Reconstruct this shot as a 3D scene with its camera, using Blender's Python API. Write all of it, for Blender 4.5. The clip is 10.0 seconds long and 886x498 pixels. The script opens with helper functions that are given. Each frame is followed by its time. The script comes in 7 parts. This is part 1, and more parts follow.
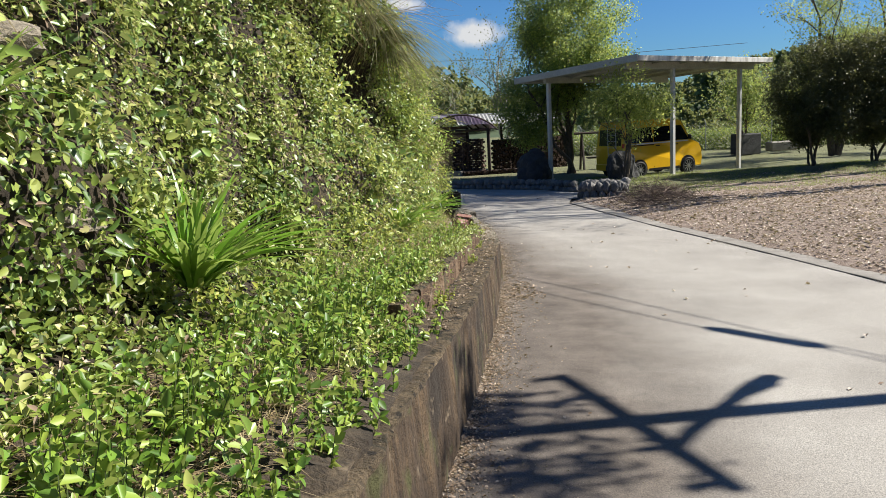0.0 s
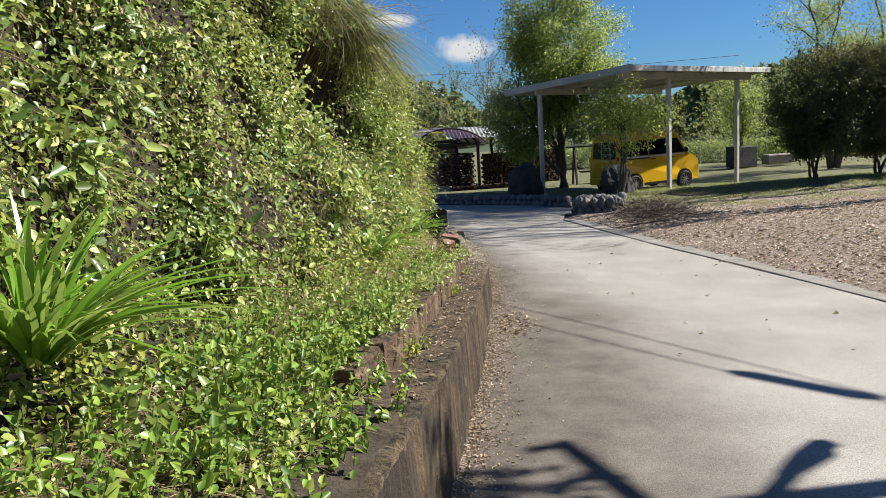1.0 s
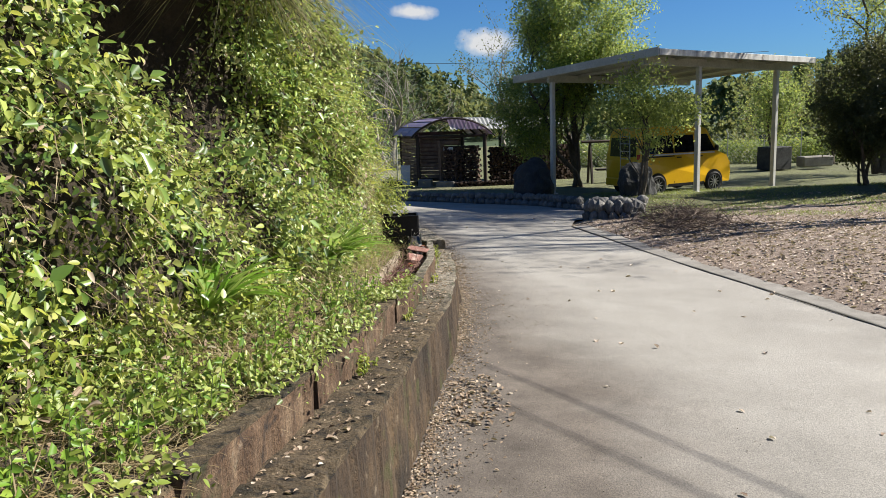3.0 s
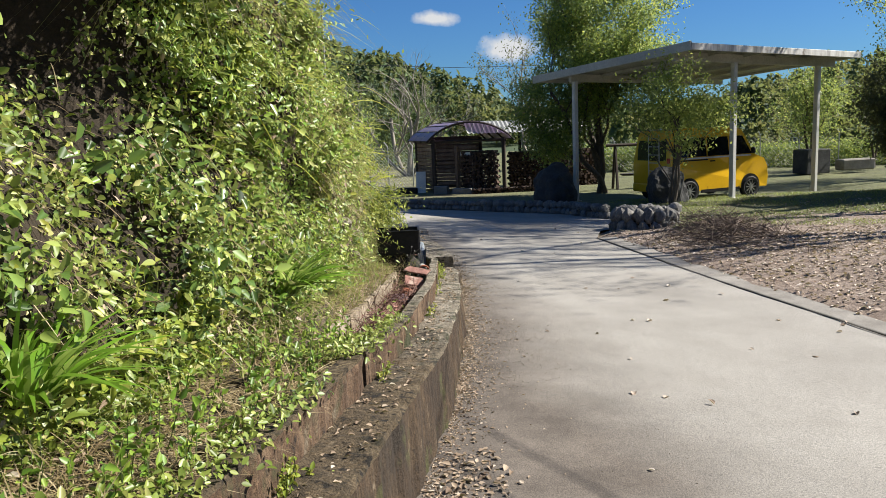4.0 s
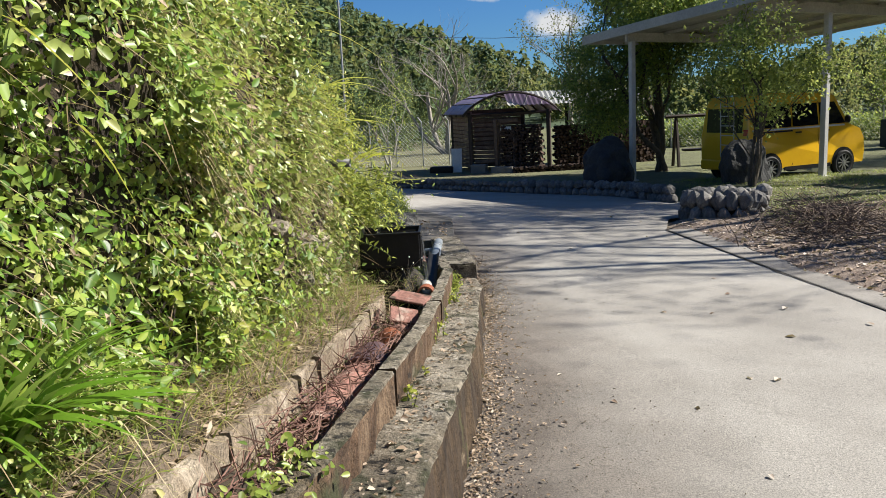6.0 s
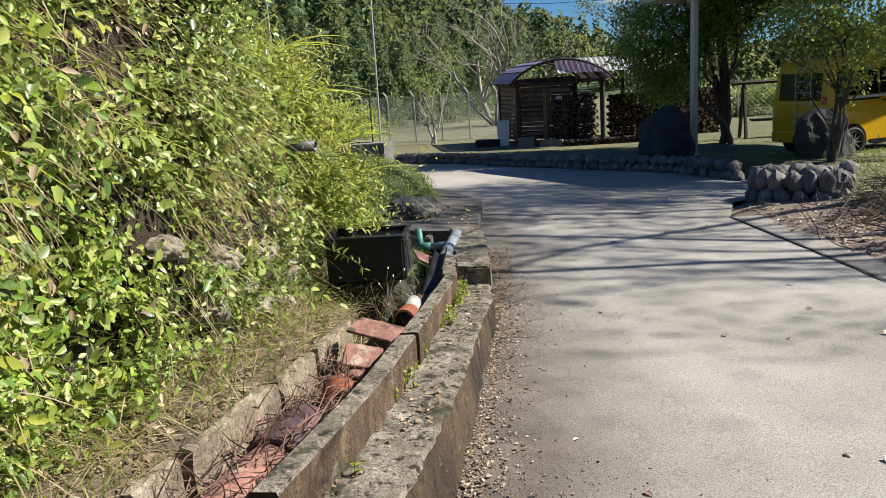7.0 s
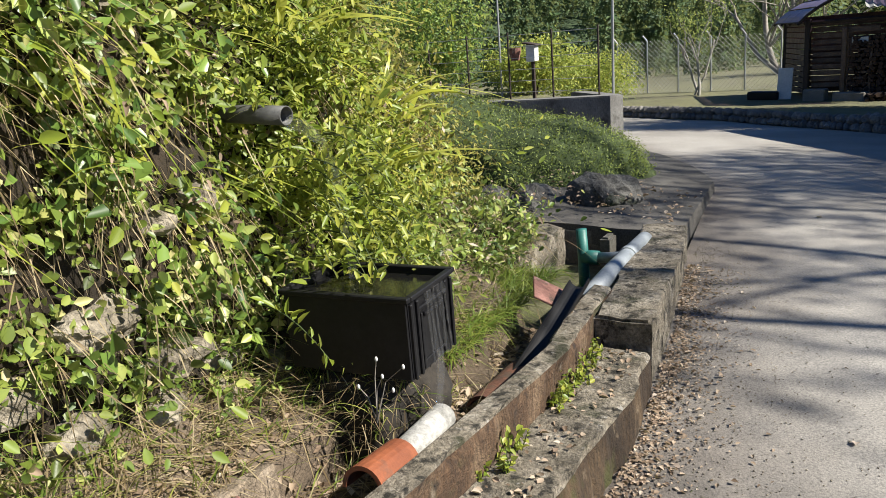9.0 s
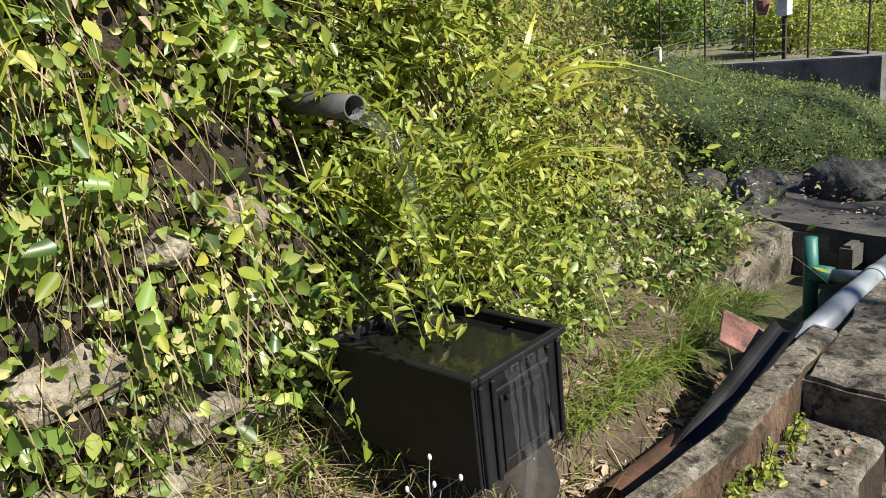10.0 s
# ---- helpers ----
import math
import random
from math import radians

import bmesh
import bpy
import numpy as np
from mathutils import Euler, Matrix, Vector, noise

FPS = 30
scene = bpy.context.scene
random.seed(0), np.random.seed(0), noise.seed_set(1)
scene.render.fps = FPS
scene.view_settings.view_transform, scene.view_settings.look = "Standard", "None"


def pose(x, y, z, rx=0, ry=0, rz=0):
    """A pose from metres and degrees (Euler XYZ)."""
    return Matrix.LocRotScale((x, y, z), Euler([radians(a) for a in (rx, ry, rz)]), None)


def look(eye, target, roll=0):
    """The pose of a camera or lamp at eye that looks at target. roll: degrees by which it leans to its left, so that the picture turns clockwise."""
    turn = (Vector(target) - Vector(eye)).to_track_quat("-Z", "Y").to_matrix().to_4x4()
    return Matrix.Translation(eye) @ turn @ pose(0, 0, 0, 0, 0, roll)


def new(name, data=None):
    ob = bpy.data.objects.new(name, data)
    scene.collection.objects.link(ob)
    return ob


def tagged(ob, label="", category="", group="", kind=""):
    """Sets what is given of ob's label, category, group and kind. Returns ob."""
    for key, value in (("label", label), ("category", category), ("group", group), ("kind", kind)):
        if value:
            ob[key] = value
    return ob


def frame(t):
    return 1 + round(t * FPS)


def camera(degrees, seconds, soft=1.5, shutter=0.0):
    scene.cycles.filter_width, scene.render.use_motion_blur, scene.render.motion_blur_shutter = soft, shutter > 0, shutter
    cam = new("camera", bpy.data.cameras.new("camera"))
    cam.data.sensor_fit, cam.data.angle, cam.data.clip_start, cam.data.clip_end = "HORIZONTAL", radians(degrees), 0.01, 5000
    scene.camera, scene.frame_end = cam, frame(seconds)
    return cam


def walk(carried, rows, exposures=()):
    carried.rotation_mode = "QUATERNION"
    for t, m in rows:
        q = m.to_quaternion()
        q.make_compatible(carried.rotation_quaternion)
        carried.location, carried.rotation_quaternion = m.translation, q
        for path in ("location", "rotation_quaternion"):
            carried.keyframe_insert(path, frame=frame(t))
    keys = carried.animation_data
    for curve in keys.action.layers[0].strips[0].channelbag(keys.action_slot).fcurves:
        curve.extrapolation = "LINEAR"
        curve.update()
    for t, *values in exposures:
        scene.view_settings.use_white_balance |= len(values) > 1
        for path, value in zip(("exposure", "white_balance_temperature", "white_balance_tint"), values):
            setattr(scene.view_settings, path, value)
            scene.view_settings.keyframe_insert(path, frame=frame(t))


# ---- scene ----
cam = camera(60.8, 10.0, soft=.72)
METRES, EYE, TILT, LEAN, TURN = 12.0, 1.5, 0.0, 0.0, 0.0
ROWS = [
    (0.0, 0.0, 0.0, 0.0, -0.57, -10.2, 3.19),
    (0.5, -0.0026, 0.0372, 0.0011, -0.85, -9.45, 3.34),
    (1.0, 0.0095, 0.0834, -0.0047, -1.25, -9.15, 3.45),
    (1.5, 0.0203, 0.1342, -0.0119, -1.55, -9.41, 3.16),
    (2.0, 0.0355, 0.1858, -0.0151, -1.39, -9.72, 2.63),
    (2.5, 0.0505, 0.2414, -0.0167, -0.68, -9.75, 2.11),
    (4.0, 0.0742, 0.4067, -0.0252, 1.82, -9.07, 2.43),
    (4.5, 0.0827, 0.4622, -0.0301, 2.32, -9.04, 2.63),
    (5.0, 0.0828, 0.5139, -0.0336, 2.85, -9.29, 2.61),
    (6.5, 0.0951, 0.672, -0.0425, 7.09, -11.48, 3.5),
    (7.0, 0.1077, 0.7259, -0.0441, 9.51, -12.48, 3.82),
    (7.5, 0.1105, 0.7763, -0.0467, 12.64, -13.34, 4.08),
    (8.0, 0.1213, 0.8268, -0.05, 17.01, -13.99, 4.16),
    (8.5, 0.1206, 0.8738, -0.0525, 22.81, -14.49, 4.23),
    (9.0, 0.1231, 0.9177, -0.056, 29.93, -14.84, 4.49),
    (9.5, 0.1202, 0.9549, -0.057, 38.59, -15.45, 5.05),
    (10.0, 0.1115, 0.9816, -0.0569, 47.64, -16.15, 6.0),
]
walk(cam, [(t, pose(0, 0, EYE, TILT, LEAN, TURN) @ pose(METRES * x, METRES * y, METRES * z, 90 + pitch, roll, yaw)) for t, x, y, z, yaw, pitch, roll in ROWS],
     exposures=[(0.0, 1.09), (8.5, 1.09), (10.0, 1.02)])


# ---- sky, sun ----
SUN_EL, SUN_WAY = 41.5, Vector((.985, .16, 0)).normalized()
world = bpy.data.worlds.new("sky")
scene.world = world
world.use_nodes = True
wn = world.node_tree
sky = wn.nodes.new("ShaderNodeTexSky")
sky.sky_type, sky.sun_disc = "NISHITA", False
sky.sun_elevation, sky.sun_rotation = radians(SUN_EL), math.atan2(SUN_WAY.x, SUN_WAY.y)
bg = wn.nodes["Background"]
way = wn.nodes.new("ShaderNodeTexCoord")
puffs = wn.nodes.new("ShaderNodeTexNoise")
puffs.inputs["Scale"].default_value, puffs.inputs["Detail"].default_value, puffs.inputs["Roughness"].default_value = 22, 7, .6
wn.links.new(way.outputs["Generated"], puffs.inputs["Vector"])
deep = wn.nodes.new("ShaderNodeMix")
deep.data_type, deep.blend_type = "RGBA", "MULTIPLY"
deep.inputs[0].default_value, deep.inputs[7].default_value = 1.0, (.50, .94, 1.5, 1)
wn.links.new(sky.outputs["Color"], deep.inputs[6])
shade = deep.outputs[2]
for centre, wide, high in (((-.036, .99, .137), .032, .010), ((.055, .993, .094), .042, .02), ((-.004, .999, .040), .05, .010), ((-.5, .8, .33), .2, .05), ((.6, -.7, .4), .3, .08)):
    gap = wn.nodes.new("ShaderNodeVectorMath")
    gap.operation = "SUBTRACT"
    gap.inputs[1].default_value = Vector(centre).normalized()
    wn.links.new(way.outputs["Generated"], gap.inputs[0])
    squash = wn.nodes.new("ShaderNodeVectorMath")
    squash.operation = "MULTIPLY"
    squash.inputs[1].default_value = (1 / wide, 1 / wide, 1 / high)
    wn.links.new(gap.outputs["Vector"], squash.inputs[0])
    far = wn.nodes.new("ShaderNodeVectorMath")
    far.operation = "LENGTH"
    wn.links.new(squash.outputs["Vector"], far.inputs[0])
    sub = wn.nodes.new("ShaderNodeMath")
    sub.operation = "MULTIPLY_ADD"
    sub.inputs[1].default_value = 1.9
    wn.links.new(puffs.outputs["Fac"], sub.inputs[0])
    neg = wn.nodes.new("ShaderNodeMath")
    neg.operation = "MULTIPLY"
    neg.inputs[1].default_value = -1
    wn.links.new(far.outputs["Value"], neg.inputs[0])
    wn.links.new(neg.outputs["Value"], sub.inputs[2])
    clear = wn.nodes.new("ShaderNodeMapRange")
    clear.inputs["From Min"].default_value, clear.inputs["From Max"].default_value = -.05, .55
    wn.links.new(sub.outputs["Value"], clear.inputs["Value"])
    mix = wn.nodes.new("ShaderNodeMix")
    mix.data_type = "RGBA"
    mix.inputs[7].default_value = (11, 11.2, 11.5, 1)
    wn.links.new(clear.outputs["Result"], mix.inputs[0])
    wn.links.new(shade, mix.inputs[6])
    shade = mix.outputs[2]
wn.links.new(shade, bg.inputs["Color"])
bg.inputs["Strength"].default_value = .031
sky.air_density, sky.dust_density, sky.ozone_density = 1.0, .2, 3.0
sun = new("sun", bpy.data.lights.new("sun", "SUN"))
sun.data.energy, sun.data.angle, sun.data.color = 5.0, radians(.5), (1.0, .95, .86)
sun.matrix_basis = look(SUN_WAY * 30 + Vector((0, 0, 30 * math.tan(radians(SUN_EL)))), (0, 0, 0))


# ---- the road, the wall line and the ground, as numbers ----
ROAD_Y = [-10, 0, 5, 9.3, 13.5, 18, 28, 32, 80]
ROAD_Z = [.45, -.07, -.345, -.56, -.64, -.68, -1.25, -1.4, -1.6]
WALL_Y = [-12, -6, 0, 2.5, 3.7, 4.9, 7, 9.4, 11.3, 12.2, 13.5, 14.7, 15.9, 18.5]
WALL_X = [-2.0, -1.25, -.55, -.2, -.01, .18, .46, .71, .78, .76, .72, .57, .36, .06]


def road_z(x, y):
    return float(np.interp(y, ROAD_Y, ROAD_Z)) - 0.03 * (min(max(x, -2), 6) - 1)


def wall_x(y):
    return float(np.interp(y, WALL_Y, WALL_X))


def ledge_z(y):
    return .31 - .08 * (y - 4)


def rim_z(y):
    return .385 - .083 * (y - 5.4)


KERB_Y = [-12, 0, 7, 8.15, 9.4, 11, 12.6, 14.4, 16.1, 17.5, 19.0]
KERB_X = [5.3, 5.3, 4.98, 4.85, 4.72, 4.40, 4.05, 3.64, 3.30, 3.0, 3.1]
GARDEN_Y = [-20, 0, 9, 15, 20, 23.5, 26, 31, 100]
GARDEN_Z = [.7, -.02, -.42, -.6, -.72, -.80, -.95, -1.08, -1.5]


def smooth(a, b, v):
    k = min(max((v - a) / (b - a), 0), 1)
    return k * k * (3 - 2 * k)


def garden_z(x, y):
    """The ground right of the road and beyond its bend."""
    z = float(np.interp(y, GARDEN_Y, GARDEN_Z))
    k = smooth(-.1, 2.6, x - float(np.interp(y, KERB_Y, KERB_X))) if y < 19 else smooth(19, 22.5, y) if x > 4.2 else 1
    z += .035 * max(0, min(x - 8, 8)) * (1 - smooth(20, 26, y))
    z += .12 * math.exp(-((x - 8.5) / 4.5) ** 2 - ((y - 20.2) / 1.8) ** 2)
    return (road_z(x, y) + .0) * (1 - k) + z * k


# ---- small building helpers ----
def link_mesh(name, verts, faces, material, parent=None, smooth_shade=False):
    me = bpy.data.meshes.new(name)
    me.from_pydata([tuple(v) for v in verts], [], [tuple(f) for f in faces])
    me.update()
    if smooth_shade:
        me.polygons.foreach_set("use_smooth", [True] * len(me.polygons))
    if material:
        me.materials.append(material)
    ob = new(name, me)
    ob.parent = parent
    return ob


def part(name, bm, material, parent=None, label="", shade=False):
    me = bpy.data.meshes.new(name)
    bmesh.ops.recalc_face_normals(bm, faces=bm.faces)
    bm.to_mesh(me)
    bm.free()
    if shade:
        me.polygons.foreach_set("use_smooth", [True] * len(me.polygons))
    me.materials.append(material)
    ob = new(name, me)
    ob.parent = parent
    return tagged(ob, label)


def thing(name, m, label, category, group="", kind=""):
    ob = new(name)
    ob.empty_display_size = .1
    ob.matrix_basis = m
    return tagged(ob, label, category, group, kind)


def box(size, at=(0, 0, 0), bevel=.0, rot=(0, 0, 0), bm=None, segs=1):
    """A box with its middle at a point, bevelled."""
    out = bm or bmesh.new()
    made = bmesh.ops.create_cube(out, size=1, matrix=pose(*at, *rot) @ Matrix.Diagonal((*size, 1)))
    if bevel:
        edges = list({e for v in made["verts"] for e in v.link_edges})
        bmesh.ops.bevel(out, geom=edges, offset=bevel, segments=segs, affect="EDGES", profile=.6)
    return out


def tube(path, radii, segs=8, bm=None, caps=True, inner=None):
    """A tapered tube along points."""
    out = bm or bmesh.new()
    pts = [Vector(p) for p in path]
    rings = []
    side = Vector((.31, .17, .93))
    for i, p in enumerate(pts):
        d = (pts[min(i + 1, len(pts) - 1)] - pts[max(i - 1, 0)]).normalized()
        a = d.cross(side)
        if a.length < .2:
            a = d.cross(Vector((1, 0, 0)))
        a.normalize()
        b = d.cross(a)
        r = radii[i] if hasattr(radii, "__len__") else radii
        rings.append([out.verts.new(p + r * (math.cos(2 * math.pi * k / segs) * a + math.sin(2 * math.pi * k / segs) * b)) for k in range(segs)])
    for r0, r1 in zip(rings, rings[1:]):
        for k in range(segs):
            out.faces.new((r0[k], r0[(k + 1) % segs], r1[(k + 1) % segs], r1[k]))
    if caps:
        out.faces.new(list(reversed(rings[0])))
        out.faces.new(rings[-1])
    return out


def rock_bm(size, seed, flat=.25, sub=4):
    """A rough stone standing on z = 0."""
    bm = bmesh.new()
    bmesh.ops.create_icosphere(bm, subdivisions=sub, radius=1)
    off = Vector((seed * 3.1, seed * 1.7, seed * .9))
    for v in bm.verts:
        n = noise.noise(v.co * 1.1 + off) * .35 + noise.noise(v.co * 2.7 + off) * .16 + noise.noise(v.co * 6 + off) * .06 + noise.noise(v.co * 14 + off) * .025
        v.co *= 1 + n
        v.co.z = max(v.co.z, -flat * 2.2)
    lo = min(v.co.z for v in bm.verts)
    for v in bm.verts:
        v.co = Vector((v.co.x * size[0], v.co.y * size[1], (v.co.z - lo) * size[2]))
    return bm


rng = np.random.default_rng(7)


def unit(a):
    return a / np.maximum(np.linalg.norm(a, axis=1, keepdims=True), 1e-9)


def leaves(name, pts, nrm, lo, hi, wide, material, droop=.5, turn=1.0, parent=None, rounded=False, flat=False):
    """Many folded leaves, each of two faces, at the points: along the surface's normal, turned at random, drooping."""
    n = len(pts)
    pts, nrm = np.asarray(pts, float), unit(np.asarray(nrm, float))
    size = rng.uniform(lo, hi, (n, 1)) * rng.uniform(.75, 1.15, (n, 1))
    along = unit(rng.normal(size=(n, 3)) * turn + nrm * .6 - np.array([0, 0, droop]))
    if flat:
        along = unit(along * np.array([1, 1, .15]))
    face = unit(nrm + rng.normal(size=(n, 3)) * (.3 if flat else .5) + np.array([0, 0, .45] if flat else [.4, 0, .45]))
    side = unit(np.cross(along, face))
    face = unit(np.cross(side, along))
    w = size * wide
    fold = face * w * rng.uniform(.1, .5, (n, 1))
    curl = face * size * rng.uniform(-.3, .05, (n, 1))
    if rounded:
        fold = fold * .6

        def rim(s, k):
            return pts + along * size * s + curl * s * s
        v = np.stack([rim(0, 0), rim(.16, 0) + side * w * .36 + fold * .6, rim(.42, 0) + side * w * .5 + fold, rim(.74, 0) + side * w * .34 + fold * .7, rim(1, 0),
                      rim(.74, 0) - side * w * .34 + fold * .7, rim(.42, 0) - side * w * .5 + fold, rim(.16, 0) - side * w * .36 + fold * .6], axis=1)
        base = np.arange(n)[:, None] * 8
        f = np.concatenate([base + np.array([[0, 1, 2, 3, 4]]), base + np.array([[0, 4, 5, 6, 7]])], axis=0)
        return quads(name, v.reshape(-1, 3), f, material, parent)
    v = np.stack([pts, pts + along * size * .3 + side * w * .5 + fold, pts + along * size * .68 + side * w * .38 + fold * .8 + curl * .4,
                  pts + along * size + curl, pts + along * size * .68 - side * w * .38 + fold * .8 + curl * .4, pts + along * size * .3 - side * w * .5 + fold], axis=1)
    base = np.arange(n)[:, None] * 6
    f = np.concatenate([base + np.array([[0, 1, 2, 3]]), base + np.array([[0, 3, 4, 5]])], axis=0)
    return quads(name, v.reshape(-1, 3), f, material, parent)


def quads(name, v, f, material, parent=None):
    me = bpy.data.meshes.new(name)
    k = f.shape[1]
    me.vertices.add(len(v))
    me.vertices.foreach_set("co", np.ascontiguousarray(v, dtype=np.float32).ravel())
    me.loops.add(f.size)
    me.loops.foreach_set("vertex_index", np.ascontiguousarray(f, dtype=np.int32).ravel())
    me.polygons.add(len(f))
    me.polygons.foreach_set("loop_start", np.arange(len(f), dtype=np.int32) * k)
    me.polygons.foreach_set("loop_total", np.full(len(f), k, dtype=np.int32))
    me.update(calc_edges=True)
    me.materials.append(material)
    ob = new(name, me)
    ob.parent = parent
    return ob


def blades(name, roots, ways, lo, hi, width, material, bend=.6, parent=None, steps=4):
    """Arching grass blades that taper to a tip."""
    n = len(roots)
    roots, ways = np.asarray(roots, float), unit(np.asarray(ways, float))
    length = rng.uniform(lo, hi, (n, 1))
    flat = ways.copy()
    flat[:, 2] = 0
    flat = unit(flat + rng.normal(size=(n, 3)) * np.array([.3, .3, 0]))
    side = unit(np.cross(flat, np.array([0, 0, 1.0])) + rng.normal(size=(n, 3)) * .25)
    b = bend * rng.uniform(.4, 1.4, (n, 1))
    rows = []
    for i in range(steps + 1):
        s = i / steps
        mid = roots + ways * length * s + (flat * .55 - np.array([0, 0, .75])) * length * b * s * s
        w = width * (1 - .92 * s ** 2) * (.55 + .45 * min(1, s * 4)) / 2
        rows += [mid - side * w, mid + side * w]
    v = np.stack(rows, axis=1)
    base = np.arange(n)[:, None] * (2 * steps + 2)
    f = np.concatenate([base + np.array([[2 * i, 2 * i + 1, 2 * i + 3, 2 * i + 2]]) for i in range(steps)], axis=0)
    return quads(name, v.reshape(-1, 3), f, material, parent)


# ---- materials ----
def ramp(nt, stops):
    node = nt.nodes.new("ShaderNodeValToRGB")
    while len(node.color_ramp.elements) < len(stops):
        node.color_ramp.elements.new(.5)
    for e, (p, c) in zip(node.color_ramp.elements, stops):
        e.position, e.color = p, (*c, 1)
    return node


def noise_node(nt, scale, detail=6, rough=.6, space="Object", stretch=None):
    co = nt.nodes.new("ShaderNodeTexCoord")
    out = co.outputs[space]
    if stretch:
        m = nt.nodes.new("ShaderNodeMapping")
        m.inputs["Scale"].default_value = stretch
        nt.links.new(out, m.inputs["Vector"])
        out = m.outputs["Vector"]
    n = nt.nodes.new("ShaderNodeTexNoise")
    n.inputs["Scale"].default_value, n.inputs["Detail"].default_value, n.inputs["Roughness"].default_value = scale, detail, rough
    nt.links.new(out, n.inputs["Vector"])
    return n


def mixed(nt, a, b, fac, mode="MIX"):
    m = nt.nodes.new("ShaderNodeMix")
    m.data_type, m.blend_type = "RGBA", mode
    for sock, val in ((m.inputs[6], a), (m.inputs[7], b)):
        if isinstance(val, tuple):
            sock.default_value = (*val, 1)
        else:
            nt.links.new(val, sock)
    if isinstance(fac, float):
        m.inputs[0].default_value = fac
    else:
        nt.links.new(fac, m.inputs[0])
    return m.outputs[2]


def surface(name, stops, scale=3.0, rough=.85, fine=40.0, fine_amount=.35, bump=.3, bump_scale=60.0, spots=None, metal=0.0, stretch=None, random_tint=0.0, coat=0.0, bump_dist=.01):
    """Colour by two scales of noise, optional spots (scale, threshold, colour), and fine relief."""
    m = bpy.data.materials.new(name)
    m.use_nodes = True
    nt = m.node_tree
    p = nt.nodes["Principled BSDF"]
    big = noise_node(nt, scale, 8, .65, stretch=stretch)
    col = ramp(nt, stops)
    nt.links.new(big.outputs["Fac"], col.inputs["Fac"])
    out = col.outputs["Color"]
    if fine_amount:
        small = noise_node(nt, fine, 4, .7, stretch=stretch)
        grey = ramp(nt, [(.3, (1 - fine_amount,) * 3), (.7, (1 + fine_amount * .6,) * 3)])
        nt.links.new(small.outputs["Fac"], grey.inputs["Fac"])
        out = mixed(nt, out, grey.outputs["Color"], 1.0, "MULTIPLY")
    for sp_scale, sp_at, sp_col in spots or ():
        sp = noise_node(nt, sp_scale, 5, .6)
        mask = ramp(nt, [(sp_at, (0, 0, 0)), (min(sp_at + .1, 1), (1, 1, 1))])
        nt.links.new(sp.outputs["Fac"], mask.inputs["Fac"])
        out = mixed(nt, out, sp_col, mask.outputs["Color"])
    if random_tint:
        info = nt.nodes.new("ShaderNodeObjectInfo")
        tint = ramp(nt, [(0, (1 - random_tint,) * 3), (1, (1 + random_tint * .5, 1 + random_tint * .4, 1 + random_tint * .3))])
        nt.links.new(info.outputs["Random"], tint.inputs["Fac"])
        out = mixed(nt, out, tint.outputs["Color"], 1.0, "MULTIPLY")
    nt.links.new(out, p.inputs["Base Color"])
    p.inputs["Roughness"].default_value, p.inputs["Metallic"].default_value = rough, metal
    p.inputs["Coat Weight"].default_value = coat
    if bump:
        bn = noise_node(nt, bump_scale, 5, .7)
        b = nt.nodes.new("ShaderNodeBump")
        b.inputs["Strength"].default_value, b.inputs["Distance"].default_value = bump, bump_dist
        nt.links.new(bn.outputs["Fac"], b.inputs["Height"])
        nt.links.new(b.outputs["Normal"], p.inputs["Normal"])
    return m


def leaf_material(name, stops, gloss=.45, through_light=.35, patch=None):
    """Each leaf its own tint; some light passes through."""
    m = bpy.data.materials.new(name)
    m.use_nodes = True
    nt = m.node_tree
    p = nt.nodes["Principled BSDF"]
    geo = nt.nodes.new("ShaderNodeNewGeometry")
    col = ramp(nt, stops)
    nt.links.new(geo.outputs["Random Per Island"], col.inputs["Fac"])
    out = col.outputs["Color"]
    if patch:
        area = noise_node(nt, patch[0], 3, .5)
        mask = ramp(nt, [(.42, (0, 0, 0)), (.6, (1, 1, 1))])
        nt.links.new(area.outputs["Fac"], mask.inputs["Fac"])
        out = mixed(nt, out, mixed(nt, out, patch[1], .55), mask.outputs["Color"])
    nt.links.new(out, p.inputs["Base Color"])
    p.inputs["Roughness"].default_value = gloss
    t = nt.nodes.new("ShaderNodeBsdfTranslucent")
    nt.links.new(mixed(nt, out, (1.0, 1.0, .35), .25), t.inputs["Color"])
    add = nt.nodes.new("ShaderNodeMixShader")
    add.inputs[0].default_value = through_light
    nt.links.new(p.outputs["BSDF"], add.inputs[1])
    nt.links.new(t.outputs["BSDF"], add.inputs[2])
    nt.links.new(add.outputs["Shader"], nt.nodes["Material Output"].inputs["Surface"])
    return m


M_DRYSOIL = surface("dry soil", [(.3, (.08, .058, .038)), (.7, (.21, .158, .11))], 5, .95, 50, .4, .8, 40, spots=[(3, .58, (.07, .05, .03))], bump_dist=.03)
# Bank soil lowered to near black, standing for shade between the leaves.
M_SHADESOIL = surface("soil", [(.3, (.014, .010, .005)), (.7, (.045, .031, .016))], 5, .95, 50, .4, .8, 40, spots=[(2.3, .6, (.075, .053, .03))], bump_dist=.03)
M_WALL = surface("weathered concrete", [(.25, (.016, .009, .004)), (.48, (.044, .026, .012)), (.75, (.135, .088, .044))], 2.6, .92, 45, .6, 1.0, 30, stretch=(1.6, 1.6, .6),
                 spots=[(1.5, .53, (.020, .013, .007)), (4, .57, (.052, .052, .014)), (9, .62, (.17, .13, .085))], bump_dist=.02)
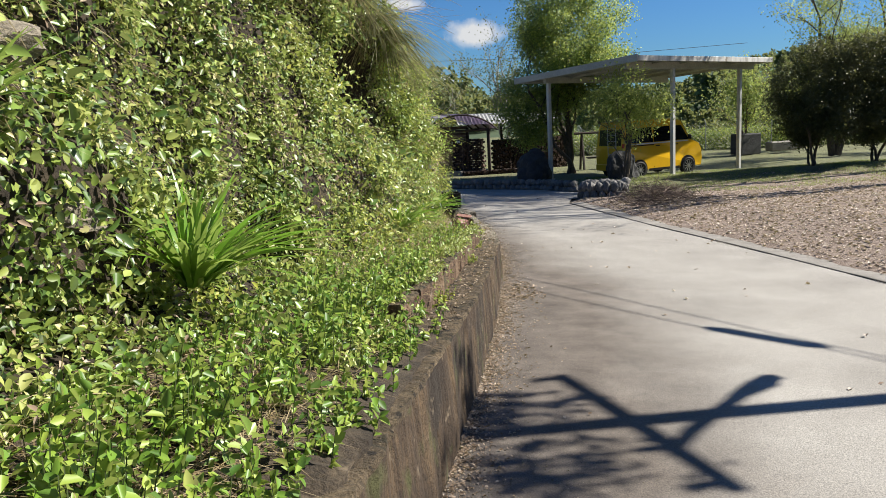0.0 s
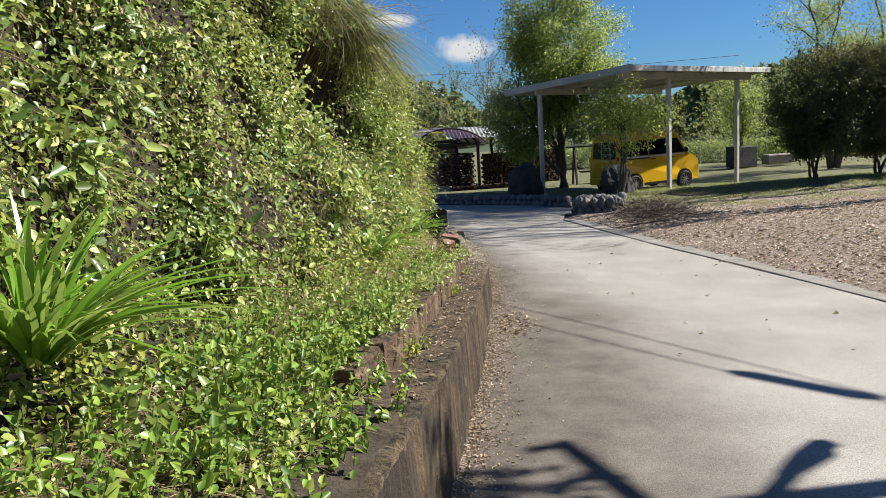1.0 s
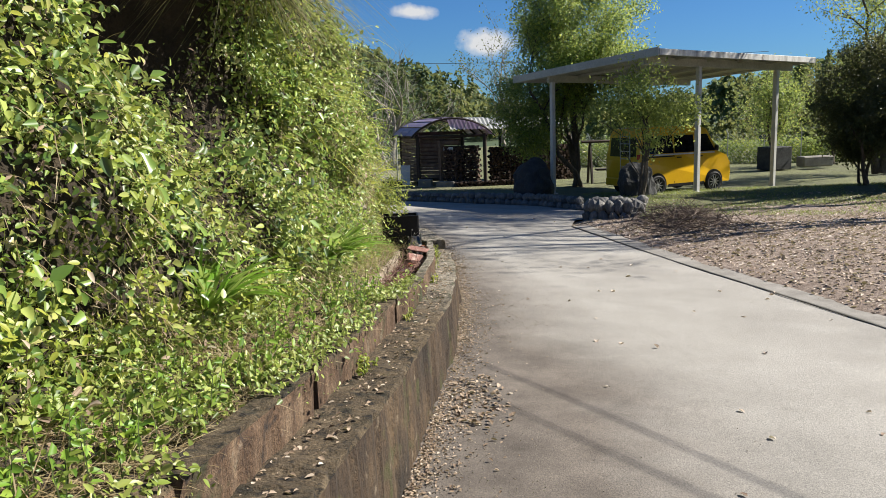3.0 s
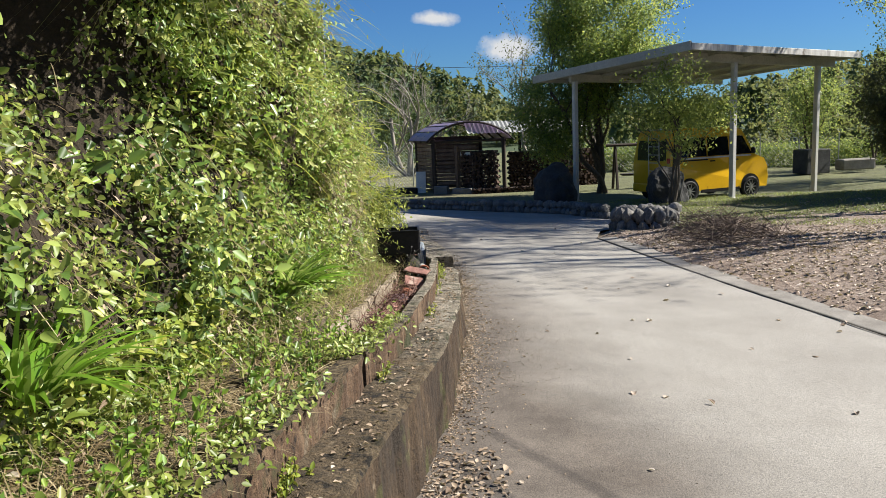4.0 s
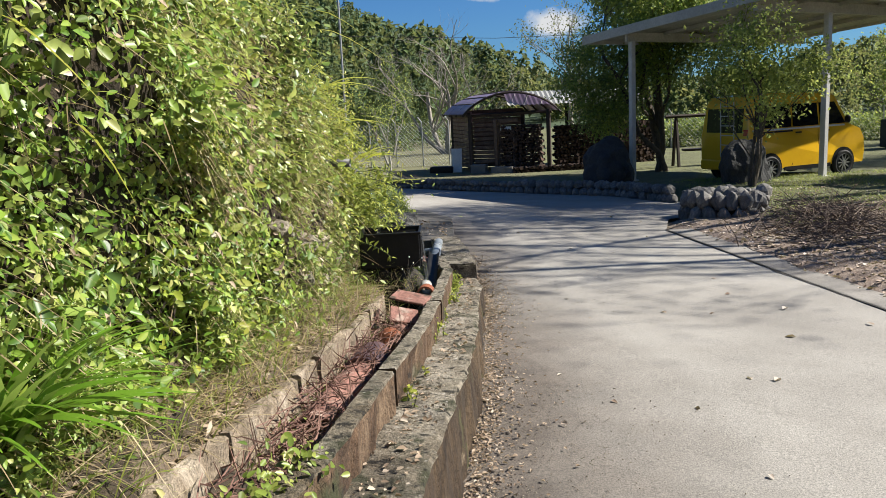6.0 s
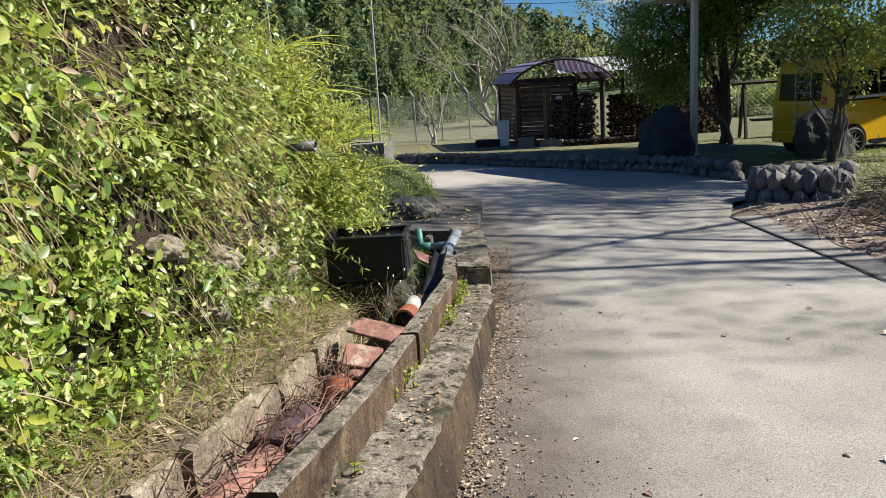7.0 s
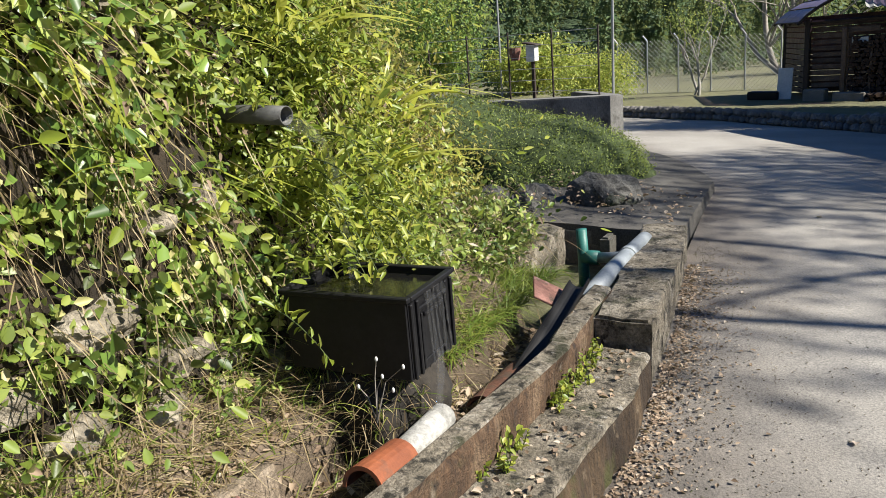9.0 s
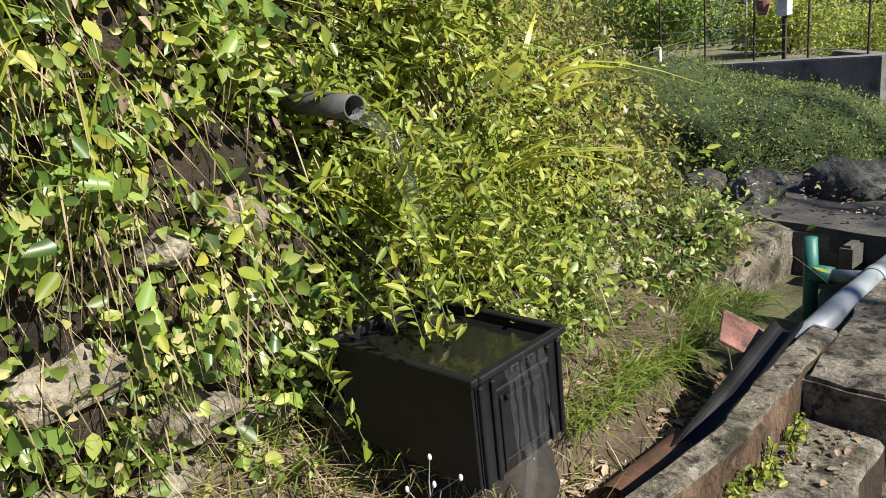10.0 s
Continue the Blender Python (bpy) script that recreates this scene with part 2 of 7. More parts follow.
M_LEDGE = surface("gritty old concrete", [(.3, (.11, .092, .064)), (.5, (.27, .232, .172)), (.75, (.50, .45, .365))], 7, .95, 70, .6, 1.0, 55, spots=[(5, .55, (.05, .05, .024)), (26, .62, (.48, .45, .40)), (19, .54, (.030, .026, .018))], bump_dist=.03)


def stained_before(mat, y0, y1, tint):
    """Old moss and earth stains on the stretch of the wall before y0, fading out to y1."""
    nt = mat.node_tree
    base = nt.nodes["Principled BSDF"].inputs["Base Color"]
    old = base.links[0].from_socket
    co = nt.nodes.new("ShaderNodeTexCoord")
    sep = nt.nodes.new("ShaderNodeSeparateXYZ")
    nt.links.new(co.outputs["Object"], sep.inputs["Vector"])
    wob = noise_node(nt, 2.5, 5, .7)
    add = nt.nodes.new("ShaderNodeMath")
    add.operation = "MULTIPLY_ADD"
    nt.links.new(wob.outputs["Fac"], add.inputs[0])
    add.inputs[1].default_value = 5.0
    nt.links.new(sep.outputs["Y"], add.inputs[2])
    mr = nt.nodes.new("ShaderNodeMapRange")
    mr.inputs["From Min"].default_value, mr.inputs["From Max"].default_value = y0 + 2.5, y1 + 2.5
    nt.links.new(add.outputs["Value"], mr.inputs["Value"])
    nt.links.new(mixed(nt, old, mixed(nt, tint, (1.0, 1.0, 1.0), mr.outputs["Result"]), 1.0, "MULTIPLY"), base)


stained_before(M_LEDGE, 8.6, 10.4, (.40, .33, .24))
M_FILL = surface("dark crumbly soil", [(.3, (.022, .015, .009)), (.7, (.085, .062, .038))], 6, .95, 50, .5, .8, 40, spots=[(4, .6, (.14, .105, .065))], bump_dist=.03)
M_RUSTWALL = surface("rust-stained concrete", [(.25, (.035, .018, .009)), (.5, (.098, .055, .028)), (.75, (.26, .18, .11))], 4, .9, 60, .6, 1.0, 45, stretch=(1.8, 1.8, .7), spots=[(3, .56, (.042, .045, .016)), (9, .6, (.02, .013, .009)), (6, .62, (.24, .19, .14))], bump_dist=.02)
M_GREYWALL = surface("grey form concrete", [(.3, (.11, .105, .098)), (.7, (.22, .215, .20))], 2.5, .92, 50, .35, .6, 45, spots=[(3, .58, (.07, .065, .055))], stretch=(1, 1, .5))
M_BOXWALL = surface("damp concrete", [(.3, (.06, .055, .045)), (.7, (.17, .16, .135))], 5, .8, 70, .4, .6, 60)
M_ROCK = surface("field stone", [(.25, (.085, .068, .046)), (.5, (.25, .215, .16)), (.8, (.45, .40, .315))], 7, .9, 60, .5, 1.0, 35, spots=[(3.2, .58, (.10, .11, .05))], bump_dist=.02)
M_COBBLE = surface("river cobble", [(.3, (.075, .075, .07)), (.7, (.25, .24, .225))], 6, .85, 50, .3, .4, 40, random_tint=.4)
M_DARKROCK = surface("dark boulder stone", [(.3, (.02, .021, .022)), (.7, (.055, .056, .055))], 4, .8, 40, .4, .8, 25, bump_dist=.03)
M_BARK = surface("grey brown bark", [(.3, (.05, .04, .03)), (.7, (.14, .115, .085))], 8, .95, 60, .4, .8, 40, stretch=(3, 3, .6), bump_dist=.02)
M_PALEBARK = surface("pale bark", [(.3, (.22, .2, .17)), (.7, (.42, .40, .36))], 8, .9, 60, .3, .5, 40)
M_BANKLEAF = leaf_material("bank leaf", [(0, (.016, .036, .010)), (.3, (.085, .155, .028)), (.65, (.225, .31, .06)), (.9, (.41, .44, .12)), (1, (.46, .41, .19))], .42, .26, patch=(.9, (.18, .22, .03)))
M_VINE = leaf_material("vine leaf", [(0, (.035, .075, .014)), (.4, (.085, .155, .028)), (.8, (.21, .31, .06)), (1, (.38, .44, .12))], .36, .24)
M_HERB = leaf_material("herb leaf", [(0, (.05, .12, .014)), (.5, (.16, .29, .03)), (1, (.34, .43, .07))], .42, .35)
M_LIMELEAF = leaf_material("lime leaf", [(0, (.13, .195, .020)), (.5, (.25, .315, .036)), (1, (.42, .42, .07))], .45, .42)
M_SMALLLEAF = leaf_material("small bank leaf", [(0, (.05, .10, .015)), (.45, (.17, .25, .045)), (.8, (.37, .42, .11)), (1, (.46, .38, .20))], .48, .27)
M_GRASS = leaf_material("grass blade", [(0, (.07, .13, .015)), (.5, (.15, .22, .03)), (1, (.30, .32, .07))], .5, .35)
M_DRY = leaf_material("dry grass", [(0, (.16, .11, .055)), (.5, (.28, .21, .11)), (1, (.42, .35, .21))], .7, .25)
M_DEAD = leaf_material("dead leaf", [(0, (.16, .10, .07)), (.35, (.34, .25, .19)), (.7, (.45, .36, .29)), (1, (.58, .51, .44))], .7, .15)
M_CHIP = leaf_material("leaf chip", [(0, (.13, .085, .055)), (.5, (.27, .195, .13)), (.9, (.40, .31, .225)), (1, (.52, .45, .36))], .75, .1)
M_YELLOWBUSH = leaf_material("olive yellow leaf", [(0, (.14, .14, .02)), (.5, (.26, .24, .035)), (1, (.40, .34, .07))], .5, .35)
M_TREELEAF = leaf_material("tree leaf", [(0, (.035, .085, .016)), (.5, (.10, .20, .03)), (.85, (.22, .31, .045)), (1, (.42, .43, .06))], .45, .48)
M_BUSHLEAF = leaf_material("dark bush leaf", [(0, (.012, .022, .008)), (.6, (.030, .046, .014)), (1, (.075, .085, .022))], .5, .25)
M_WILLOW = leaf_material("light green leaf", [(0, (.08, .15, .022)), (.6, (.19, .27, .045)), (1, (.36, .40, .08))], .5, .58)
M_STEEL = surface("painted steel", [(.3, (.42, .42, .39)), (.7, (.55, .55, .52))], 3, .55, 30, .12, .1, 40, spots=[(6, .66, (.22, .2, .16))])
M_ROOFSTEEL = surface("ribbed steel roof", [(.3, (.34, .34, .31)), (.7, (.48, .48, .44))], 2, .6, 20, .2, .1, 40)
# Streaks and blotches put tree and rib shadows, with dirt, into the colour.
M_SHADOWSTREAK = surface("white fascia with dirt and painted shadow streaks", [(.3, (.22, .21, .19)), (.5, (.58, .57, .53)), (.7, (.74, .73, .70))], 1.6, .6, 30, .2, .2, 40, stretch=(3, 3, .3), spots=[(2.5, .62, (.16, .13, .10))])
M_YELLOW = surface("yellow car paint", [(.3, (.62, .35, .008)), (.7, (.68, .40, .012))], 1, .3, 20, .04, 0, coat=.5)
M_WHITE = surface("white board", [(.3, (.55, .55, .53)), (.7, (.68, .68, .66))], 3, .7, 30, .15, .1, 30)
M_BLACK = surface("black plastic", [(.3, (.006, .006, .007)), (.7, (.014, .014, .015))], 6, .5, 60, .3, .1, 80)
M_BLACK.node_tree.nodes["Principled BSDF"].inputs["Specular IOR Level"].default_value = .25
M_RUBBER = surface("black rubber", [(.3, (.012, .012, .012)), (.7, (.02, .02, .02))], 6, .8, 60, .2, .1, 80)
M_DARKGLASS = surface("dark car window", [(.3, (.006, .007, .008)), (.7, (.01, .011, .012))], 2, .08, 20, .0, 0)
M_DARKWOOD = surface("dark stained wood", [(.3, (.022, .014, .010)), (.7, (.055, .036, .026))], 4, .75, 50, .35, .3, 50, stretch=(1, 1, .2))
M_TERRACOTTA = surface("red clay tile", [(.3, (.15, .066, .05)), (.7, (.33, .165, .13))], 6, .88, 60, .45, .5, 60, spots=[(9, .55, (.36, .27, .22)), (13, .56, (.075, .05, .035))])
M_PLUM = surface("plum glazed tile", [(.3, (.05, .028, .034)), (.7, (.12, .065, .072))], 5, .6, 60, .3, .3, 60, spots=[(9, .6, (.24, .10, .08))])
M_MUDTILE = surface("muddy clay tile", [(.3, (.05, .024, .014)), (.7, (.16, .065, .035))], 9, .8, 60, .5, .6, 50, spots=[(8, .52, (.06, .04, .025))])
M_ORANGE = surface("orange clay tile", [(.3, (.15, .042, .016)), (.7, (.30, .088, .032))], 5, .7, 60, .2, .3, 60, spots=[(7, .5, (.10, .05, .03)), (15, .58, (.16, .09, .06))])
M_GREYPVC = surface("grey pvc pipe", [(.3, (.24, .27, .29)), (.7, (.34, .37, .39))], 4, .5, 50, .15, .1, 50, spots=[(7, .62, (.16, .15, .12))])
M_GREENPVC = surface("green plastic", [(.3, (.02, .12, .10)), (.7, (.035, .17, .14))], 4, .5, 50, .15, .1, 50)


# ---- road ----
def road_material():
    m = bpy.data.materials.new("worn pale road")
    m.use_nodes = True
    nt = m.node_tree
    p = nt.nodes["Principled BSDF"]
    edge = nt.nodes.new("ShaderNodeAttribute")
    edge.attribute_name = "across"
    wob = noise_node(nt, 1.1, 5, .6)
    add = nt.nodes.new("ShaderNodeMath")
    add.operation = "MULTIPLY_ADD"
    nt.links.new(wob.outputs["Fac"], add.inputs[0])
    add.inputs[1].default_value = .9
    nt.links.new(edge.outputs["Fac"], add.inputs[2])
    worn = ramp(nt, [(.0, (0, 0, 0)), (1, (1, 1, 1))])
    mr = nt.nodes.new("ShaderNodeMapRange")
    mr.inputs["From Min"].default_value, mr.inputs["From Max"].default_value = 1.2, 2.05
    nt.links.new(add.outputs["Value"], mr.inputs["Value"])
    nt.links.new(mr.outputs["Result"], worn.inputs["Fac"])
    dark = noise_node(nt, 2.5, 8, .7)
    dcol = ramp(nt, [(.3, (.062, .050, .040)), (.7, (.150, .126, .104))])
    nt.links.new(dark.outputs["Fac"], dcol.inputs["Fac"])
    pale = noise_node(nt, .7, 8, .6)
    pcol = ramp(nt, [(.3, (.20, .186, .165)), (.5, (.262, .246, .22)), (.72, (.33, .313, .283))])
    nt.links.new(pale.outputs["Fac"], pcol.inputs["Fac"])
    out = mixed(nt, dcol.outputs["Color"], pcol.outputs["Color"], worn.outputs["Color"])
    grit = noise_node(nt, 110, 3, .8)
    gcol = ramp(nt, [(.3, (.45, .45, .45)), (.5, (1, 1, 1)), (.7, (1.5, 1.48, 1.45))])
    nt.links.new(grit.outputs["Fac"], gcol.inputs["Fac"])
    out = mixed(nt, out, gcol.outputs["Color"], 1.0, "MULTIPLY")
    nt.links.new(out, p.inputs["Base Color"])
    p.inputs["Roughness"].default_value = .88
    b = nt.nodes.new("ShaderNodeBump")
    b.inputs["Strength"].default_value, b.inputs["Distance"].default_value = .5, .008
    nt.links.new(grit.outputs["Fac"], b.inputs["Height"])
    nt.links.new(b.outputs["Normal"], p.inputs["Normal"])
    return m


M_ROAD = road_material()
ROAD_LEFT = [(-2.0, -12), (-1.25, -6), (-.55, 0), (-.2, 2.5), (-.01, 3.7), (.18, 4.9), (.46, 7), (.71, 9.4), (.78, 11.3), (.72, 13.5), (.36, 15.9), (.06, 18.5), (-.5, 19.8), (-1.15, 21), (-1.9, 22.1), (-3, 23.4), (-4.5, 24.9), (-6.3, 26.3), (-10, 28.4), (-18, 31)]
ROAD_RIGHT = [(5.3, -12), (5.3, -6), (5.3, 0), (5.2, 2.5), (5.15, 4), (5.1, 5.5), (4.98, 7), (4.72, 9.4), (4.35, 11.3), (3.84, 13.5), (3.34, 15.9), (3.0, 17.5), (3.3, 18.9), (4.6, 20.3), (4.5, 21.9), (3.35, 24.2), (1.1, 26.1), (-1.4, 28.4), (-6, 31.4), (-15, 35)]


def spaced(line, n):
    line = np.array(line, float)
    s = np.arange(len(line))
    k = np.linspace(0, len(line) - 1, n)
    return np.stack([np.interp(k, s, line[:, 0]), np.interp(k, s, line[:, 1])], axis=1)


def build_road():
    n, m = 230, 40
    a, b = spaced(ROAD_LEFT, n), spaced(ROAD_RIGHT, n)
    verts, across = [], []
    for p, q in zip(a, b):
        wide = np.linalg.norm(q - p)
        for k in range(m + 1):
            x, y = p + (q - p) * k / m
            verts.append((x, y, road_z(x, y) + .012 * noise.noise((x * .6, y * .6, 0))))
            across.append(wide * k / m * .8 + .6 * smooth(8, 11.5, y) + .3 * smooth(12, 14, y))
    faces = [(i * (m + 1) + k, i * (m + 1) + k + 1, (i + 1) * (m + 1) + k + 1, (i + 1) * (m + 1) + k) for i in range(n - 1) for k in range(m)]
    ob = link_mesh("road", verts, faces, M_ROAD, smooth_shade=True)
    attr = ob.data.attributes.new("across", "FLOAT", "POINT")
    attr.data.foreach_set("value", across)
    return tagged(ob, "narrow worn pale concrete road with darker gritty edge", "road", kind="structure")


build_road()


# ---- ground sheet ----
def ground_material():
    m = bpy.data.materials.new("grass and leaf litter")
    m.use_nodes = True
    nt = m.node_tree
    p = nt.nodes["Principled BSDF"]
    n1 = noise_node(nt, .8, 8, .65)
    grass = ramp(nt, [(.3, (.04, .055, .016)), (.5, (.085, .115, .026)), (.72, (.165, .18, .05))])
    nt.links.new(n1.outputs["Fac"], grass.inputs["Fac"])
    n2 = noise_node(nt, 9, 6, .75)
    soil = ramp(nt, [(.3, (.13, .09, .068)), (.55, (.28, .215, .17)), (.75, (.47, .40, .345))])
    nt.links.new(n2.outputs["Fac"], soil.inputs["Fac"])
    at = nt.nodes.new("ShaderNodeAttribute")
    at.attribute_name = "litter"
    out = mixed(nt, grass.outputs["Color"], soil.outputs["Color"], at.outputs["Fac"])
    fine = noise_node(nt, 60, 4, .8)
    fcol = ramp(nt, [(.3, (.5, .5, .5)), (.7, (1.3, 1.3, 1.3))])
    nt.links.new(fine.outputs["Fac"], fcol.inputs["Fac"])
    out = mixed(nt, out, fcol.outputs["Color"], 1.0, "MULTIPLY")
    nt.links.new(out, p.inputs["Base Color"])
    p.inputs["Roughness"].default_value = .95
    b = nt.nodes.new("ShaderNodeBump")
    b.inputs["Strength"].default_value, b.inputs["Distance"].default_value = .8, .03
    nt.links.new(fine.outputs["Fac"], b.inputs["Height"])
    nt.links.new(b.outputs["Normal"], p.inputs["Normal"])
    return m


M_GROUND = ground_material()
ROAD_POLY = [Vector((*p, 0)) for p in ROAD_LEFT] + [Vector((*p, 0)) for p in reversed(ROAD_RIGHT)]


def inside_road(x, y):
    hit = False
    j = len(ROAD_POLY) - 1
    for i, a in enumerate(ROAD_POLY):
        b = ROAD_POLY[j]
        if (a.y > y) != (b.y > y) and x < (b.x - a.x) * (y - a.y) / (b.y - a.y) + a.x:
            hit = not hit
        j = i
    return hit


def road_gap(x, y):
    """How far a place lies from the road's edge."""
    best = 1e9
    for a, b in zip(ROAD_POLY, ROAD_POLY[1:]):
        ex, ey = b.x - a.x, b.y - a.y
        k = min(max(((x - a.x) * ex + (y - a.y) * ey) / (ex * ex + ey * ey), 0), 1)
        best = min(best, math.hypot(x - a.x - k * ex, y - a.y - k * ey))
    return best


def ground_z(x, y):
    inside = inside_road(x, y)
    d = road_gap(x, y) if abs(x) < 40 and -15 < y < 45 else 9
    low = road_z(x, y) - .07
    if inside:
        return low - .05
    if x < wall_x(min(y, 18.5)) + .5 and y < 19.5:                # under the bank
        return low - .1
    if y < 34 and x < -1.0 - max(0, (y - 21.0)) * .9 and x < -.6:         # left of the road, behind the low retaining wall
        return -.85 + .72 * smooth(21.9, 22.4, y)
    z = garden_z(x, y)
    edge = smooth(.0, .35, d)
    if y > 21 and x < 4.6:
        return low * (1 - smooth(.12, .2, d)) + z * smooth(.12, .2, d)
    edge = smooth(.1, .42, d)
    return (road_z(x, y) - .03) * (1 - edge) + (z + .03 + .015 * noise.noise((x * 1.3, y * 1.3, 3)) * 2) * edge


def build_ground():
    xs = np.concatenate([[-3000, -1200, -500, -200, -90, -50, -32], np.arange(-24, 24.01, .3), [32, 50, 90, 200, 500, 1200, 3000]])
    ys = np.concatenate([[-3000, -1000, -300, -100, -40, -22], np.arange(-14, 42.01, .3), [48, 60, 80, 120, 200, 400, 800, 1600, 3000]])
    verts, litter = [], []
    for y in ys:
        for x in xs:
            verts.append((x, y, ground_z(float(x), float(y)) - (0 if -14 <= y <= 42 else .0)))
            kx = float(np.interp(y, KERB_Y, KERB_X))
            l = (1 - smooth(17.5, 21.5, y + .8 * noise.noise((x * .5, y * .5, 0)) * 2 + max(0, x - 8) * -.25)) if x > 2 else .35
            litter.append(min(1, max(l, .25)))
    nx = len(xs)
    faces = [(j * nx + i, j * nx + i + 1, (j + 1) * nx + i + 1, (j + 1) * nx + i) for j in range(len(ys) - 1) for i in range(nx - 1)]
    ob = link_mesh("ground", verts, faces, M_GROUND, smooth_shade=True)
    ob.data.attributes.new("litter", "FLOAT", "POINT").data.foreach_set("value", litter)
    return tagged(ob, "ground of thin grass and dry leaf litter", "ground", kind="structure")


build_ground()


# ---- walls and gutter along the road ----
def strip(name, profile, y0, y1, step, material, label, category="wall", rough_edge=.012, top=None):
    """Sweeps a cross-section, a function of y that gives points (x from the wall line, z), along the wall line."""
    ys = np.arange(y0, y1 + 1e-6, step)
    verts, faces = [], []
    n = None
    for y in ys:
        sec = profile(float(y))
        n = len(sec)
        for k, (dx, z) in enumerate(sec):
            w = rough_edge * noise.noise((y * 5, k * 3.3, z * 4)) + rough_edge * .8 * noise.noise((y * 17, k * 7.1, 2))
            verts.append((wall_x(y) + dx + w, y, z + w * .8))
    for i in range(len(ys) - 1):
        for k in range(n):
            k2 = (k + 1) % n
            faces.append((i * n + k, i * n + k2, (i + 1) * n + k2, (i + 1) * n + k))
    faces.append(tuple(range(n)))
    faces.append(tuple(reversed([(len(ys) - 1) * n + k for k in range(n)])))
    ob = link_mesh(name, verts, faces, material)
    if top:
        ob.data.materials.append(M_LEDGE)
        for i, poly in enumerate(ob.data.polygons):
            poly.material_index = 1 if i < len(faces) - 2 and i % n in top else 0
    bm = bmesh.new()
    bm.from_mesh(ob.data)
    bmesh.ops.recalc_face_normals(bm, faces=bm.faces)
    bm.to_mesh(ob.data)
    bm.free()
    return tagged(ob, label, category, kind="structure")


def outer(y):
    b, t = road_z(wall_x(y), y) - .25, ledge_z(y)
    return [(.03, b), (.02, b * .5 + t * .5), (.0, t - .018), (-.014, t), (-.14, t + .006), (-.27, t + .005), (-.27, b)]


def inner(y):
    b, t, k = ledge_z(y) - .4, rim_z(y), .045 * smooth(8.3, 9.6, y) * smooth(14.2, 13.2, y)
    return [(-.255 + k * .5, b), (-.25 + k * .5, t - .05), (-.25 + k * .5, t - .012), (-.26 + k * .6, t), (-.345 + k, t), (-.356 + k, t - .012), (-.36 + k, b)]


def trough(y):
    t = rim_z(y)
    return [(-.28, t - .20), (-.5, t - .22), (-.66, t - .20), (-.68, t - .12), (-.69, t - .05), (-.74, t - .01), (-.90, t + .05), (-1.06, t + .17), (-1.06, t - .6), (-.28, t - .6)]


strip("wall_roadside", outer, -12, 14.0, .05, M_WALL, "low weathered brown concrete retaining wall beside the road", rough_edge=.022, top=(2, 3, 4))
def fill(y):
    """Soil that fills the gutter before it opens, and lies up to the road wall's edge further back."""
    t, far = rim_z(y), smooth(4.7, 3.6, y)
    low = ledge_z(y)
    edge = -.34 + .28 * far
    z = (t - .03) * (1 - far) + (low + .02) * far
    drop = .27 * smooth(8.6, 9.6, y)
    return [(edge, z - drop), (-.5, max(z, t - .06) - drop), (-.66, t - drop * .3), (-.82, t + .05), (-.82, t - .5), (edge, t - .5)]


strip("soil_fill", fill, -12, 9.7, .06, M_FILL, "earth filling the old gutter", "soil", .04)
strip("wall_gutter_back", trough, 8.5, 14.3, .06, M_DRYSOIL, "earthy gutter floor and crumbling back wall", rough_edge=.03)
def back_wall(y):
    """The thin board-marked wall at the back of the gutter."""
    b, t = rim_z(y) - .4, rim_z(y) - .015 + .03 * noise.noise((y * 2.3, 4, 0))
    return [(-.625, b), (-.63, t - .06), (-.635, t - .01), (-.645, t), (-.675, t), (-.685, t - .01), (-.69, b)]


M_PALEWALL = surface("pale limy concrete", [(.25, (.10, .07, .042)), (.5, (.30, .235, .165)), (.75, (.52, .45, .355))], 4, .9, 60, .5, 1.0, 45, stretch=(2.2, 2.2, .5), spots=[(3, .6, (.10, .075, .04)), (8, .62, (.035, .028, .018))], bump_dist=.02)
wall_back = thing("wall_back", pose(0, 0, 0), "pale crumbling concrete slabs backing the gutter", "wall", kind="structure")
for y0, y1 in ((8.9, 9.62), (9.64, 10.33), (10.36, 10.62), (10.65, 11.28), (11.31, 11.72), (11.76, 12.3)):
    piece = strip("slab", back_wall, y0, y1, .045, M_PALEWALL, "", rough_edge=.022)
    for key in ("label", "category", "kind"):
        if key in piece:
            del piece[key]
    piece.parent = wall_back
JOINTS = [3.9, 4.4, 5.38, 6.55, 8.4, 10.35, 12.0, 14.5]
wall_gutter = thing("wall_gutter", pose(0, 0, 0), "thin mossy concrete gutter wall in butted lengths", "wall", kind="structure")
for y0, y1 in zip(JOINTS, JOINTS[1:]):
    piece = strip("panel", inner, y0 + .012, y1 - .012, .05, M_RUSTWALL, "", rough_edge=.02, top=(2, 3, 4))
    for key in ("label", "category", "kind"):
        if key in piece:
            del piece[key]
    piece.parent = wall_gutter


# ---- the bank ----
B_Y = [-12, 2, 4.5, 5.5, 7, 8.5, 10.5, 12.3, 13.6, 14.8, 15.6]
B_KNEE = [.6, .6, .55, .40, .32, .3, .25, .2, .25, .3, .4]
B_MID = [.8, .85, .85, .62, .5, .42, .42, .33, .45, .7, 1.0]
B_TOP = [1.7, 1.5, 1.5, 1.1, .75, .45, .62, .62, .8, 1.2, 1.6]
B_Z = [3.6, 3.5, 3.4, 3.3, 3.0, 2.75, 2.15, 1.55, 1.2, .8, .1]


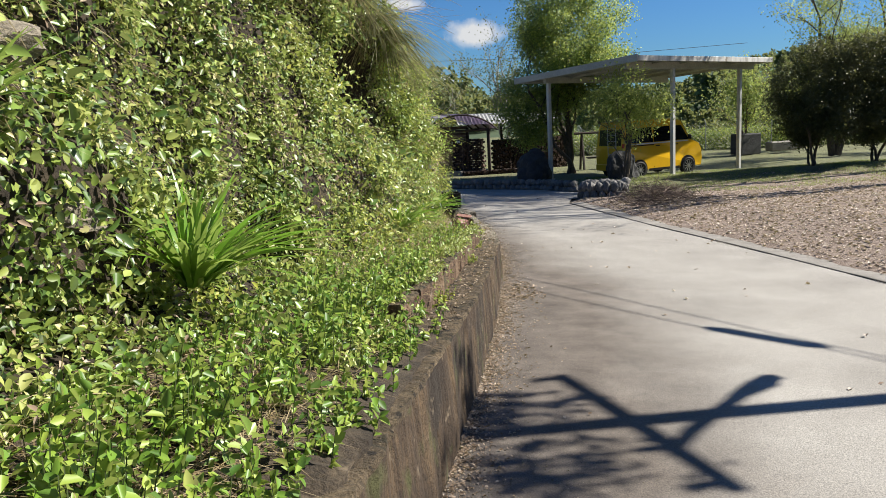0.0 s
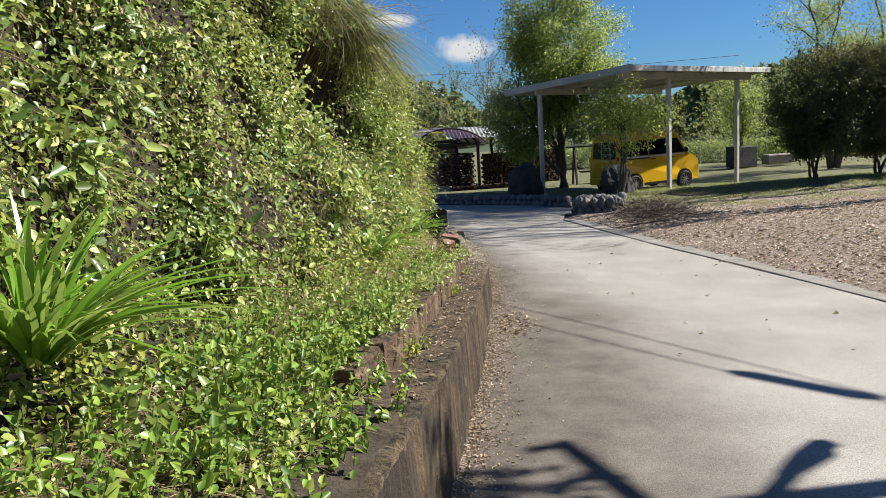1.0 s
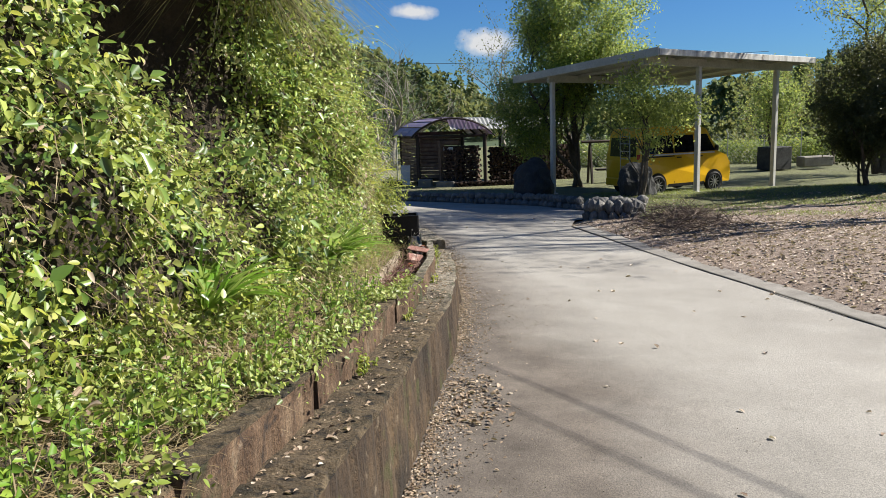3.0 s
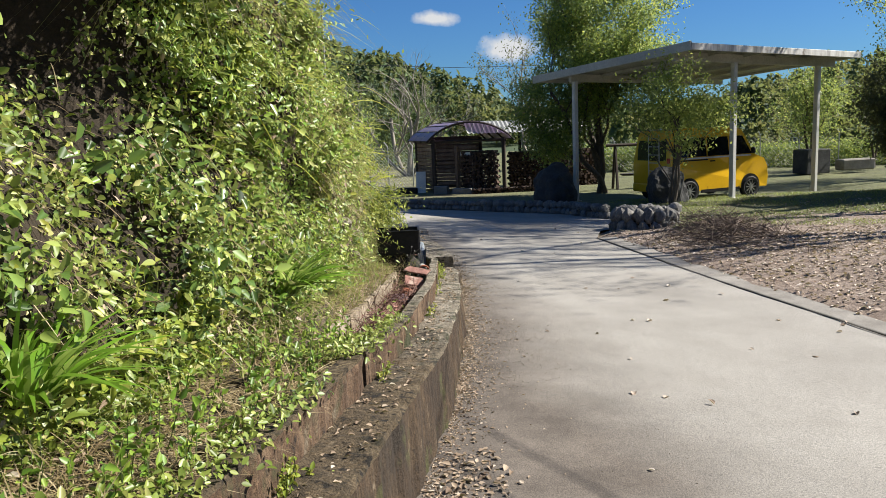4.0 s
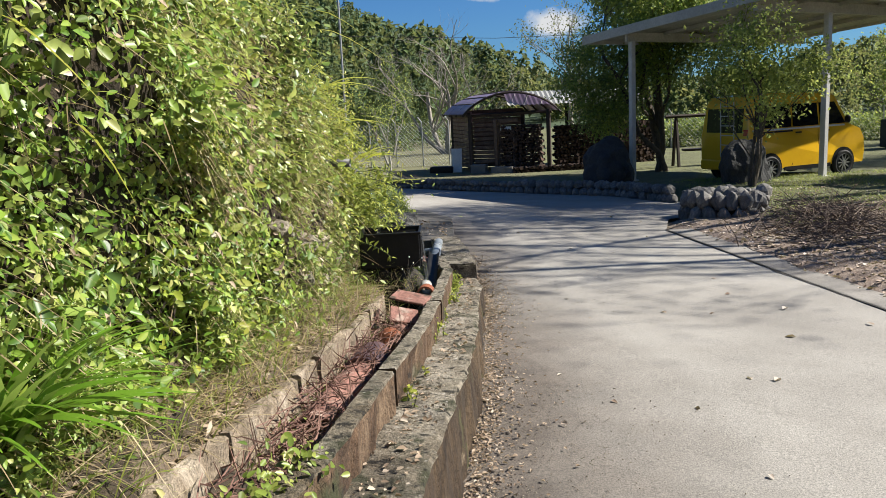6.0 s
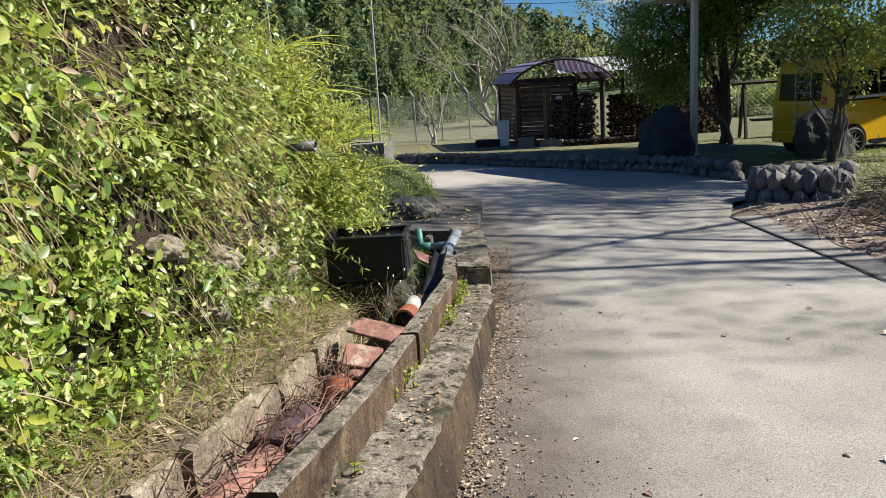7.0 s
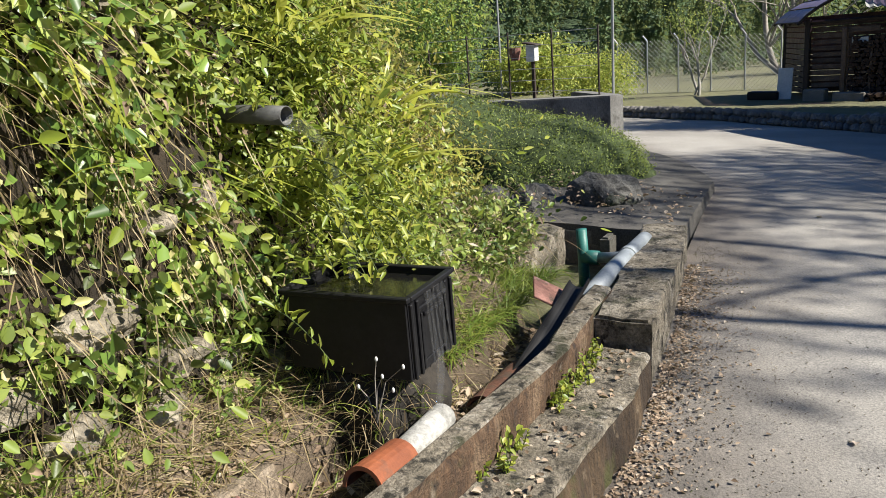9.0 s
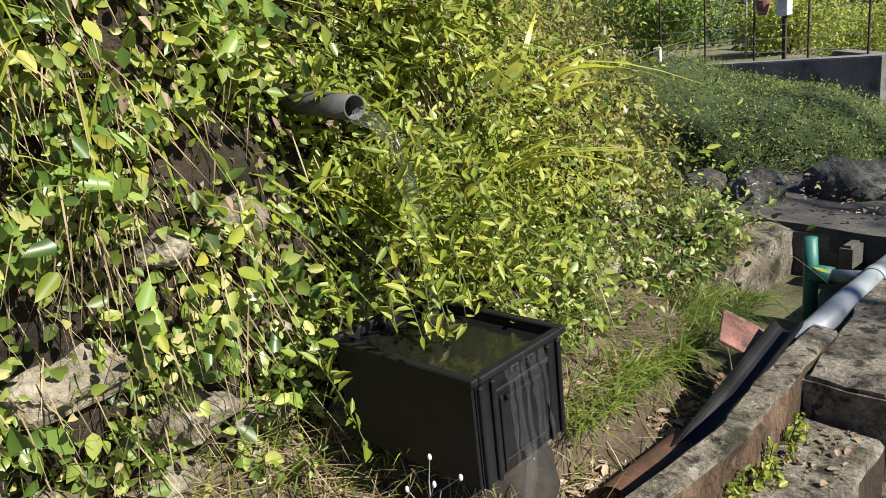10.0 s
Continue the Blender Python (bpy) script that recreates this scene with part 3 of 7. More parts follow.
def bank_point(y, v):
    """A place on the bank: v from 0 at its foot to 1 at its top edge and 2 far back on its top."""
    t = rim_z(y) - .03
    back = .24 * smooth(8.6, 9.6, y)
    foot = wall_x(y) - .72 - back
    top = float(np.interp(y, B_Y, B_Z))
    knee, mid, up = (float(np.interp(y, B_Y, c)) for c in (B_KNEE, B_MID, B_TOP))
    knee, mid, up = max(.05, knee - back), mid - back, up - back
    kz = t + min(.22, (top - t) * .2)
    mz = t + (top - t) * .45
    x = float(np.interp(v, [0, .2, .5, 1, 1.15, 1.4, 2], [foot, foot - knee, foot - mid, foot - up, foot - up - .5, foot - up - 3, foot - up - 14]))
    z = float(np.interp(v, [0, .2, .5, 1, 1.15, 1.4, 2], [t, kz, mz, top, top + .12, top + .4, top + 1.8]))
    n = noise.noise((x * .9, y * .9, z * .9)) * .22 + noise.noise((x * 2.6, y * 2.6, z * 2.6)) * .09
    k = smooth(.05, .3, v)
    dent = .75 * math.exp(-((y - 7.75) / .62) ** 2 - ((v - .64) / .19) ** 2)
    x -= dent
    return Vector((x + n * k, y, z + n * k * .4))


def build_bank():
    ys = np.arange(-12, 15.61, .14)
    vs = np.concatenate([np.linspace(0, 1.15, 40), [1.25, 1.4, 1.7, 2.0]])
    verts = [bank_point(float(y), float(v)) for y in ys for v in vs]
    n = len(vs)
    faces = [(i * n + k, (i + 1) * n + k, (i + 1) * n + k + 1, i * n + k + 1) for i in range(len(ys) - 1) for k in range(n - 1)]
    # the far end falls to the ground behind
    end = len(ys) - 1
    base = len(verts)
    for k in range(n):
        p = verts[end * n + k]
        verts.append(Vector((p.x - .2, p.y + .5 + .1 * k / n, -.75)))
    faces += [(end * n + k, base + k, base + k + 1, end * n + k + 1) for k in range(n - 1)]
    return tagged(link_mesh("bank", verts, faces, M_SHADESOIL, smooth_shade=True), "steep earth bank overgrown with climbing plants", "bank", kind="structure")


build_bank()


GRID_Y, GRID_V = np.arange(.8, 15.61, .05), np.linspace(0, 1.6, 81)
GRID = np.array([[bank_point(float(y), float(v)) for v in GRID_V] for y in GRID_Y])
GRID_N = np.cross(np.gradient(GRID, axis=1), np.gradient(GRID, axis=0))
GRID_N = GRID_N * np.where(GRID_N[..., :1] + GRID_N[..., 2:] < 0, -1, 1)
GRID_N = GRID_N / np.maximum(np.linalg.norm(GRID_N, axis=2, keepdims=True), 1e-9)


def bank_at(y, v):
    """Places on the bank and its normals, for arrays of y and v."""
    i = np.clip((y - GRID_Y[0]) / .05, 0, len(GRID_Y) - 1.001)
    k = np.clip(v / .02, 0, len(GRID_V) - 1.001)
    i0, k0 = i.astype(int), k.astype(int)
    a, b = (i - i0)[:, None], (k - k0)[:, None]
    p = (GRID[i0, k0] * (1 - a) + GRID[i0 + 1, k0] * a) * (1 - b) + (GRID[i0, k0 + 1] * (1 - a) + GRID[i0 + 1, k0 + 1] * a) * b
    return p, GRID_N[i0, k0]


BARE_ROCK = [(3.0, .5, .24), (2.88, .3, .17), (2.6, .62, .2), (12.1, .14, .07), (11.5, .18, .07)]


def bank_samples(n, y0, y1, v0, v1, out=.04, spread=.05):
    y, v = rng.uniform(y0, y1, n), rng.uniform(v0, v1, n)
    keep = ~((y > 11.0) & (y < 13.3) & (v < .42) & (rng.random(n) < np.where(v < .2, .72, .5)))
    p, d = bank_at(y[keep], v[keep])
    # Leaves cleared so the near-black soil stands for the shaded hollow.
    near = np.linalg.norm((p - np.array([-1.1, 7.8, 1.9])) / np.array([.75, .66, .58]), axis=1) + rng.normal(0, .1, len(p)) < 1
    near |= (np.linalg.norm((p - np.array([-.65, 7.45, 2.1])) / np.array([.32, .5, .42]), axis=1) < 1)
    for ry, rv, rs in BARE_ROCK:
        near |= np.linalg.norm(p - np.array(bank_point(ry, rv)), axis=1) < rs * .8
    p, d, v = p[~near], d[~near], v[keep][~near]
    lump = np.array([max(0, noise.noise(Vector(q) * 1.7)) * .40 + noise.noise(Vector(q) * 4.5) * .14 for q in p])[:, None]
    q = p + d * (out + lump * np.clip(v * 5, 0, 1)[:, None] + rng.exponential(spread, (len(p), 1)) * rng.choice([-.4, 1], (len(p), 1)))
    free = ~((q[:, 0] > -.16) & (q[:, 0] < .4) & (np.abs(q[:, 1] - 12.8) < .24) & (q[:, 2] < .22)) & ~((q[:, 0] > -.3) & (np.abs(q[:, 1] - 12.87) < .07) & (q[:, 2] > .55) & (q[:, 2] < .75))
    return q[free], d[free]


def lumpy(pts, nrm, scale, cut):
    """Thin the leaves out into clumps."""
    keep = [i for i, p in enumerate(pts) if noise.noise(Vector(p) * scale) > cut + random.uniform(-.25, .25)]
    return [pts[i] for i in keep], [nrm[i] for i in keep]


# foliage on the bank: thick climbing leaves, small leaves, lime shoots, dry stems
p, q = bank_samples(115000, 1.0, 15.6, .05, 1.3, .0, .06)
p, q = lumpy(p, q, 2.2, -.22)
tagged(leaves("bank_foliage", p, q, .022, .055, .62, M_BANKLEAF, .5, rounded=True), "dense green climbing leaves covering the bank", "foliage", kind="stuff")
p, q = bank_samples(90000, 1.0, 15.6, .05, 1.25, .0, .04)
p, q = lumpy(p, q, 1.3, -.24)
tagged(leaves("small_foliage", p, q, .016, .034, .6, M_SMALLLEAF, .4, rounded=False), "small yellowish-green leaves on the bank", "foliage", kind="stuff")
p, q = bank_samples(30000, 3.0, 15.6, .05, 1.15, .05, .07)
p, q = lumpy(p, q, 1.0, .16)
tagged(leaves("lime_foliage", p, q, .025, .06, .5, M_LIMELEAF, .3, rounded=True), "bright yellow-green leaves on the bank", "foliage", kind="stuff")
p, q = bank_samples(26000, 1.0, 15.4, .0, 1.1, .03, .06)
p, q = lumpy(p, q, 1.5, .02)
tagged(blades("dry_stems", p, np.asarray(q) + np.array([0, 0, -.25]) + rng.normal(size=(len(p), 3)) * .5, .05, .15, .0042, M_DRY, 1.1), "dry straw-coloured stems hanging on the bank", "foliage", kind="stuff")
p, q = bank_samples(6500, 4.0, 15.4, .0, .3, .0, .02)
tagged(blades("bank_grass", p, np.asarray(q) * .5 + np.array([0, 0, .7]) + rng.normal(size=(len(p), 3)) * .35, .08, .22, .006, M_GRASS, .6), "thin grass along the foot of the bank", "grass", kind="stuff")
p, q = bank_samples(16000, 1.0, 15.4, .0, 1.1, .02, .05)
p, q = lumpy(p, q, 1.2, .0)
tagged(leaves("withered_leaves", p, q, .02, .055, .4, M_CHIP, .8), "withered brown leaves caught among the creepers", "foliage", kind="stuff")
p, q = bank_samples(9000, 13.4, 15.2, .35, 1.15, .06, .10)
tagged(leaves("yellow_bush", p, q, .018, .036, .5, M_YELLOWBUSH, .1), "fine-leaved olive-yellow bush at the end of the bank", "shrub", kind="stuff")


def foot_z(dx, y):
    """Height of the soil behind the walls, dx from the wall line."""
    sec = fill(y)[:4] if y < 9.2 else trough(y)[:8]
    xs, zs = [-a for a, _ in sec], [b for _, b in sec]
    return float(np.interp(-dx, xs, zs))


p, q = bank_samples(16000, 10.3, 13.3, .2, 1.1, .0, .03)
tagged(leaves("near_foliage", p, q, .022, .05, .62, M_BANKLEAF, .5, rounded=True), "dense small climbing leaves round the spout", "foliage", kind="stuff")
p, q = bank_samples(6000, 10.0, 13.7, .03, .7, .01, .04)
p, q = lumpy(p, q, 1.9, -.08)
tagged(blades("hanging_roots", p, np.asarray(q) * .4 + np.array([0, 0, -.8]) + rng.normal(size=(len(p), 3)) * .3, .05, .17, .004, M_DRY, .9), "dry roots and stems hanging from the bank", "foliage", kind="stuff")


p, q = bank_samples(12000, 8.5, 10.9, .08, .95, .05, .06)
p, q = lumpy(p, q, 1.4, -.1)
tagged(leaves("fresh_foliage", p, q, .022, .05, .5, M_HERB, .3, rounded=True), "fresh bright green leaves on the turn of the bank", "foliage", kind="stuff")
# low growth at the foot, behind the open gutter
p, q = bank_samples(11000, 8.8, 13.0, .0, .34, .01, .04)
p, q = lumpy(p, q, 2.6, -.05)
tagged(leaves("foot_cover", p, q, .016, .042, .55, M_SMALLLEAF, .2), "low yellowish leaves at the foot of the bank", "foliage", kind="stuff")
p, q = bank_samples(5200, 8.8, 12.6, .0, .28, .0, .02)
p, q = lumpy(p, q, 1.8, -.1)
tagged(blades("foot_tussocks", p, np.asarray(q) * .3 + np.array([.1, 0, .8]) + rng.normal(size=(len(p), 3)) * .4, .07, .2, .005, M_GRASS, .8), "tufts of mixed green grass beside the gutter", "grass", kind="stuff")


def foot_spots(n, y0, y1, d0, d1):
    y = rng.uniform(y0, y1, n)
    dx = -rng.uniform(d0, d1, n)
    return np.array([(wall_x(a) + b, a, foot_z(b, a) + .006) for a, b in zip(y, dx)])


p = foot_spots(27000, 1.0, 9.3, .10, .95)
p = np.array([q for q in p if noise.noise(Vector(q) * 2.1) > (.0 if q[1] < 4 else .08) and q[0] < wall_x(q[1]) - (.26 if q[1] < 3.9 else .37)])
tagged(leaves("foot_foliage", p + rng.random((len(p), 3)) * np.array([0, 0, .07]), np.tile([.3, 0, 1.0], (len(p), 1)), .018, .045, .55, M_BANKLEAF, .1), "low leaves over the earth strip behind the wall", "foliage", kind="stuff")
p = np.concatenate([foot_spots(9000, 1.0, 14.2, .36, 1.0), foot_spots(4200, 1.0, 5.0, .26, .9), foot_spots(8000, 3.8, 8.6, .4, 1.0), foot_spots(2000, 9.5, 13.0, .68, 1.05)])
tagged(blades("foot_straw", p, rng.normal(size=(len(p), 3)) * np.array([1, 1, .25]) + np.array([.1, 0, .2]), .06, .22, .0045, M_DRY, .25), "dry straw lying at the foot of the bank", "litter", kind="stuff")
p = foot_spots(4200, 8.8, 14.2, .36, .8)
tagged(leaves("gutter_leaves", p, np.tile([.2, 0, 3.0], (len(p), 1)), .02, .05, .5, M_CHIP, .6, flat=True), "dry brown leaves in the gutter", "litter", kind="stuff")
p = foot_spots(1500, 9.0, 13.4, .62, 1.0)
tagged(blades("foot_grass", p, np.stack([rng.uniform(-.1, .6, len(p)), rng.normal(0, .4, len(p)), np.ones(len(p))], axis=1), .06, .2, .005, M_GRASS, .7), "sparse grass at the foot of the bank", "grass", kind="stuff")
p, q = bank_samples(22000, 1.0, 5.2, .15, 1.25, .0, .03)
tagged(leaves("upper_foliage", p, q, .022, .05, .6, M_BANKLEAF, .5), "thick small leaves high on the bank", "foliage", kind="stuff")
p = foot_spots(1700, 1.2, 4.3, .3, .95)
p = np.array([q for q in p if noise.noise(Vector(q) * 3.2) > .05])
tagged(leaves("strip_leaves", p + rng.random((len(p), 3)) * np.array([0, 0, .1]), np.tile([.3, -.2, 1.0], (len(p), 1)), .035, .065, .6, M_VINE, .1, rounded=True), "broad green leaves over the earth strip", "foliage", kind="stuff")
n = 2300
y = rng.uniform(3.9, 9.4, n)
dx = -.30 + rng.normal(0, .05, n)
y = np.where(np.array([noise.noise((a * 1.3, 0, 4)) for a in y]) > -.1, y, rng.uniform(1.5, 4.0, n))
p = np.array([(wall_x(a) + (b if a > 3.9 else b + .06), a, (rim_z(a) if a > 3.9 else ledge_z(a)) + .015 - max(0, b + .24) * 1.5 + c) for a, b, c in zip(y, dx, rng.exponential(.02, n))])
tagged(leaves("overhanging_leaves", p, np.tile([.7, 0, .7], (n, 1)), .016, .038, .55, M_BANKLEAF, .5, rounded=True), "leaves and runners spilling over the wall edge", "foliage", kind="stuff")
p, q = bank_samples(20000, 4.8, 8.6, .35, 1.25, .0, .03)
tagged(leaves("middle_foliage", p, q, .022, .05, .6, M_BANKLEAF, .5), "thick small leaves on the middle of the bank", "foliage", kind="stuff")
p, q = bank_samples(9000, 12.75, 13.75, .28, .95, .10, .13)
p, q = lumpy(p, q, 3.5, .06)
tagged(leaves("lime_shrub", p, q, .024, .05, .36, M_LIMELEAF, .1, rounded=True), "bright lime-green shrub leaves above the crate", "shrub", kind="stuff")
# larger climbing leaves in clumps, with dark hollows between them
p, q = bank_samples(15000, 2.0, 9.4, .22, 1.15, .05, .06)
p, q = lumpy(p, q, 1.6, .0)
tagged(leaves("vine_leaves", p, q, .045, .085, .55, M_VINE, .45), "larger glossy vine leaves hanging on the bank", "foliage", kind="stuff")
p, q = bank_samples(4200, 10.4, 12.7, .26, .9, .04, .05)
p, q = lumpy(p, q, 2.4, .02)
tagged(leaves("vine_leaves", p, q, .035, .068, .6, M_VINE, .45), "larger glossy vine leaves hanging on the bank", "foliage", kind="stuff")
p, q = bank_samples(800, 8.5, 14.0, .45, 1.1, .06, .05)
tagged(blades("bank_shoots", p, np.asarray(q) * .8 + np.array([.1, 0, .35]) + rng.normal(size=(len(p), 3)) * .4, .10, .24, .009, M_LIMELEAF, 1.3), "yellow-green arching grass shoots on the bank", "grass", kind="stuff")


# ---- carport ----
def carport():
    u, v = Vector((.85, .53, 0)), Vector((-.53, .85, 0))
    c = Vector((5.8, 21.9, 0))
    ob = thing("carport", pose(0, 0, 0), "pale steel carport with a flat ribbed roof on slim posts", "carport")

    def top(a, b):
        return 2.74 - .02 * a - .055 * b

    bm = bmesh.new()
    rows = []
    na = 60
    for i in range(na + 1):
        a = 6.1 * i / na
        z = .03 * (1 if (i % 4) in (1, 2) else 0)
        rows.append([[bm.verts.new(c + u * a + v * b + Vector((0, 0, top(a, b) + z + dz))) for b in (0, 5.6)] for dz in (0, .02)])
    for r, s in zip(rows, rows[1:]):
        for k in range(2):
            bm.faces.new((r[k][0], s[k][0], s[k][1], r[k][1]))
        for e in range(2):
            bm.faces.new((r[0][e], r[1][e], s[1][e], s[0][e]))
    part("roof", bm, M_ROOFSTEEL, ob, "ribbed steel roof sheet")
    m = Matrix(((u.x, v.x, 0, c.x), (u.y, v.y, 0, c.y), (0, 0, 1, 0), (0, 0, 0, 1)))

    def beam(name, a0, b0, a1, b1, w, h, drop, mat):
        p0, p1 = m @ Vector((a0, b0, top(a0, b0) - drop)), m @ Vector((a1, b1, top(a1, b1) - drop))
        d = p1 - p0
        b = bmesh.new()
        box((d.length, w, h), bm=b, bevel=.006)
        r = d.to_track_quat("X", "Z").to_matrix().to_4x4()
        b.transform(Matrix.Translation((p0 + p1) / 2) @ r)
        return part(name, b, mat, ob)

    beam("fascia", -.03, -.03, 6.13, -.03, .04, .15, .015, M_SHADOWSTREAK)
    beam("fascia", -.03, -.03, -.03, 5.63, .05, .2, .0, M_ROOFSTEEL)
    beam("fascia", 6.13, -.03, 6.13, 5.63, .05, .15, .0, M_STEEL)
    beam("fascia", -.03, 5.63, 6.13, 5.63, .05, .15, .0, M_STEEL)
    beam("beam", .1, .6, 6.0, .6, .1, .2, .13, M_ROOFSTEEL)
    beam("beam", .1, 4.2, 6.0, 4.2, .1, .2, .13, M_ROOFSTEEL)
    for a in (1.2, 2.4, 3.6, 4.8):
        beam("purlin", a, .05, a, 5.55, .05, .08, .05, M_ROOFSTEEL)
    for x, y in ((7.28, 23.5), (10.0, 25.2), (3.8, 25.6)):
        a, b = (Vector((x, y, 0)) - c).dot(u), (Vector((x, y, 0)) - c).dot(v)
        z0, z1 = garden_z(x, y) - .1, top(a, b) - .22
        post = part("post", box((.12, .12, z1 - z0), (x, y, (z0 + z1) / 2), .01, (0, 0, 32)), M_STEEL, ob)
        part("base_plate", box((.2, .2, .03), (x, y, garden_z(x, y) + .02), .004, (0, 0, 32)), M_STEEL, post)


carport()


# ---- yellow van ----
def van():
    ob = thing("van", pose(6.89, 24.75, -.875, 0, 0, 25), "small yellow boxy van parked under the carport", "car")
    # side outline, front to the right: (x, z), built as a shell of width 1.46
    low = [(-1.5, .28), (-1.55, .5), (-1.56, .95), (-1.5, 1.6), (-1.42, 1.75), (-.9, 1.79), (.5, 1.77), (.78, 1.70), (1.12, 1.10), (1.42, .98), (1.53, .78), (1.56, .5), (1.52, .26)]
    bm = bmesh.new()
    rings = []
    for y, tuck in ((-.73, .0), (-.70, .0), (.70, .0), (.73, .0)):
        ring = []
        for x, z in low:
            lean = .13 * max(0, (z - .95) / .8)
            s = -1 if y < 0 else 1
            yy = s * (.735 - lean if abs(y) > .71 else .70 - lean)
            zz = z + (.035 if abs(y) < .71 and z > 1.2 else 0)
            ring.append(bm.verts.new((x * (1 if abs(y) > .71 else 1.012), yy, zz)))
        rings.append(ring)
    n = len(low)
    for a, b in zip(rings, rings[1:]):
        for k in range(n):
            bm.faces.new((a[k], a[(k + 1) % n], b[(k + 1) % n], b[k]))
    bm.faces.new(rings[0])
    bm.faces.new(list(reversed(rings[-1])))
    body = part("body", bm, M_YELLOW, ob)

    def panel(name, pts, mat, off=.006, parent=ob, label=""):
        """A flat panel on the near side, from (x, z) points."""
        b = bmesh.new()
        f = []
        for d in (0, .02):
            f.append([b.verts.new((x, -.735 + .13 * max(0, (z - .95) / .8) - off + d, z)) for x, z in pts])
        b.faces.new(f[0])
        b.faces.new(list(reversed(f[1])))
        for k in range(len(pts)):
            b.faces.new((f[0][k], f[0][(k + 1) % len(pts)], f[1][(k + 1) % len(pts)], f[1][k]))
        return part(name, b, mat, parent, label)

    panel("window", [(-.38, 1.12), (.28, 1.12), (.28, 1.58), (-.38, 1.58)], M_DARKGLASS)
    panel("window", [(.33, 1.12), (1.02, 1.12), (.76, 1.58), (.33, 1.58)], M_DARKGLASS)
    panel("window", [(-1.35, 1.12), (-.45, 1.12), (-.45, 1.58), (-1.3, 1.58)], M_DARKGLASS)
    panel("rail", [(-1.35, 1.02), (-.42, 1.02), (-.42, 1.05), (-1.35, 1.05)], M_BLACK)
    panel("stripe", [(-1.45, 1.065), (1.0, 1.065), (.98, 1.10), (-1.45, 1.10)], M_WHITE, .008, label="pale cream stripe under the windows")
    panel("sill", [(-.62, .22), (.62, .22), (.62, .3), (-.62, .3)], M_BLACK)
    panel("door_gap", [(-.42, .32), (-.41, .32), (-.41, 1.6), (-.42, 1.6)], M_BLACK, .004)
    panel("door_gap", [(.30, .32), (.31, .32), (.31, 1.6), (.30, 1.6)], M_BLACK, .004)
    panel("handle", [(-.35, .98), (-.2, .98), (-.2, 1.01), (-.35, 1.01)], M_BLACK, .02)
    panel("handle", [(.4, .98), (.55, .98), (.55, 1.01), (.4, 1.01)], M_BLACK, .02)
    part("windscreen", box((.66, 1.16, .012), (.972, 0, 1.415), .003, (0, 60.5, 0)), M_DARKGLASS, ob)
    part("rear_window", box((.012, 1.1, .5), (-1.545, 0, 1.3), .003, (0, 5, 0)), M_DARKGLASS, ob)
    part("rear_bumper", box((.08, 1.44, .22), (-1.56, 0, .36), .03), M_YELLOW, ob)
    part("front_bumper", box((.1, 1.42, .2), (1.52, 0, .34), .04), M_BLACK, ob)
    part("tail_light", box((.04, .12, .34), (-1.555, -.64, .95), .01), surface("red lamp glass", [(.3, (.35, .01, .01)), (.7, (.42, .015, .012))], 3, .2, 20, .0, 0), ob, "red tail lamp")
    part("headlight", box((.16, .2, .18), (1.42, -.6, .86), .05), M_STEEL, ob, "clear headlamp")
    part("mirror", box((.08, .14, .16), (.98, -.80, 1.2), .03), M_BLACK, ob)
    rim_mat = surface("alloy wheel", [(.3, (.35, .35, .35)), (.7, (.5, .5, .5))], 3, .35, 20, .1, 0, metal=.8)
    for x in (-1.0, .97):
        for s in (-1, 1):
            w = bmesh.new()
            for r0, r1, y0, y1 in ((.27, .27, -.08, .08),):
                prof = [(.19, -.075), (.24, -.085), (.268, -.06), (.275, 0), (.268, .06), (.24, .085), (.19, .075)]
                seg = 28
                ring = [[w.verts.new((r * math.cos(2 * math.pi * k / seg), y, r * math.sin(2 * math.pi * k / seg))) for r, y in prof] for k in range(seg)]
                for k in range(seg):
                    for j in range(len(prof)):
                        j2 = (j + 1) % len(prof)
                        w.faces.new((ring[k][j], ring[k][j2], ring[(k + 1) % seg][j2], ring[(k + 1) % seg][j]))
            wheel = part("wheel", w, M_RUBBER, ob, shade=False)
            wheel.location = (x, s * .66, .275)
            arch = bmesh.new()
            bmesh.ops.create_cone(arch, cap_ends=True, segments=28, radius1=.31, radius2=.31, depth=.03, matrix=pose(0, s * -.002, 0, 90))
            a = part("arch", arch, M_BLACK, ob, "dark wheel arch")
            a.location = (x, s * .727, .3)
            wheel.location.y = s * .69
            r = bmesh.new()
            for k in range(10):
                box((.15, .012, .022), bm=r, at=(.1 * math.cos(k * math.pi / 5), s * .07, .1 * math.sin(k * math.pi / 5)), rot=(0, -k * 36, 0))
            bmesh.ops.create_cone(r, cap_ends=True, segments=16, radius1=.045, radius2=.035, depth=.03, matrix=pose(0, s * .075, 0, 90))
            bmesh.ops.create_cone(r, cap_ends=False, segments=28, radius1=.192, radius2=.185, depth=.05, matrix=pose(0, s * .065, 0, 90))
            part("rim", r, rim_mat, wheel, "spoked alloy rim")
    # rear ladder
    lad = bmesh.new()
    for y in (-.35, .05):
        tube([(-1.6, y, .55), (-1.62, y, 1.7)], .012, 6, lad)
    for z in (.6, .8, 1.0, 1.2, 1.4, 1.6):
        tube([(-1.61, -.35, z), (-1.61, .05, z)], .01, 6, lad)
    part("ladder", lad, M_STEEL, ob, "slim metal rear ladder")


van()


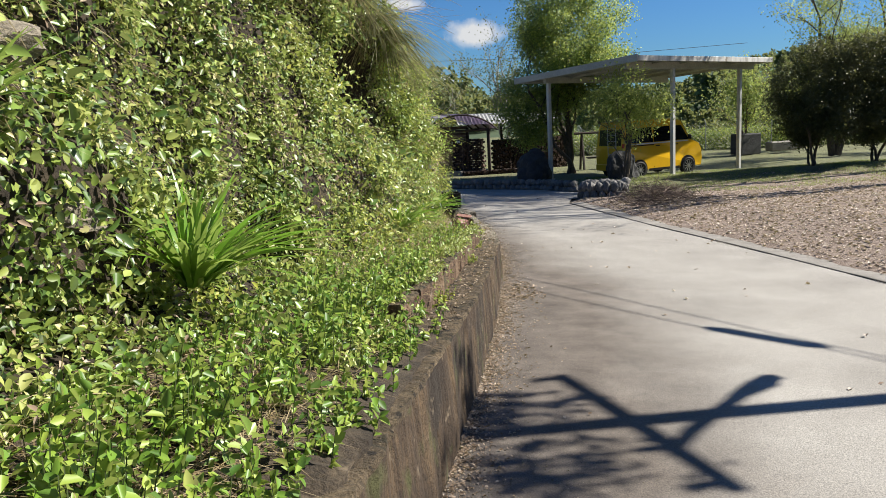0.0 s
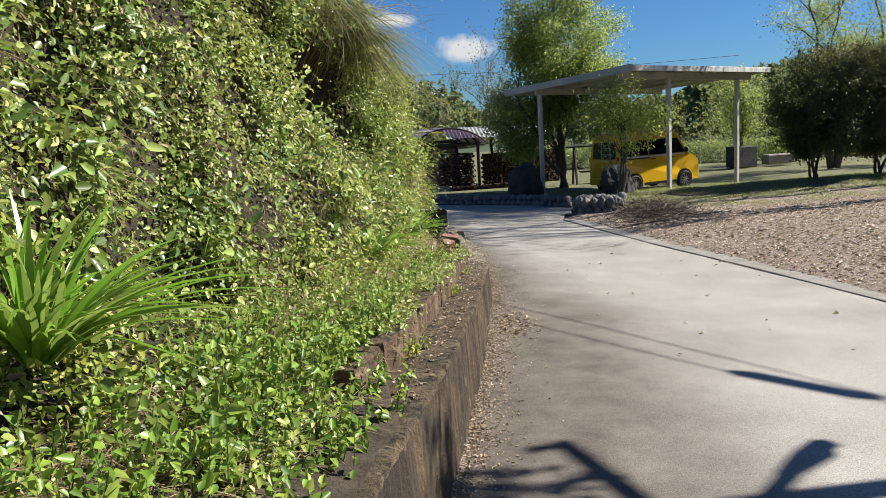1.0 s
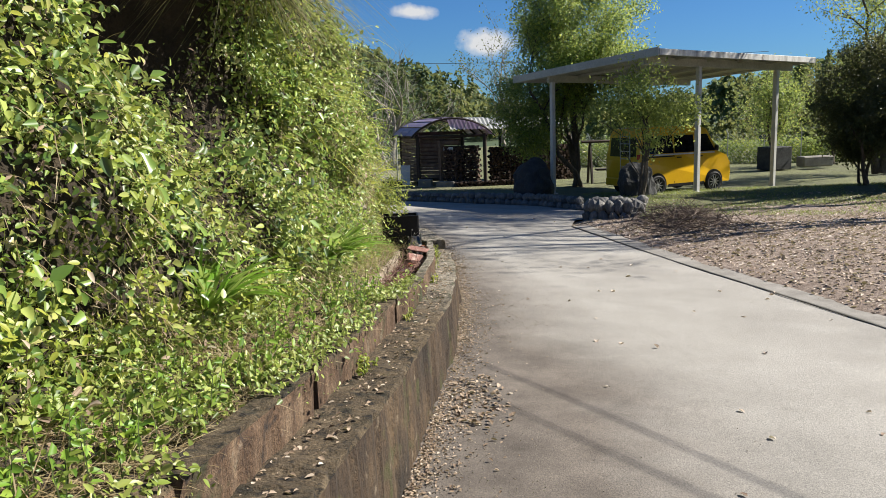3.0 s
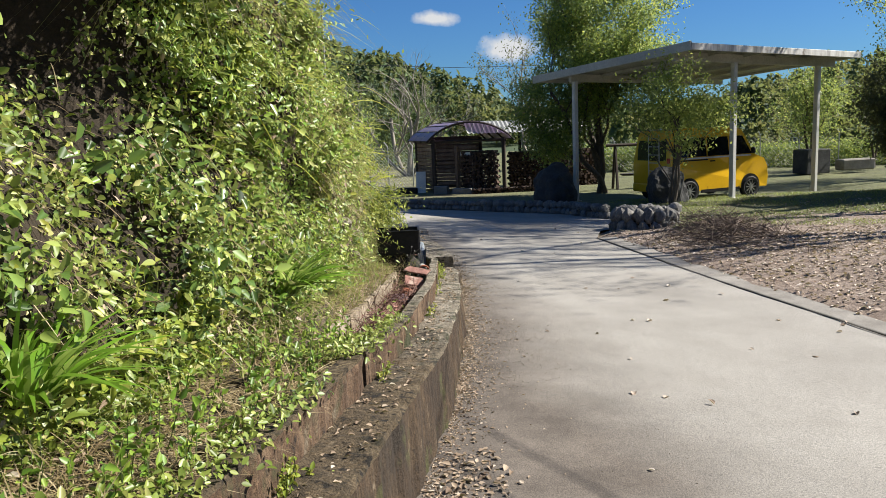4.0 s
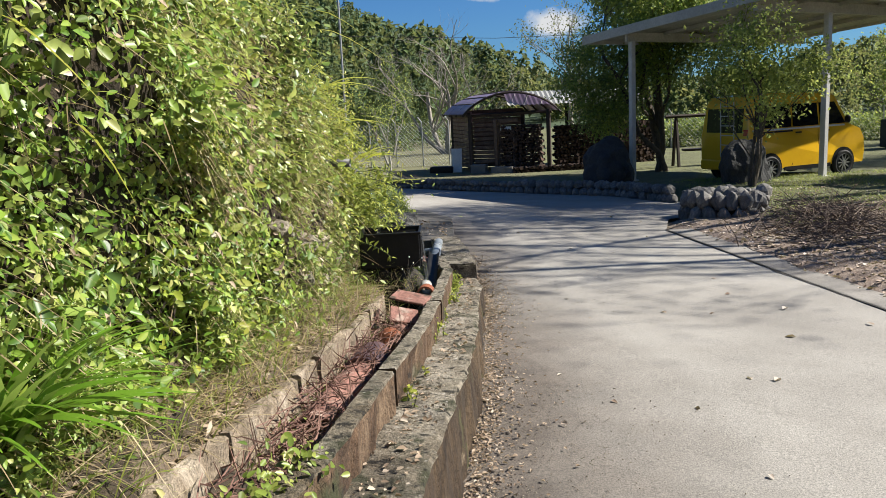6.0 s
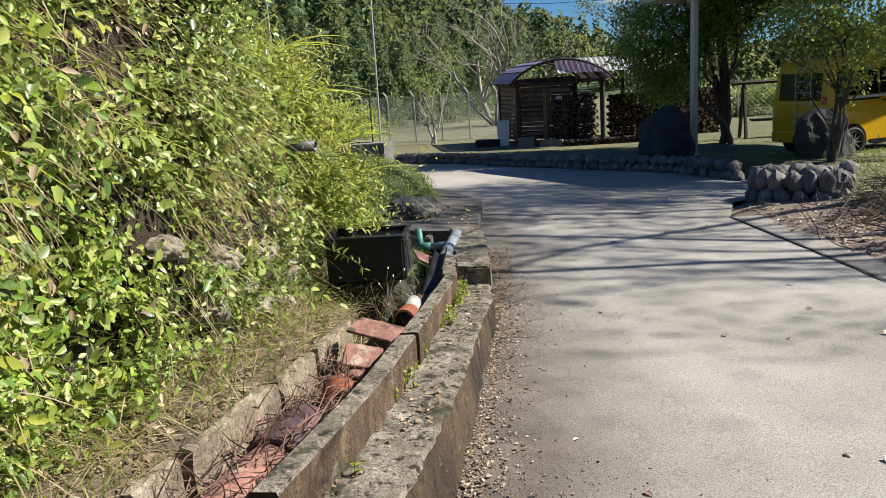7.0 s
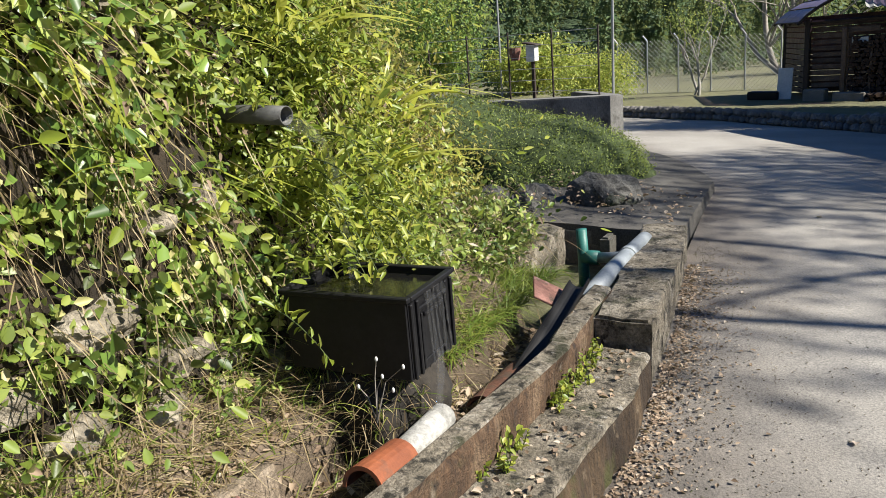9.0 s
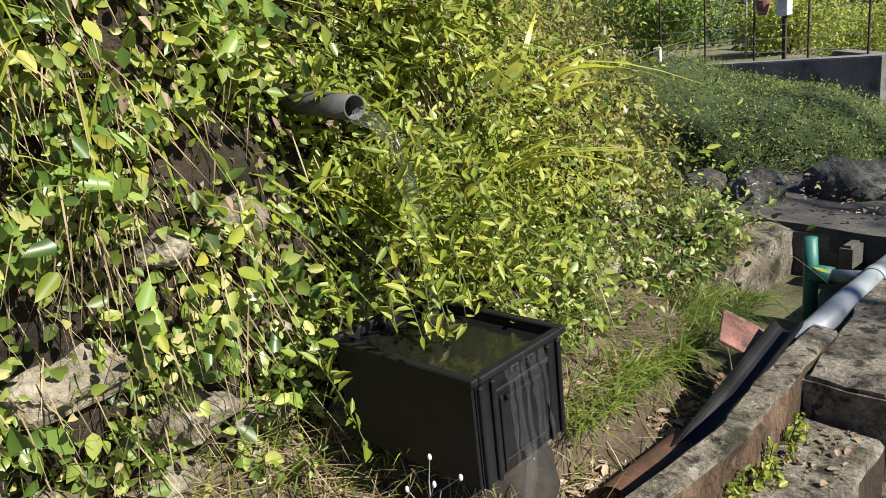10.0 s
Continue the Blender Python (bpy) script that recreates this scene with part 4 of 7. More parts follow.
# ---- trees ----
def grow(start, way, length, radius, depth, out, tips, spread=.6, up=.15, splits=3, bend=.18):
    """Limbs that fork and thin, as (path, radii)."""
    pts, p, d = [Vector(start)], Vector(start), Vector(way).normalized()
    steps = 5
    for i in range(steps):
        d = (d + Vector((random.gauss(0, bend), random.gauss(0, bend), random.gauss(0, bend * .6) + up * .25))).normalized()
        p = p + d * length / steps
        pts.append(p.copy())
    end = radius * (.55 if depth else .25)
    out.append((pts, [radius + (end - radius) * i / steps for i in range(steps + 1)]))
    if depth == 0:
        tips += pts[2:]
        return
    for _ in range(splits):
        k = random.randint(2, steps)
        w = (d + Vector((random.gauss(0, spread), random.gauss(0, spread), random.gauss(0, spread * .6) + up))).normalized()
        grow(pts[k], w, length * random.uniform(.5, .8), end * random.uniform(.6, .95), depth - 1, out, tips, spread, up, splits, bend)
    if depth == 1:
        tips += pts[3:]


def tree(name, at, trunks, label, leaf=None, leaf_n=0, leaf_size=(.06, .12), clump=.35, depth=2, spread=.6, up=.15, splits=3, bark=M_BARK, crown=(), seed=1, category="tree", sink=.1, leaf_from=0.0):
    """trunks: rows of (lean x, lean y, length, radius). Leaves start above leaf_from. crown: extra ellipsoids (centre, radii, share) of leaf clumps."""
    random.seed(seed)
    ob = thing(name, pose(*at), label, category)
    limbs, tips = [], []
    for lx, ly, length, radius in trunks:
        grow((random.gauss(0, .08), random.gauss(0, .08), -sink), (lx, ly, 1), length, radius, depth, limbs, tips, spread, up, splits)
    bm = bmesh.new()
    for path, radii in limbs:
        tube(path, radii, 6 if radii[0] > .03 else 4, bm, False)
    part("trunk", bm, bark, ob, shade=True)
    if leaf_n:
        pts, nrm = [], []
        centres = []
        for c, r, share in crown:
            for _ in range(int(70 * share)):
                d = Vector((random.gauss(0, 1), random.gauss(0, 1), random.gauss(0, 1))).normalized() * random.random() ** .35
                centres.append((Vector(c) + Vector((d.x * r[0], d.y * r[1], d.z * r[2])), d))
        for t in (t for t in tips if t.z > leaf_from):
            centres.append((t, Vector((random.gauss(0, 1), random.gauss(0, 1), .5))))
        for _ in range(leaf_n):
            c, d = random.choice(centres)
            o = Vector((random.gauss(0, 1), random.gauss(0, 1), random.gauss(0, .7))) * clump
            pts.append(c + o)
            nrm.append((d * .6 + o.normalized() + Vector((0, 0, .3))))
        ob2 = leaves("crown", pts, nrm, *leaf_size, .5, leaf, .35, parent=ob)
        tagged(ob2, "")
    return ob


tree("broadleaf_tree", (5.05, 28.5, garden_z(5.05, 28.5)), [(.05, .0, 3.9, .13), (-.12, .1, 4.1, .11), (.15, -.05, 3.8, .09), (-.2, -.05, 3.8, .08)],
     "tall dense broadleaf tree with several slim trunks", M_TREELEAF, 68000, (.055, .115), .25, 2, .45, .35, 3,
     crown=[((.2, 0, 3.7), (2.1, 1.9, 1.1), 1.5), ((.2, 0, 5.2), (2.0, 1.8, 1.5), 1.6), ((.2, 0, 7.2), (1.3, 1.2, 1.6), .9), ((-1.5, 0, 2.7), (1.2, 1.1, 1.2), 1.1), ((-1.5, -.4, 1.7), (.8, .7, .6), .35), ((1.7, -1.4, 2.2), (.9, .8, .7), .5)], seed=3)
tree("round_bush", (11.3, 22.6, garden_z(11.3, 22.6)), [(-.3, 0, 1.3, .05), (.1, .1, 1.4, .05), (.3, -.1, 1.2, .05), (0, .3, 1.3, .04)],
     "large rounded dark green shrub on short stems", M_BUSHLEAF, 52000, (.045, .09), .15, 2, .6, .2, 3,
     crown=[((0, 0, 2.3), (1.5, 1.4, 1.35), 2.6), ((.5, 0, 1.5), (1.6, 1.3, .9), 2), ((.4, 0, 3.1), (1.1, 1.0, .7), 1)], seed=5, category="shrub")
tree("round_bush", (13.3, 23.0, garden_z(13.3, 23)), [(-.3, 0, 1.3, .05), (.1, .1, 1.4, .05), (.3, -.1, 1.2, .05)],
     "large rounded dark green shrub on short stems", M_BUSHLEAF, 52000, (.045, .09), .15, 2, .6, .2, 3,
     crown=[((0, 0, 1.9), (1.6, 1.4, 1.3), 2.6), ((.3, 0, 3.0), (1.4, 1.1, .9), 1.6)], seed=6, category="shrub")


# ---- kerb along the far side of the road ----
def kerb():
    ys = np.arange(-12, 17.6, .07)
    verts, faces = [], []
    for y in ys:
        x = float(np.interp(y, KERB_Y, KERB_X)) + .025 + .008 * noise.noise((y * 4, 0, 0))
        z = road_z(x, y)
        w = .30 + .015 * noise.noise((y * 2, 5, 0))
        verts += [(x, y, z - .12), (x, y, z + .008), (x + .015, y, z + .012), (x + w, y, z + .012), (x + w, y, z - .12)]
    n = 5
    for i in range(len(ys) - 1):
        faces += [(i * n + k, i * n + k + 1, (i + 1) * n + k + 1, (i + 1) * n + k) for k in range(n - 1)]
    faces += [tuple(range(n)), tuple(range((len(ys) - 1) * n, len(ys) * n))]
    tagged(link_mesh("kerb", verts, faces, M_KERB), "flush pale concrete kerb strip with a dark joint", "kerb", kind="structure")
    verts, faces = [], []
    for y in ys:
        x = float(np.interp(y, KERB_Y, KERB_X))
        z = road_z(x, y) + .016
        a, b = .016 * noise.noise((y * 3, 1, 0)), .02 * noise.noise((y * 3, 9, 0))
        verts += [(x - .006 + a, y, z - .004), (x + .018 + b, y, z - .004)]
    faces = [(2 * i, 2 * i + 1, 2 * i + 3, 2 * i + 2) for i in range(len(ys) - 1)]
    tagged(link_mesh("kerb_joint", verts, faces, M_DARKSOIL), "dark earthy joint between road and kerb", "joint", kind="structure")


M_KERB = surface("pale kerb concrete", [(.3, (.16, .145, .125)), (.7, (.29, .27, .24))], 3, .9, 80, .3, .5, 70)
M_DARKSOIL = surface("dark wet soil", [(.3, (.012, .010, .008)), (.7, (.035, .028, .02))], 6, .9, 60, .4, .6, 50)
M_APRON = surface("dark patched asphalt", [(.3, (.05, .047, .042)), (.7, (.125, .115, .10))], 2.5, .9, 90, .5, .8, 80, spots=[(1.6, .58, (.16, .15, .13))])
M_MOSS = surface("mossy earth", [(.3, (.02, .035, .010)), (.7, (.06, .085, .02))], 4, .95, 50, .4, .6, 40)
M_WATER = surface("dark still water", [(.3, (.006, .006, .006)), (.7, (.011, .011, .010))], 4, .04, 30, .1, .15, 25, coat=.3)
M_WHITEPIPE = surface("limescaled pipe", [(.3, (.32, .31, .28)), (.7, (.55, .54, .50))], 8, .75, 60, .4, .6, 60, spots=[(9, .62, (.16, .15, .13))])
M_BLUEGREY = surface("tinted clear panel", [(.3, (.46, .38, .52)), (.7, (.58, .50, .64))], 2, .3, 20, .1, 0)
seen_through = M_BLUEGREY.node_tree.nodes.new("ShaderNodeBsdfTransparent")
seen_through.inputs["Color"].default_value = (.80, .70, .86, 1)
panel_mix = M_BLUEGREY.node_tree.nodes.new("ShaderNodeMixShader")
panel_mix.inputs[0].default_value = .55
M_BLUEGREY.node_tree.links.new(M_BLUEGREY.node_tree.nodes["Principled BSDF"].outputs["BSDF"], panel_mix.inputs[1])
M_BLUEGREY.node_tree.links.new(seen_through.outputs["BSDF"], panel_mix.inputs[2])
M_BLUEGREY.node_tree.links.new(panel_mix.outputs["Shader"], M_BLUEGREY.node_tree.nodes["Material Output"].inputs["Surface"])
M_PALEROOF = surface("pale corrugated roof", [(.3, (.20, .205, .20)), (.7, (.31, .315, .30))], 2, .5, 20, .15, 0)
M_LOG = surface("split firewood", [(.3, (.03, .017, .012)), (.6, (.07, .040, .027)), (.8, (.17, .105, .07))], 5, .9, 40, .4, .4, 40, random_tint=.5)
M_PLANK = surface("brown plank", [(.3, (.10, .062, .043)), (.7, (.25, .175, .125))], 4, .85, 40, .35, .3, 40, random_tint=.4)
M_WIRE = surface("galvanised wire", [(.3, (.30, .31, .31)), (.7, (.42, .43, .43))], 3, .5, 30, .1, 0, metal=.5)
M_CONIFER = leaf_material("conifer green", [(0, (.022, .05, .02)), (.6, (.05, .10, .032)), (1, (.10, .16, .045))], .7, .25)
M_WOODS = leaf_material("mixed woodland", [(0, (.03, .055, .016)), (.5, (.065, .105, .026)), (.85, (.13, .15, .036)), (1, (.19, .155, .065))], .7, .3)
M_HILL = surface("wooded hillside", [(.3, (.02, .04, .015)), (.7, (.05, .08, .028))], .3, 1, 2, .4, 0)
M_TWIG = surface("dry twig", [(.3, (.08, .055, .04)), (.7, (.20, .15, .11))], 8, .9, 40, .3, 0)
M_STEM = surface("pale bare twig", [(.3, (.20, .18, .15)), (.7, (.34, .31, .27))], 8, .9, 40, .3, 0)

kerb()


# ---- end of the wall: block, pit, apron, mound ----
def block(name, pts, z0, z1, mat, label, category="wall", bevel=.015, rough=.0):
    """An upright block over a plan outline; z1 may be a function of (x, y)."""
    bm = bmesh.new()
    lo = [bm.verts.new((x, y, z0)) for x, y in pts]
    hi = [bm.verts.new((x, y, z1(x, y) if callable(z1) else z1)) for x, y in pts]
    bm.faces.new(list(reversed(lo)))
    topf = bm.faces.new(hi)
    n = len(pts)
    for k in range(n):
        bm.faces.new((lo[k], lo[(k + 1) % n], hi[(k + 1) % n], hi[k]))
    bmesh.ops.bevel(bm, geom=list(topf.edges), offset=bevel, segments=2, affect="EDGES")
    bmesh.ops.triangulate(bm, faces=[f for f in bm.faces if len(f.verts) > 4])
    if rough:
        for _ in range(3):
            bmesh.ops.subdivide_edges(bm, edges=[e for e in bm.edges if e.calc_length() > .09], cuts=1, use_grid_fill=True)
        for v in bm.verts:
            v.co += Vector((noise.noise(v.co * 9), noise.noise(v.co * 9 + Vector((7, 0, 0))), noise.noise(v.co * 11 + Vector((0, 9, 0))))) * rough
    ob = part(name, bm, mat)
    return tagged(ob, label, category, kind="structure")


block("wall_block", [(.40, 14.03), (.66, 14.03), (.555, 14.85), (.38, 15.9), (.30, 16.25), (.0, 16.25), (.14, 15.6), (.30, 14.7)], -1.1, lambda x, y: -.36 - .055 * (y - 14.0), M_LEDGE, "gritty concrete block at the end of the roadside wall", rough=.022)
block("pit_side", [(-1.5, 15.15), (-.55, 14.95), (-.5, 15.35), (-.53, 16.1), (-1.5, 16.2)], -1.2, -.50, M_LEDGE, "broken concrete slab beside the drain pit", rough=.03)
block("pit_back", [(-.6, 16.1), (.05, 16.15), (.05, 16.5), (-.6, 16.5)], -1.2, -.515, M_BOXWALL, "dark concrete back of the drain pit")
block("pit_divider", [(-.22, 15.95), (-.15, 15.95), (-.15, 16.1), (-.22, 16.1)], -1.2, -.53, M_BOXWALL, "thin concrete divider in the drain pit")
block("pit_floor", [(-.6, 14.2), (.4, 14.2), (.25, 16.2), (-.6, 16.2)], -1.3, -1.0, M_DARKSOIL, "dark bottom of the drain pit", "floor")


def apron():
    left = [(-1.3, 16.12), (-1.3, 17.4), (-1.6, 18.6), (-2.5, 19.8), (-3.6, 21.0), (-3.8, 22.0), (-3.9, 22.2)]
    right = [(.29, 16.12), (.2, 17.2), (.08, 18.4), (-.42, 19.7), (-1.05, 20.9), (-1.8, 22.0), (-2.0, 22.2)]
    n, m = 50, 16
    a, b = spaced(left, n), spaced(right, n)
    verts = []
    for i, (p, q) in enumerate(zip(a, b)):
        for k in range(m + 1):
            x, y = p + (q - p) * k / m
            lift = .13 - .10 * i / n
            verts.append((x, y, road_z(x, y) + lift + .18 * (1 - k / m) ** 2 * smooth(0, .3, i / n) + .012 * noise.noise((x * 3, y * 3, 0))))
        x, y = q
        verts.append((x + .02, y, road_z(x, y) - .1))
    w = m + 2
    faces = [(i * w + k, i * w + k + 1, (i + 1) * w + k + 1, (i + 1) * w + k) for i in range(n - 1) for k in range(w - 1)]
    faces.append(tuple(range(w)))
    tagged(link_mesh("apron", verts, faces, M_APRON, smooth_shade=False), "dark cracked asphalt apron beside the road bend", "pavement", kind="structure")


apron()


def mound():
    bm = bmesh.new()
    bmesh.ops.create_icosphere(bm, subdivisions=5, radius=1)
    for v in bm.verts:
        k = 1 + .22 * noise.noise(v.co * 1.3) + .08 * noise.noise(v.co * 4)
        v.co = Vector((-1.85 + v.co.x * 1.65 * k, 18.1 + v.co.y * 1.25 * k, -.75 + v.co.z * (.86 + .55 * smooth(.1, -.9, v.co.x)) * k))
    pts = [v.co.copy() for v in bm.verts if v.co.z > -.45]
    nrm = [Vector((p.x + 1.85, p.y - 18.1, p.z + .75)) for p in pts]
    ob = tagged(part("mound", bm, M_MOSS, shade=True), "low mossy green mound beside the apron", "mound", kind="structure")
    P, N = [], []
    for _ in range(26000):
        i = random.randrange(len(pts))
        if nrm[i].normalized().z < .12 and random.random() < .75:
            continue
        P.append(pts[i] + Vector((random.gauss(0, .05), random.gauss(0, .05), random.gauss(0, .03))))
        N.append(nrm[i])
    tagged(leaves("mound_foliage", P, N, .014, .034, .4, M_MOUNDLEAF, -.3), "low creeping green cover on the mound", "foliage", kind="stuff")


M_MOUNDLEAF = leaf_material("creeper leaf", [(0, (.07, .11, .02)), (.5, (.16, .225, .035)), (1, (.28, .33, .07))], .5, .3)
mound()


def stone(name, at, size, seed, mat, label, turn=0.0, category="rock", sink=.08, parent=None):
    bm = rock_bm(size, seed)
    ob = part(name, bm, mat, parent, shade=False)
    ob.matrix_basis = pose(at[0], at[1], at[2] - sink, 0, 0, turn)
    return tagged(ob, label, category)


M_MOSSROCK = surface("grey mossy rock", [(.3, (.05, .048, .044)), (.7, (.17, .165, .15))], 5, .9, 50, .5, 1.0, 30, spots=[(3, .56, (.04, .055, .018))], bump_dist=.03)
stone("rock", (-.52, 16.95, -.48), (.26, .19, .2), 2, M_MOSSROCK, "dark rock at the foot of the mossy mound", 20)
stone("rock", (-1.0, 16.6, -.5), (.2, .17, .2), 3, M_MOSSROCK, "dark rock at the foot of the mossy mound", 70)
stone("rock", (-1.35, 16.55, -.48), (.2, .17, .17), 4, M_MOSSROCK, "dark rock at the foot of the mossy mound", 130)
# stones that look out of the bank
for y, v, s, seed in ((12.12, .30, .12, 5), (12.0, .16, .10, 6), (12.35, .42, .07, 7), (12.38, .72, .06, 8), (11.85, .24, .10, 9), (11.6, .10, .06, 10), (11.9, .4, .06, 14),
                      (12.25, .12, .10, 15), (11.45, .22, .11, 19), (11.2, .34, .10, 20), (11.75, .52, .09, 24), (12.2, .5, .08, 25), (12.6, .3, .06, 16), (3.0, .5, .2, 11), (2.88, .3, .13, 12), (2.6, .62, .17, 13), (11.3, .12, .09, 26), (12.5, .2, .09, 27), (12.45, .1, .08, 28), (11.6, .3, .12, 29),
                      (11.95, .08, .08, 30), (12.3, .22, .11, 31), (12.55, .45, .09, 32), (11.05, .18, .09, 33), (12.7, .12, .06, 34), (14.6, .35, .1, 17), (14.2, .2, .08, 18)):
    bp = bank_point(y, v)
    stone("bank_rock", (bp.x - s * .35, bp.y, bp.z - s * .5), (s * .85, s * 1.15, s * .65), seed, M_ROCK, "pale lichen-stained rock set in the bank", seed * 40, sink=.0)


# ---- crate, spout and pipes ----
def crate():
    ob = thing("crate", pose(.118, 12.80, -.088, 0, 0, 5.1), "black plastic crate brimming with water below the spout", "crate")
    L, W, H, t = .415, .29, .25, .008
    for name, size, at in (("long_side", (L, t, H), (0, -W / 2, H / 2)), ("long_side", (L, t, H), (0, W / 2, H / 2)), ("short_side", (t, W - t, H), (-L / 2, 0, H / 2)), ("short_side", (t, W - t, H), (L / 2, 0, H / 2))):
        side = part(name, box(size, at, .002), M_BLACK, ob)
    part("bottom", box((L, W, t), (0, 0, t / 2), .001), M_BLACK, ob)
    rim = bmesh.new()
    for size, at in (((L + .03, .022, .016), (0, -W / 2 - .006, H - .004)), ((L + .03, .022, .016), (0, W / 2 + .006, H - .004)), ((.022, W - .012, .016), (-L / 2 - .006, 0, H - .004)), ((.022, W - .012, .016), (L / 2 + .006, 0, H - .004))):
        box(size, at, .003, bm=rim)
    part("rim", rim, M_BLACK, ob, "rounded crate rim")
    for x in (-L / 2 - .008, L / 2 + .008):
        for y in (-W / 2 + .012, -W / 2 + .05, W / 2 - .05, W / 2 - .012):
            part("rib", box((.012, .012, H - .02), (x, y, H / 2 - .01), .003), M_BLACK, ob)
        part("rib", box((.012, W - .1, .012), (x, 0, H - .05), .003), M_BLACK, ob)
        s = 1 if x > 0 else -1
        for y in (-W / 2 + .075, W / 2 - .075):
            part("panel_edge", box((.006, .01, H - .075), (x - s * .001, y, H / 2 - .03), .002), M_BLACK, ob)
        part("panel_edge", box((.006, W - .15, .01), (x - s * .001, 0, .03), .002), M_BLACK, ob)
        part("handle", box((.014, W - .17, .014), (x, 0, H - .075), .005, segs=2), M_BLACK, ob)
        for y in (-.025, .025):
            part("handle_block", box((.016, .028, .02), (x, y, H - .022), .003), M_BLACK, ob)
    w = bmesh.new()
    n = 24
    vs = [[w.verts.new((-L / 2 + .006 + (L - .012) * i / n, -W / 2 + .006 + (W - .012) * k / 12, H - .022 + .0025 * noise.noise((i * .7, k * .7, 1)))) for k in range(13)] for i in range(n + 1)]
    for i in range(n):
        for k in range(12):
            w.faces.new((vs[i][k], vs[i + 1][k], vs[i + 1][k + 1], vs[i][k + 1]))
    part("water", w, M_WATER, ob, "dark rippled water surface", True)
    glass = bpy.data.materials.new("running water")
    glass.use_nodes = True
    pb = glass.node_tree.nodes["Principled BSDF"]
    pb.inputs["Base Color"].default_value, pb.inputs["Roughness"].default_value = (.9, .92, .92, 1), .08
    pb.inputs["Alpha"].default_value = .17
    pb.inputs["Transmission Weight"].default_value, pb.inputs["IOR"].default_value = .9, 1.33
    for y0, wide in ((-.055, .02), (-.03, .03), (.0, .018), (.03, .04), (.065, .02)):
        f = bmesh.new()
        rows = []
        for i in range(13):
            z = H + .004 - i * .0195
            rows.append([f.verts.new((L / 2 + .014 + .002 * min(i, 3) + .02 * (i / 15) ** 2 + .006 * noise.noise((i * .8, k * 1.9, y0 * 90)), y0 + .012 * noise.noise((i * .2, y0 * 50, 1)) + wide * (k / 6 - .5) * (.7 + .9 * noise.noise((i * .45, 2.0, y0 * 70))), z)) for k in range(7)])
        for a, b in zip(rows, rows[1:]):
            for k in range(6):
                f.faces.new((a[k], a[k + 1], b[k + 1], b[k]))
        part("overflow", f, glass, ob, "thin clear overflow of water", True)
    fall = bmesh.new()
    tube([(L / 2 + .02, .0, .04), (L / 2 + .03, -.02, -.02), (L / 2 + .035, -.05, -.08), (L / 2 + .035, -.07, -.13)], [.012, .014, .011, .015], 9, fall)
    part("overflow", fall, glass, ob, "stream of water falling onto the pipe", True)
    return glass


M_RUNNING = crate()


def soil_heap():
    """Wet earth that carries the crate, its top level with the crate's bottom."""
    bm = bmesh.new()
    bmesh.ops.create_icosphere(bm, subdivisions=5, radius=1)
    for v in bm.verts:
        k = 1 + .16 * noise.noise(v.co * 2.2) + .06 * noise.noise(v.co * 7)
        v.co = Vector((.06 + v.co.x * .25 * k, 12.84 + v.co.y * .21 * k, -.30 + v.co.z * .30 * k))
        v.co.z = min(v.co.z, -.089 + .012 * noise.noise(v.co * 9) - .012)
    tops = [v.co.copy() for v in bm.verts if v.co.z > -.36 and v.co.y < 12.8]
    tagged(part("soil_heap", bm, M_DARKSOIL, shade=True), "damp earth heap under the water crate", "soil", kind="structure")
    g = random.Random(91)
    pts = [g.choice(tops) + Vector((g.gauss(0, .02), g.gauss(0, .02), .004)) for _ in range(330)]
    ways = [Vector((g.gauss(.25, .6), g.gauss(-.4, .5), g.gauss(.0, .45))) for _ in pts]
    tagged(blades("heap_straw", pts, ways, .04, .12, .0035, M_DRY, .6), "dry straw hanging over the earth heap", "litter", kind="stuff")
    pts = [g.choice(tops) for _ in range(240)]
    tagged(blades("heap_grass", pts, [Vector((g.gauss(.2, .4), g.gauss(-.3, .4), 1)) for _ in pts], .05, .14, .005, M_GRASS, .7), "sparse grass on the earth heap", "grass", kind="stuff")


soil_heap()
sprig = thing("bud_sprig", pose(.25, 12.60, -.20), "thin dry sprig with small white buds before the crate", "sprig")
for k, (a, b, c) in enumerate(((.05, -.02, .16), (.09, -.03, .13), (.11, .0, .19), (-.03, -.03, .12), (.02, .0, .2))):
    st = bmesh.new()
    tube([(0, 0, 0), (a * .4, b * .5, c * .7), (a, b, c)], [.002, .0016, .001], 4, st, False)
    stalk = part("stalk", st, M_STEM, sprig)
    bd = bmesh.new()
    bmesh.ops.create_icosphere(bd, subdivisions=2, radius=1)
    for v in bd.verts:
        v.co = Vector((a + v.co.x * .0045, b + v.co.y * .0045, c + v.co.z * .008))
    part("bud", bd, M_WHITE, stalk, "small white bud", True)


def hollow_pipe(name, path, r, wall, mat, label, category="pipe", segs=24, parent=None):
    bm = bmesh.new()
    tube(path, r, segs, bm, False)
    tube(path, r - wall, segs, bm, False)
    bm.verts.ensure_lookup_table()
    n = len(path) * segs
    for end in (0, (len(path) - 1) * segs):
        for k in range(segs):
            bm.faces.new((bm.verts[end + k], bm.verts[end + (k + 1) % segs], bm.verts[n + end + (k + 1) % segs], bm.verts[n + end + k]))
    ob = part(name, bm, mat, parent, shade=False)
    for poly in ob.data.polygons:
        poly.use_smooth = True
    return tagged(ob, label, category)


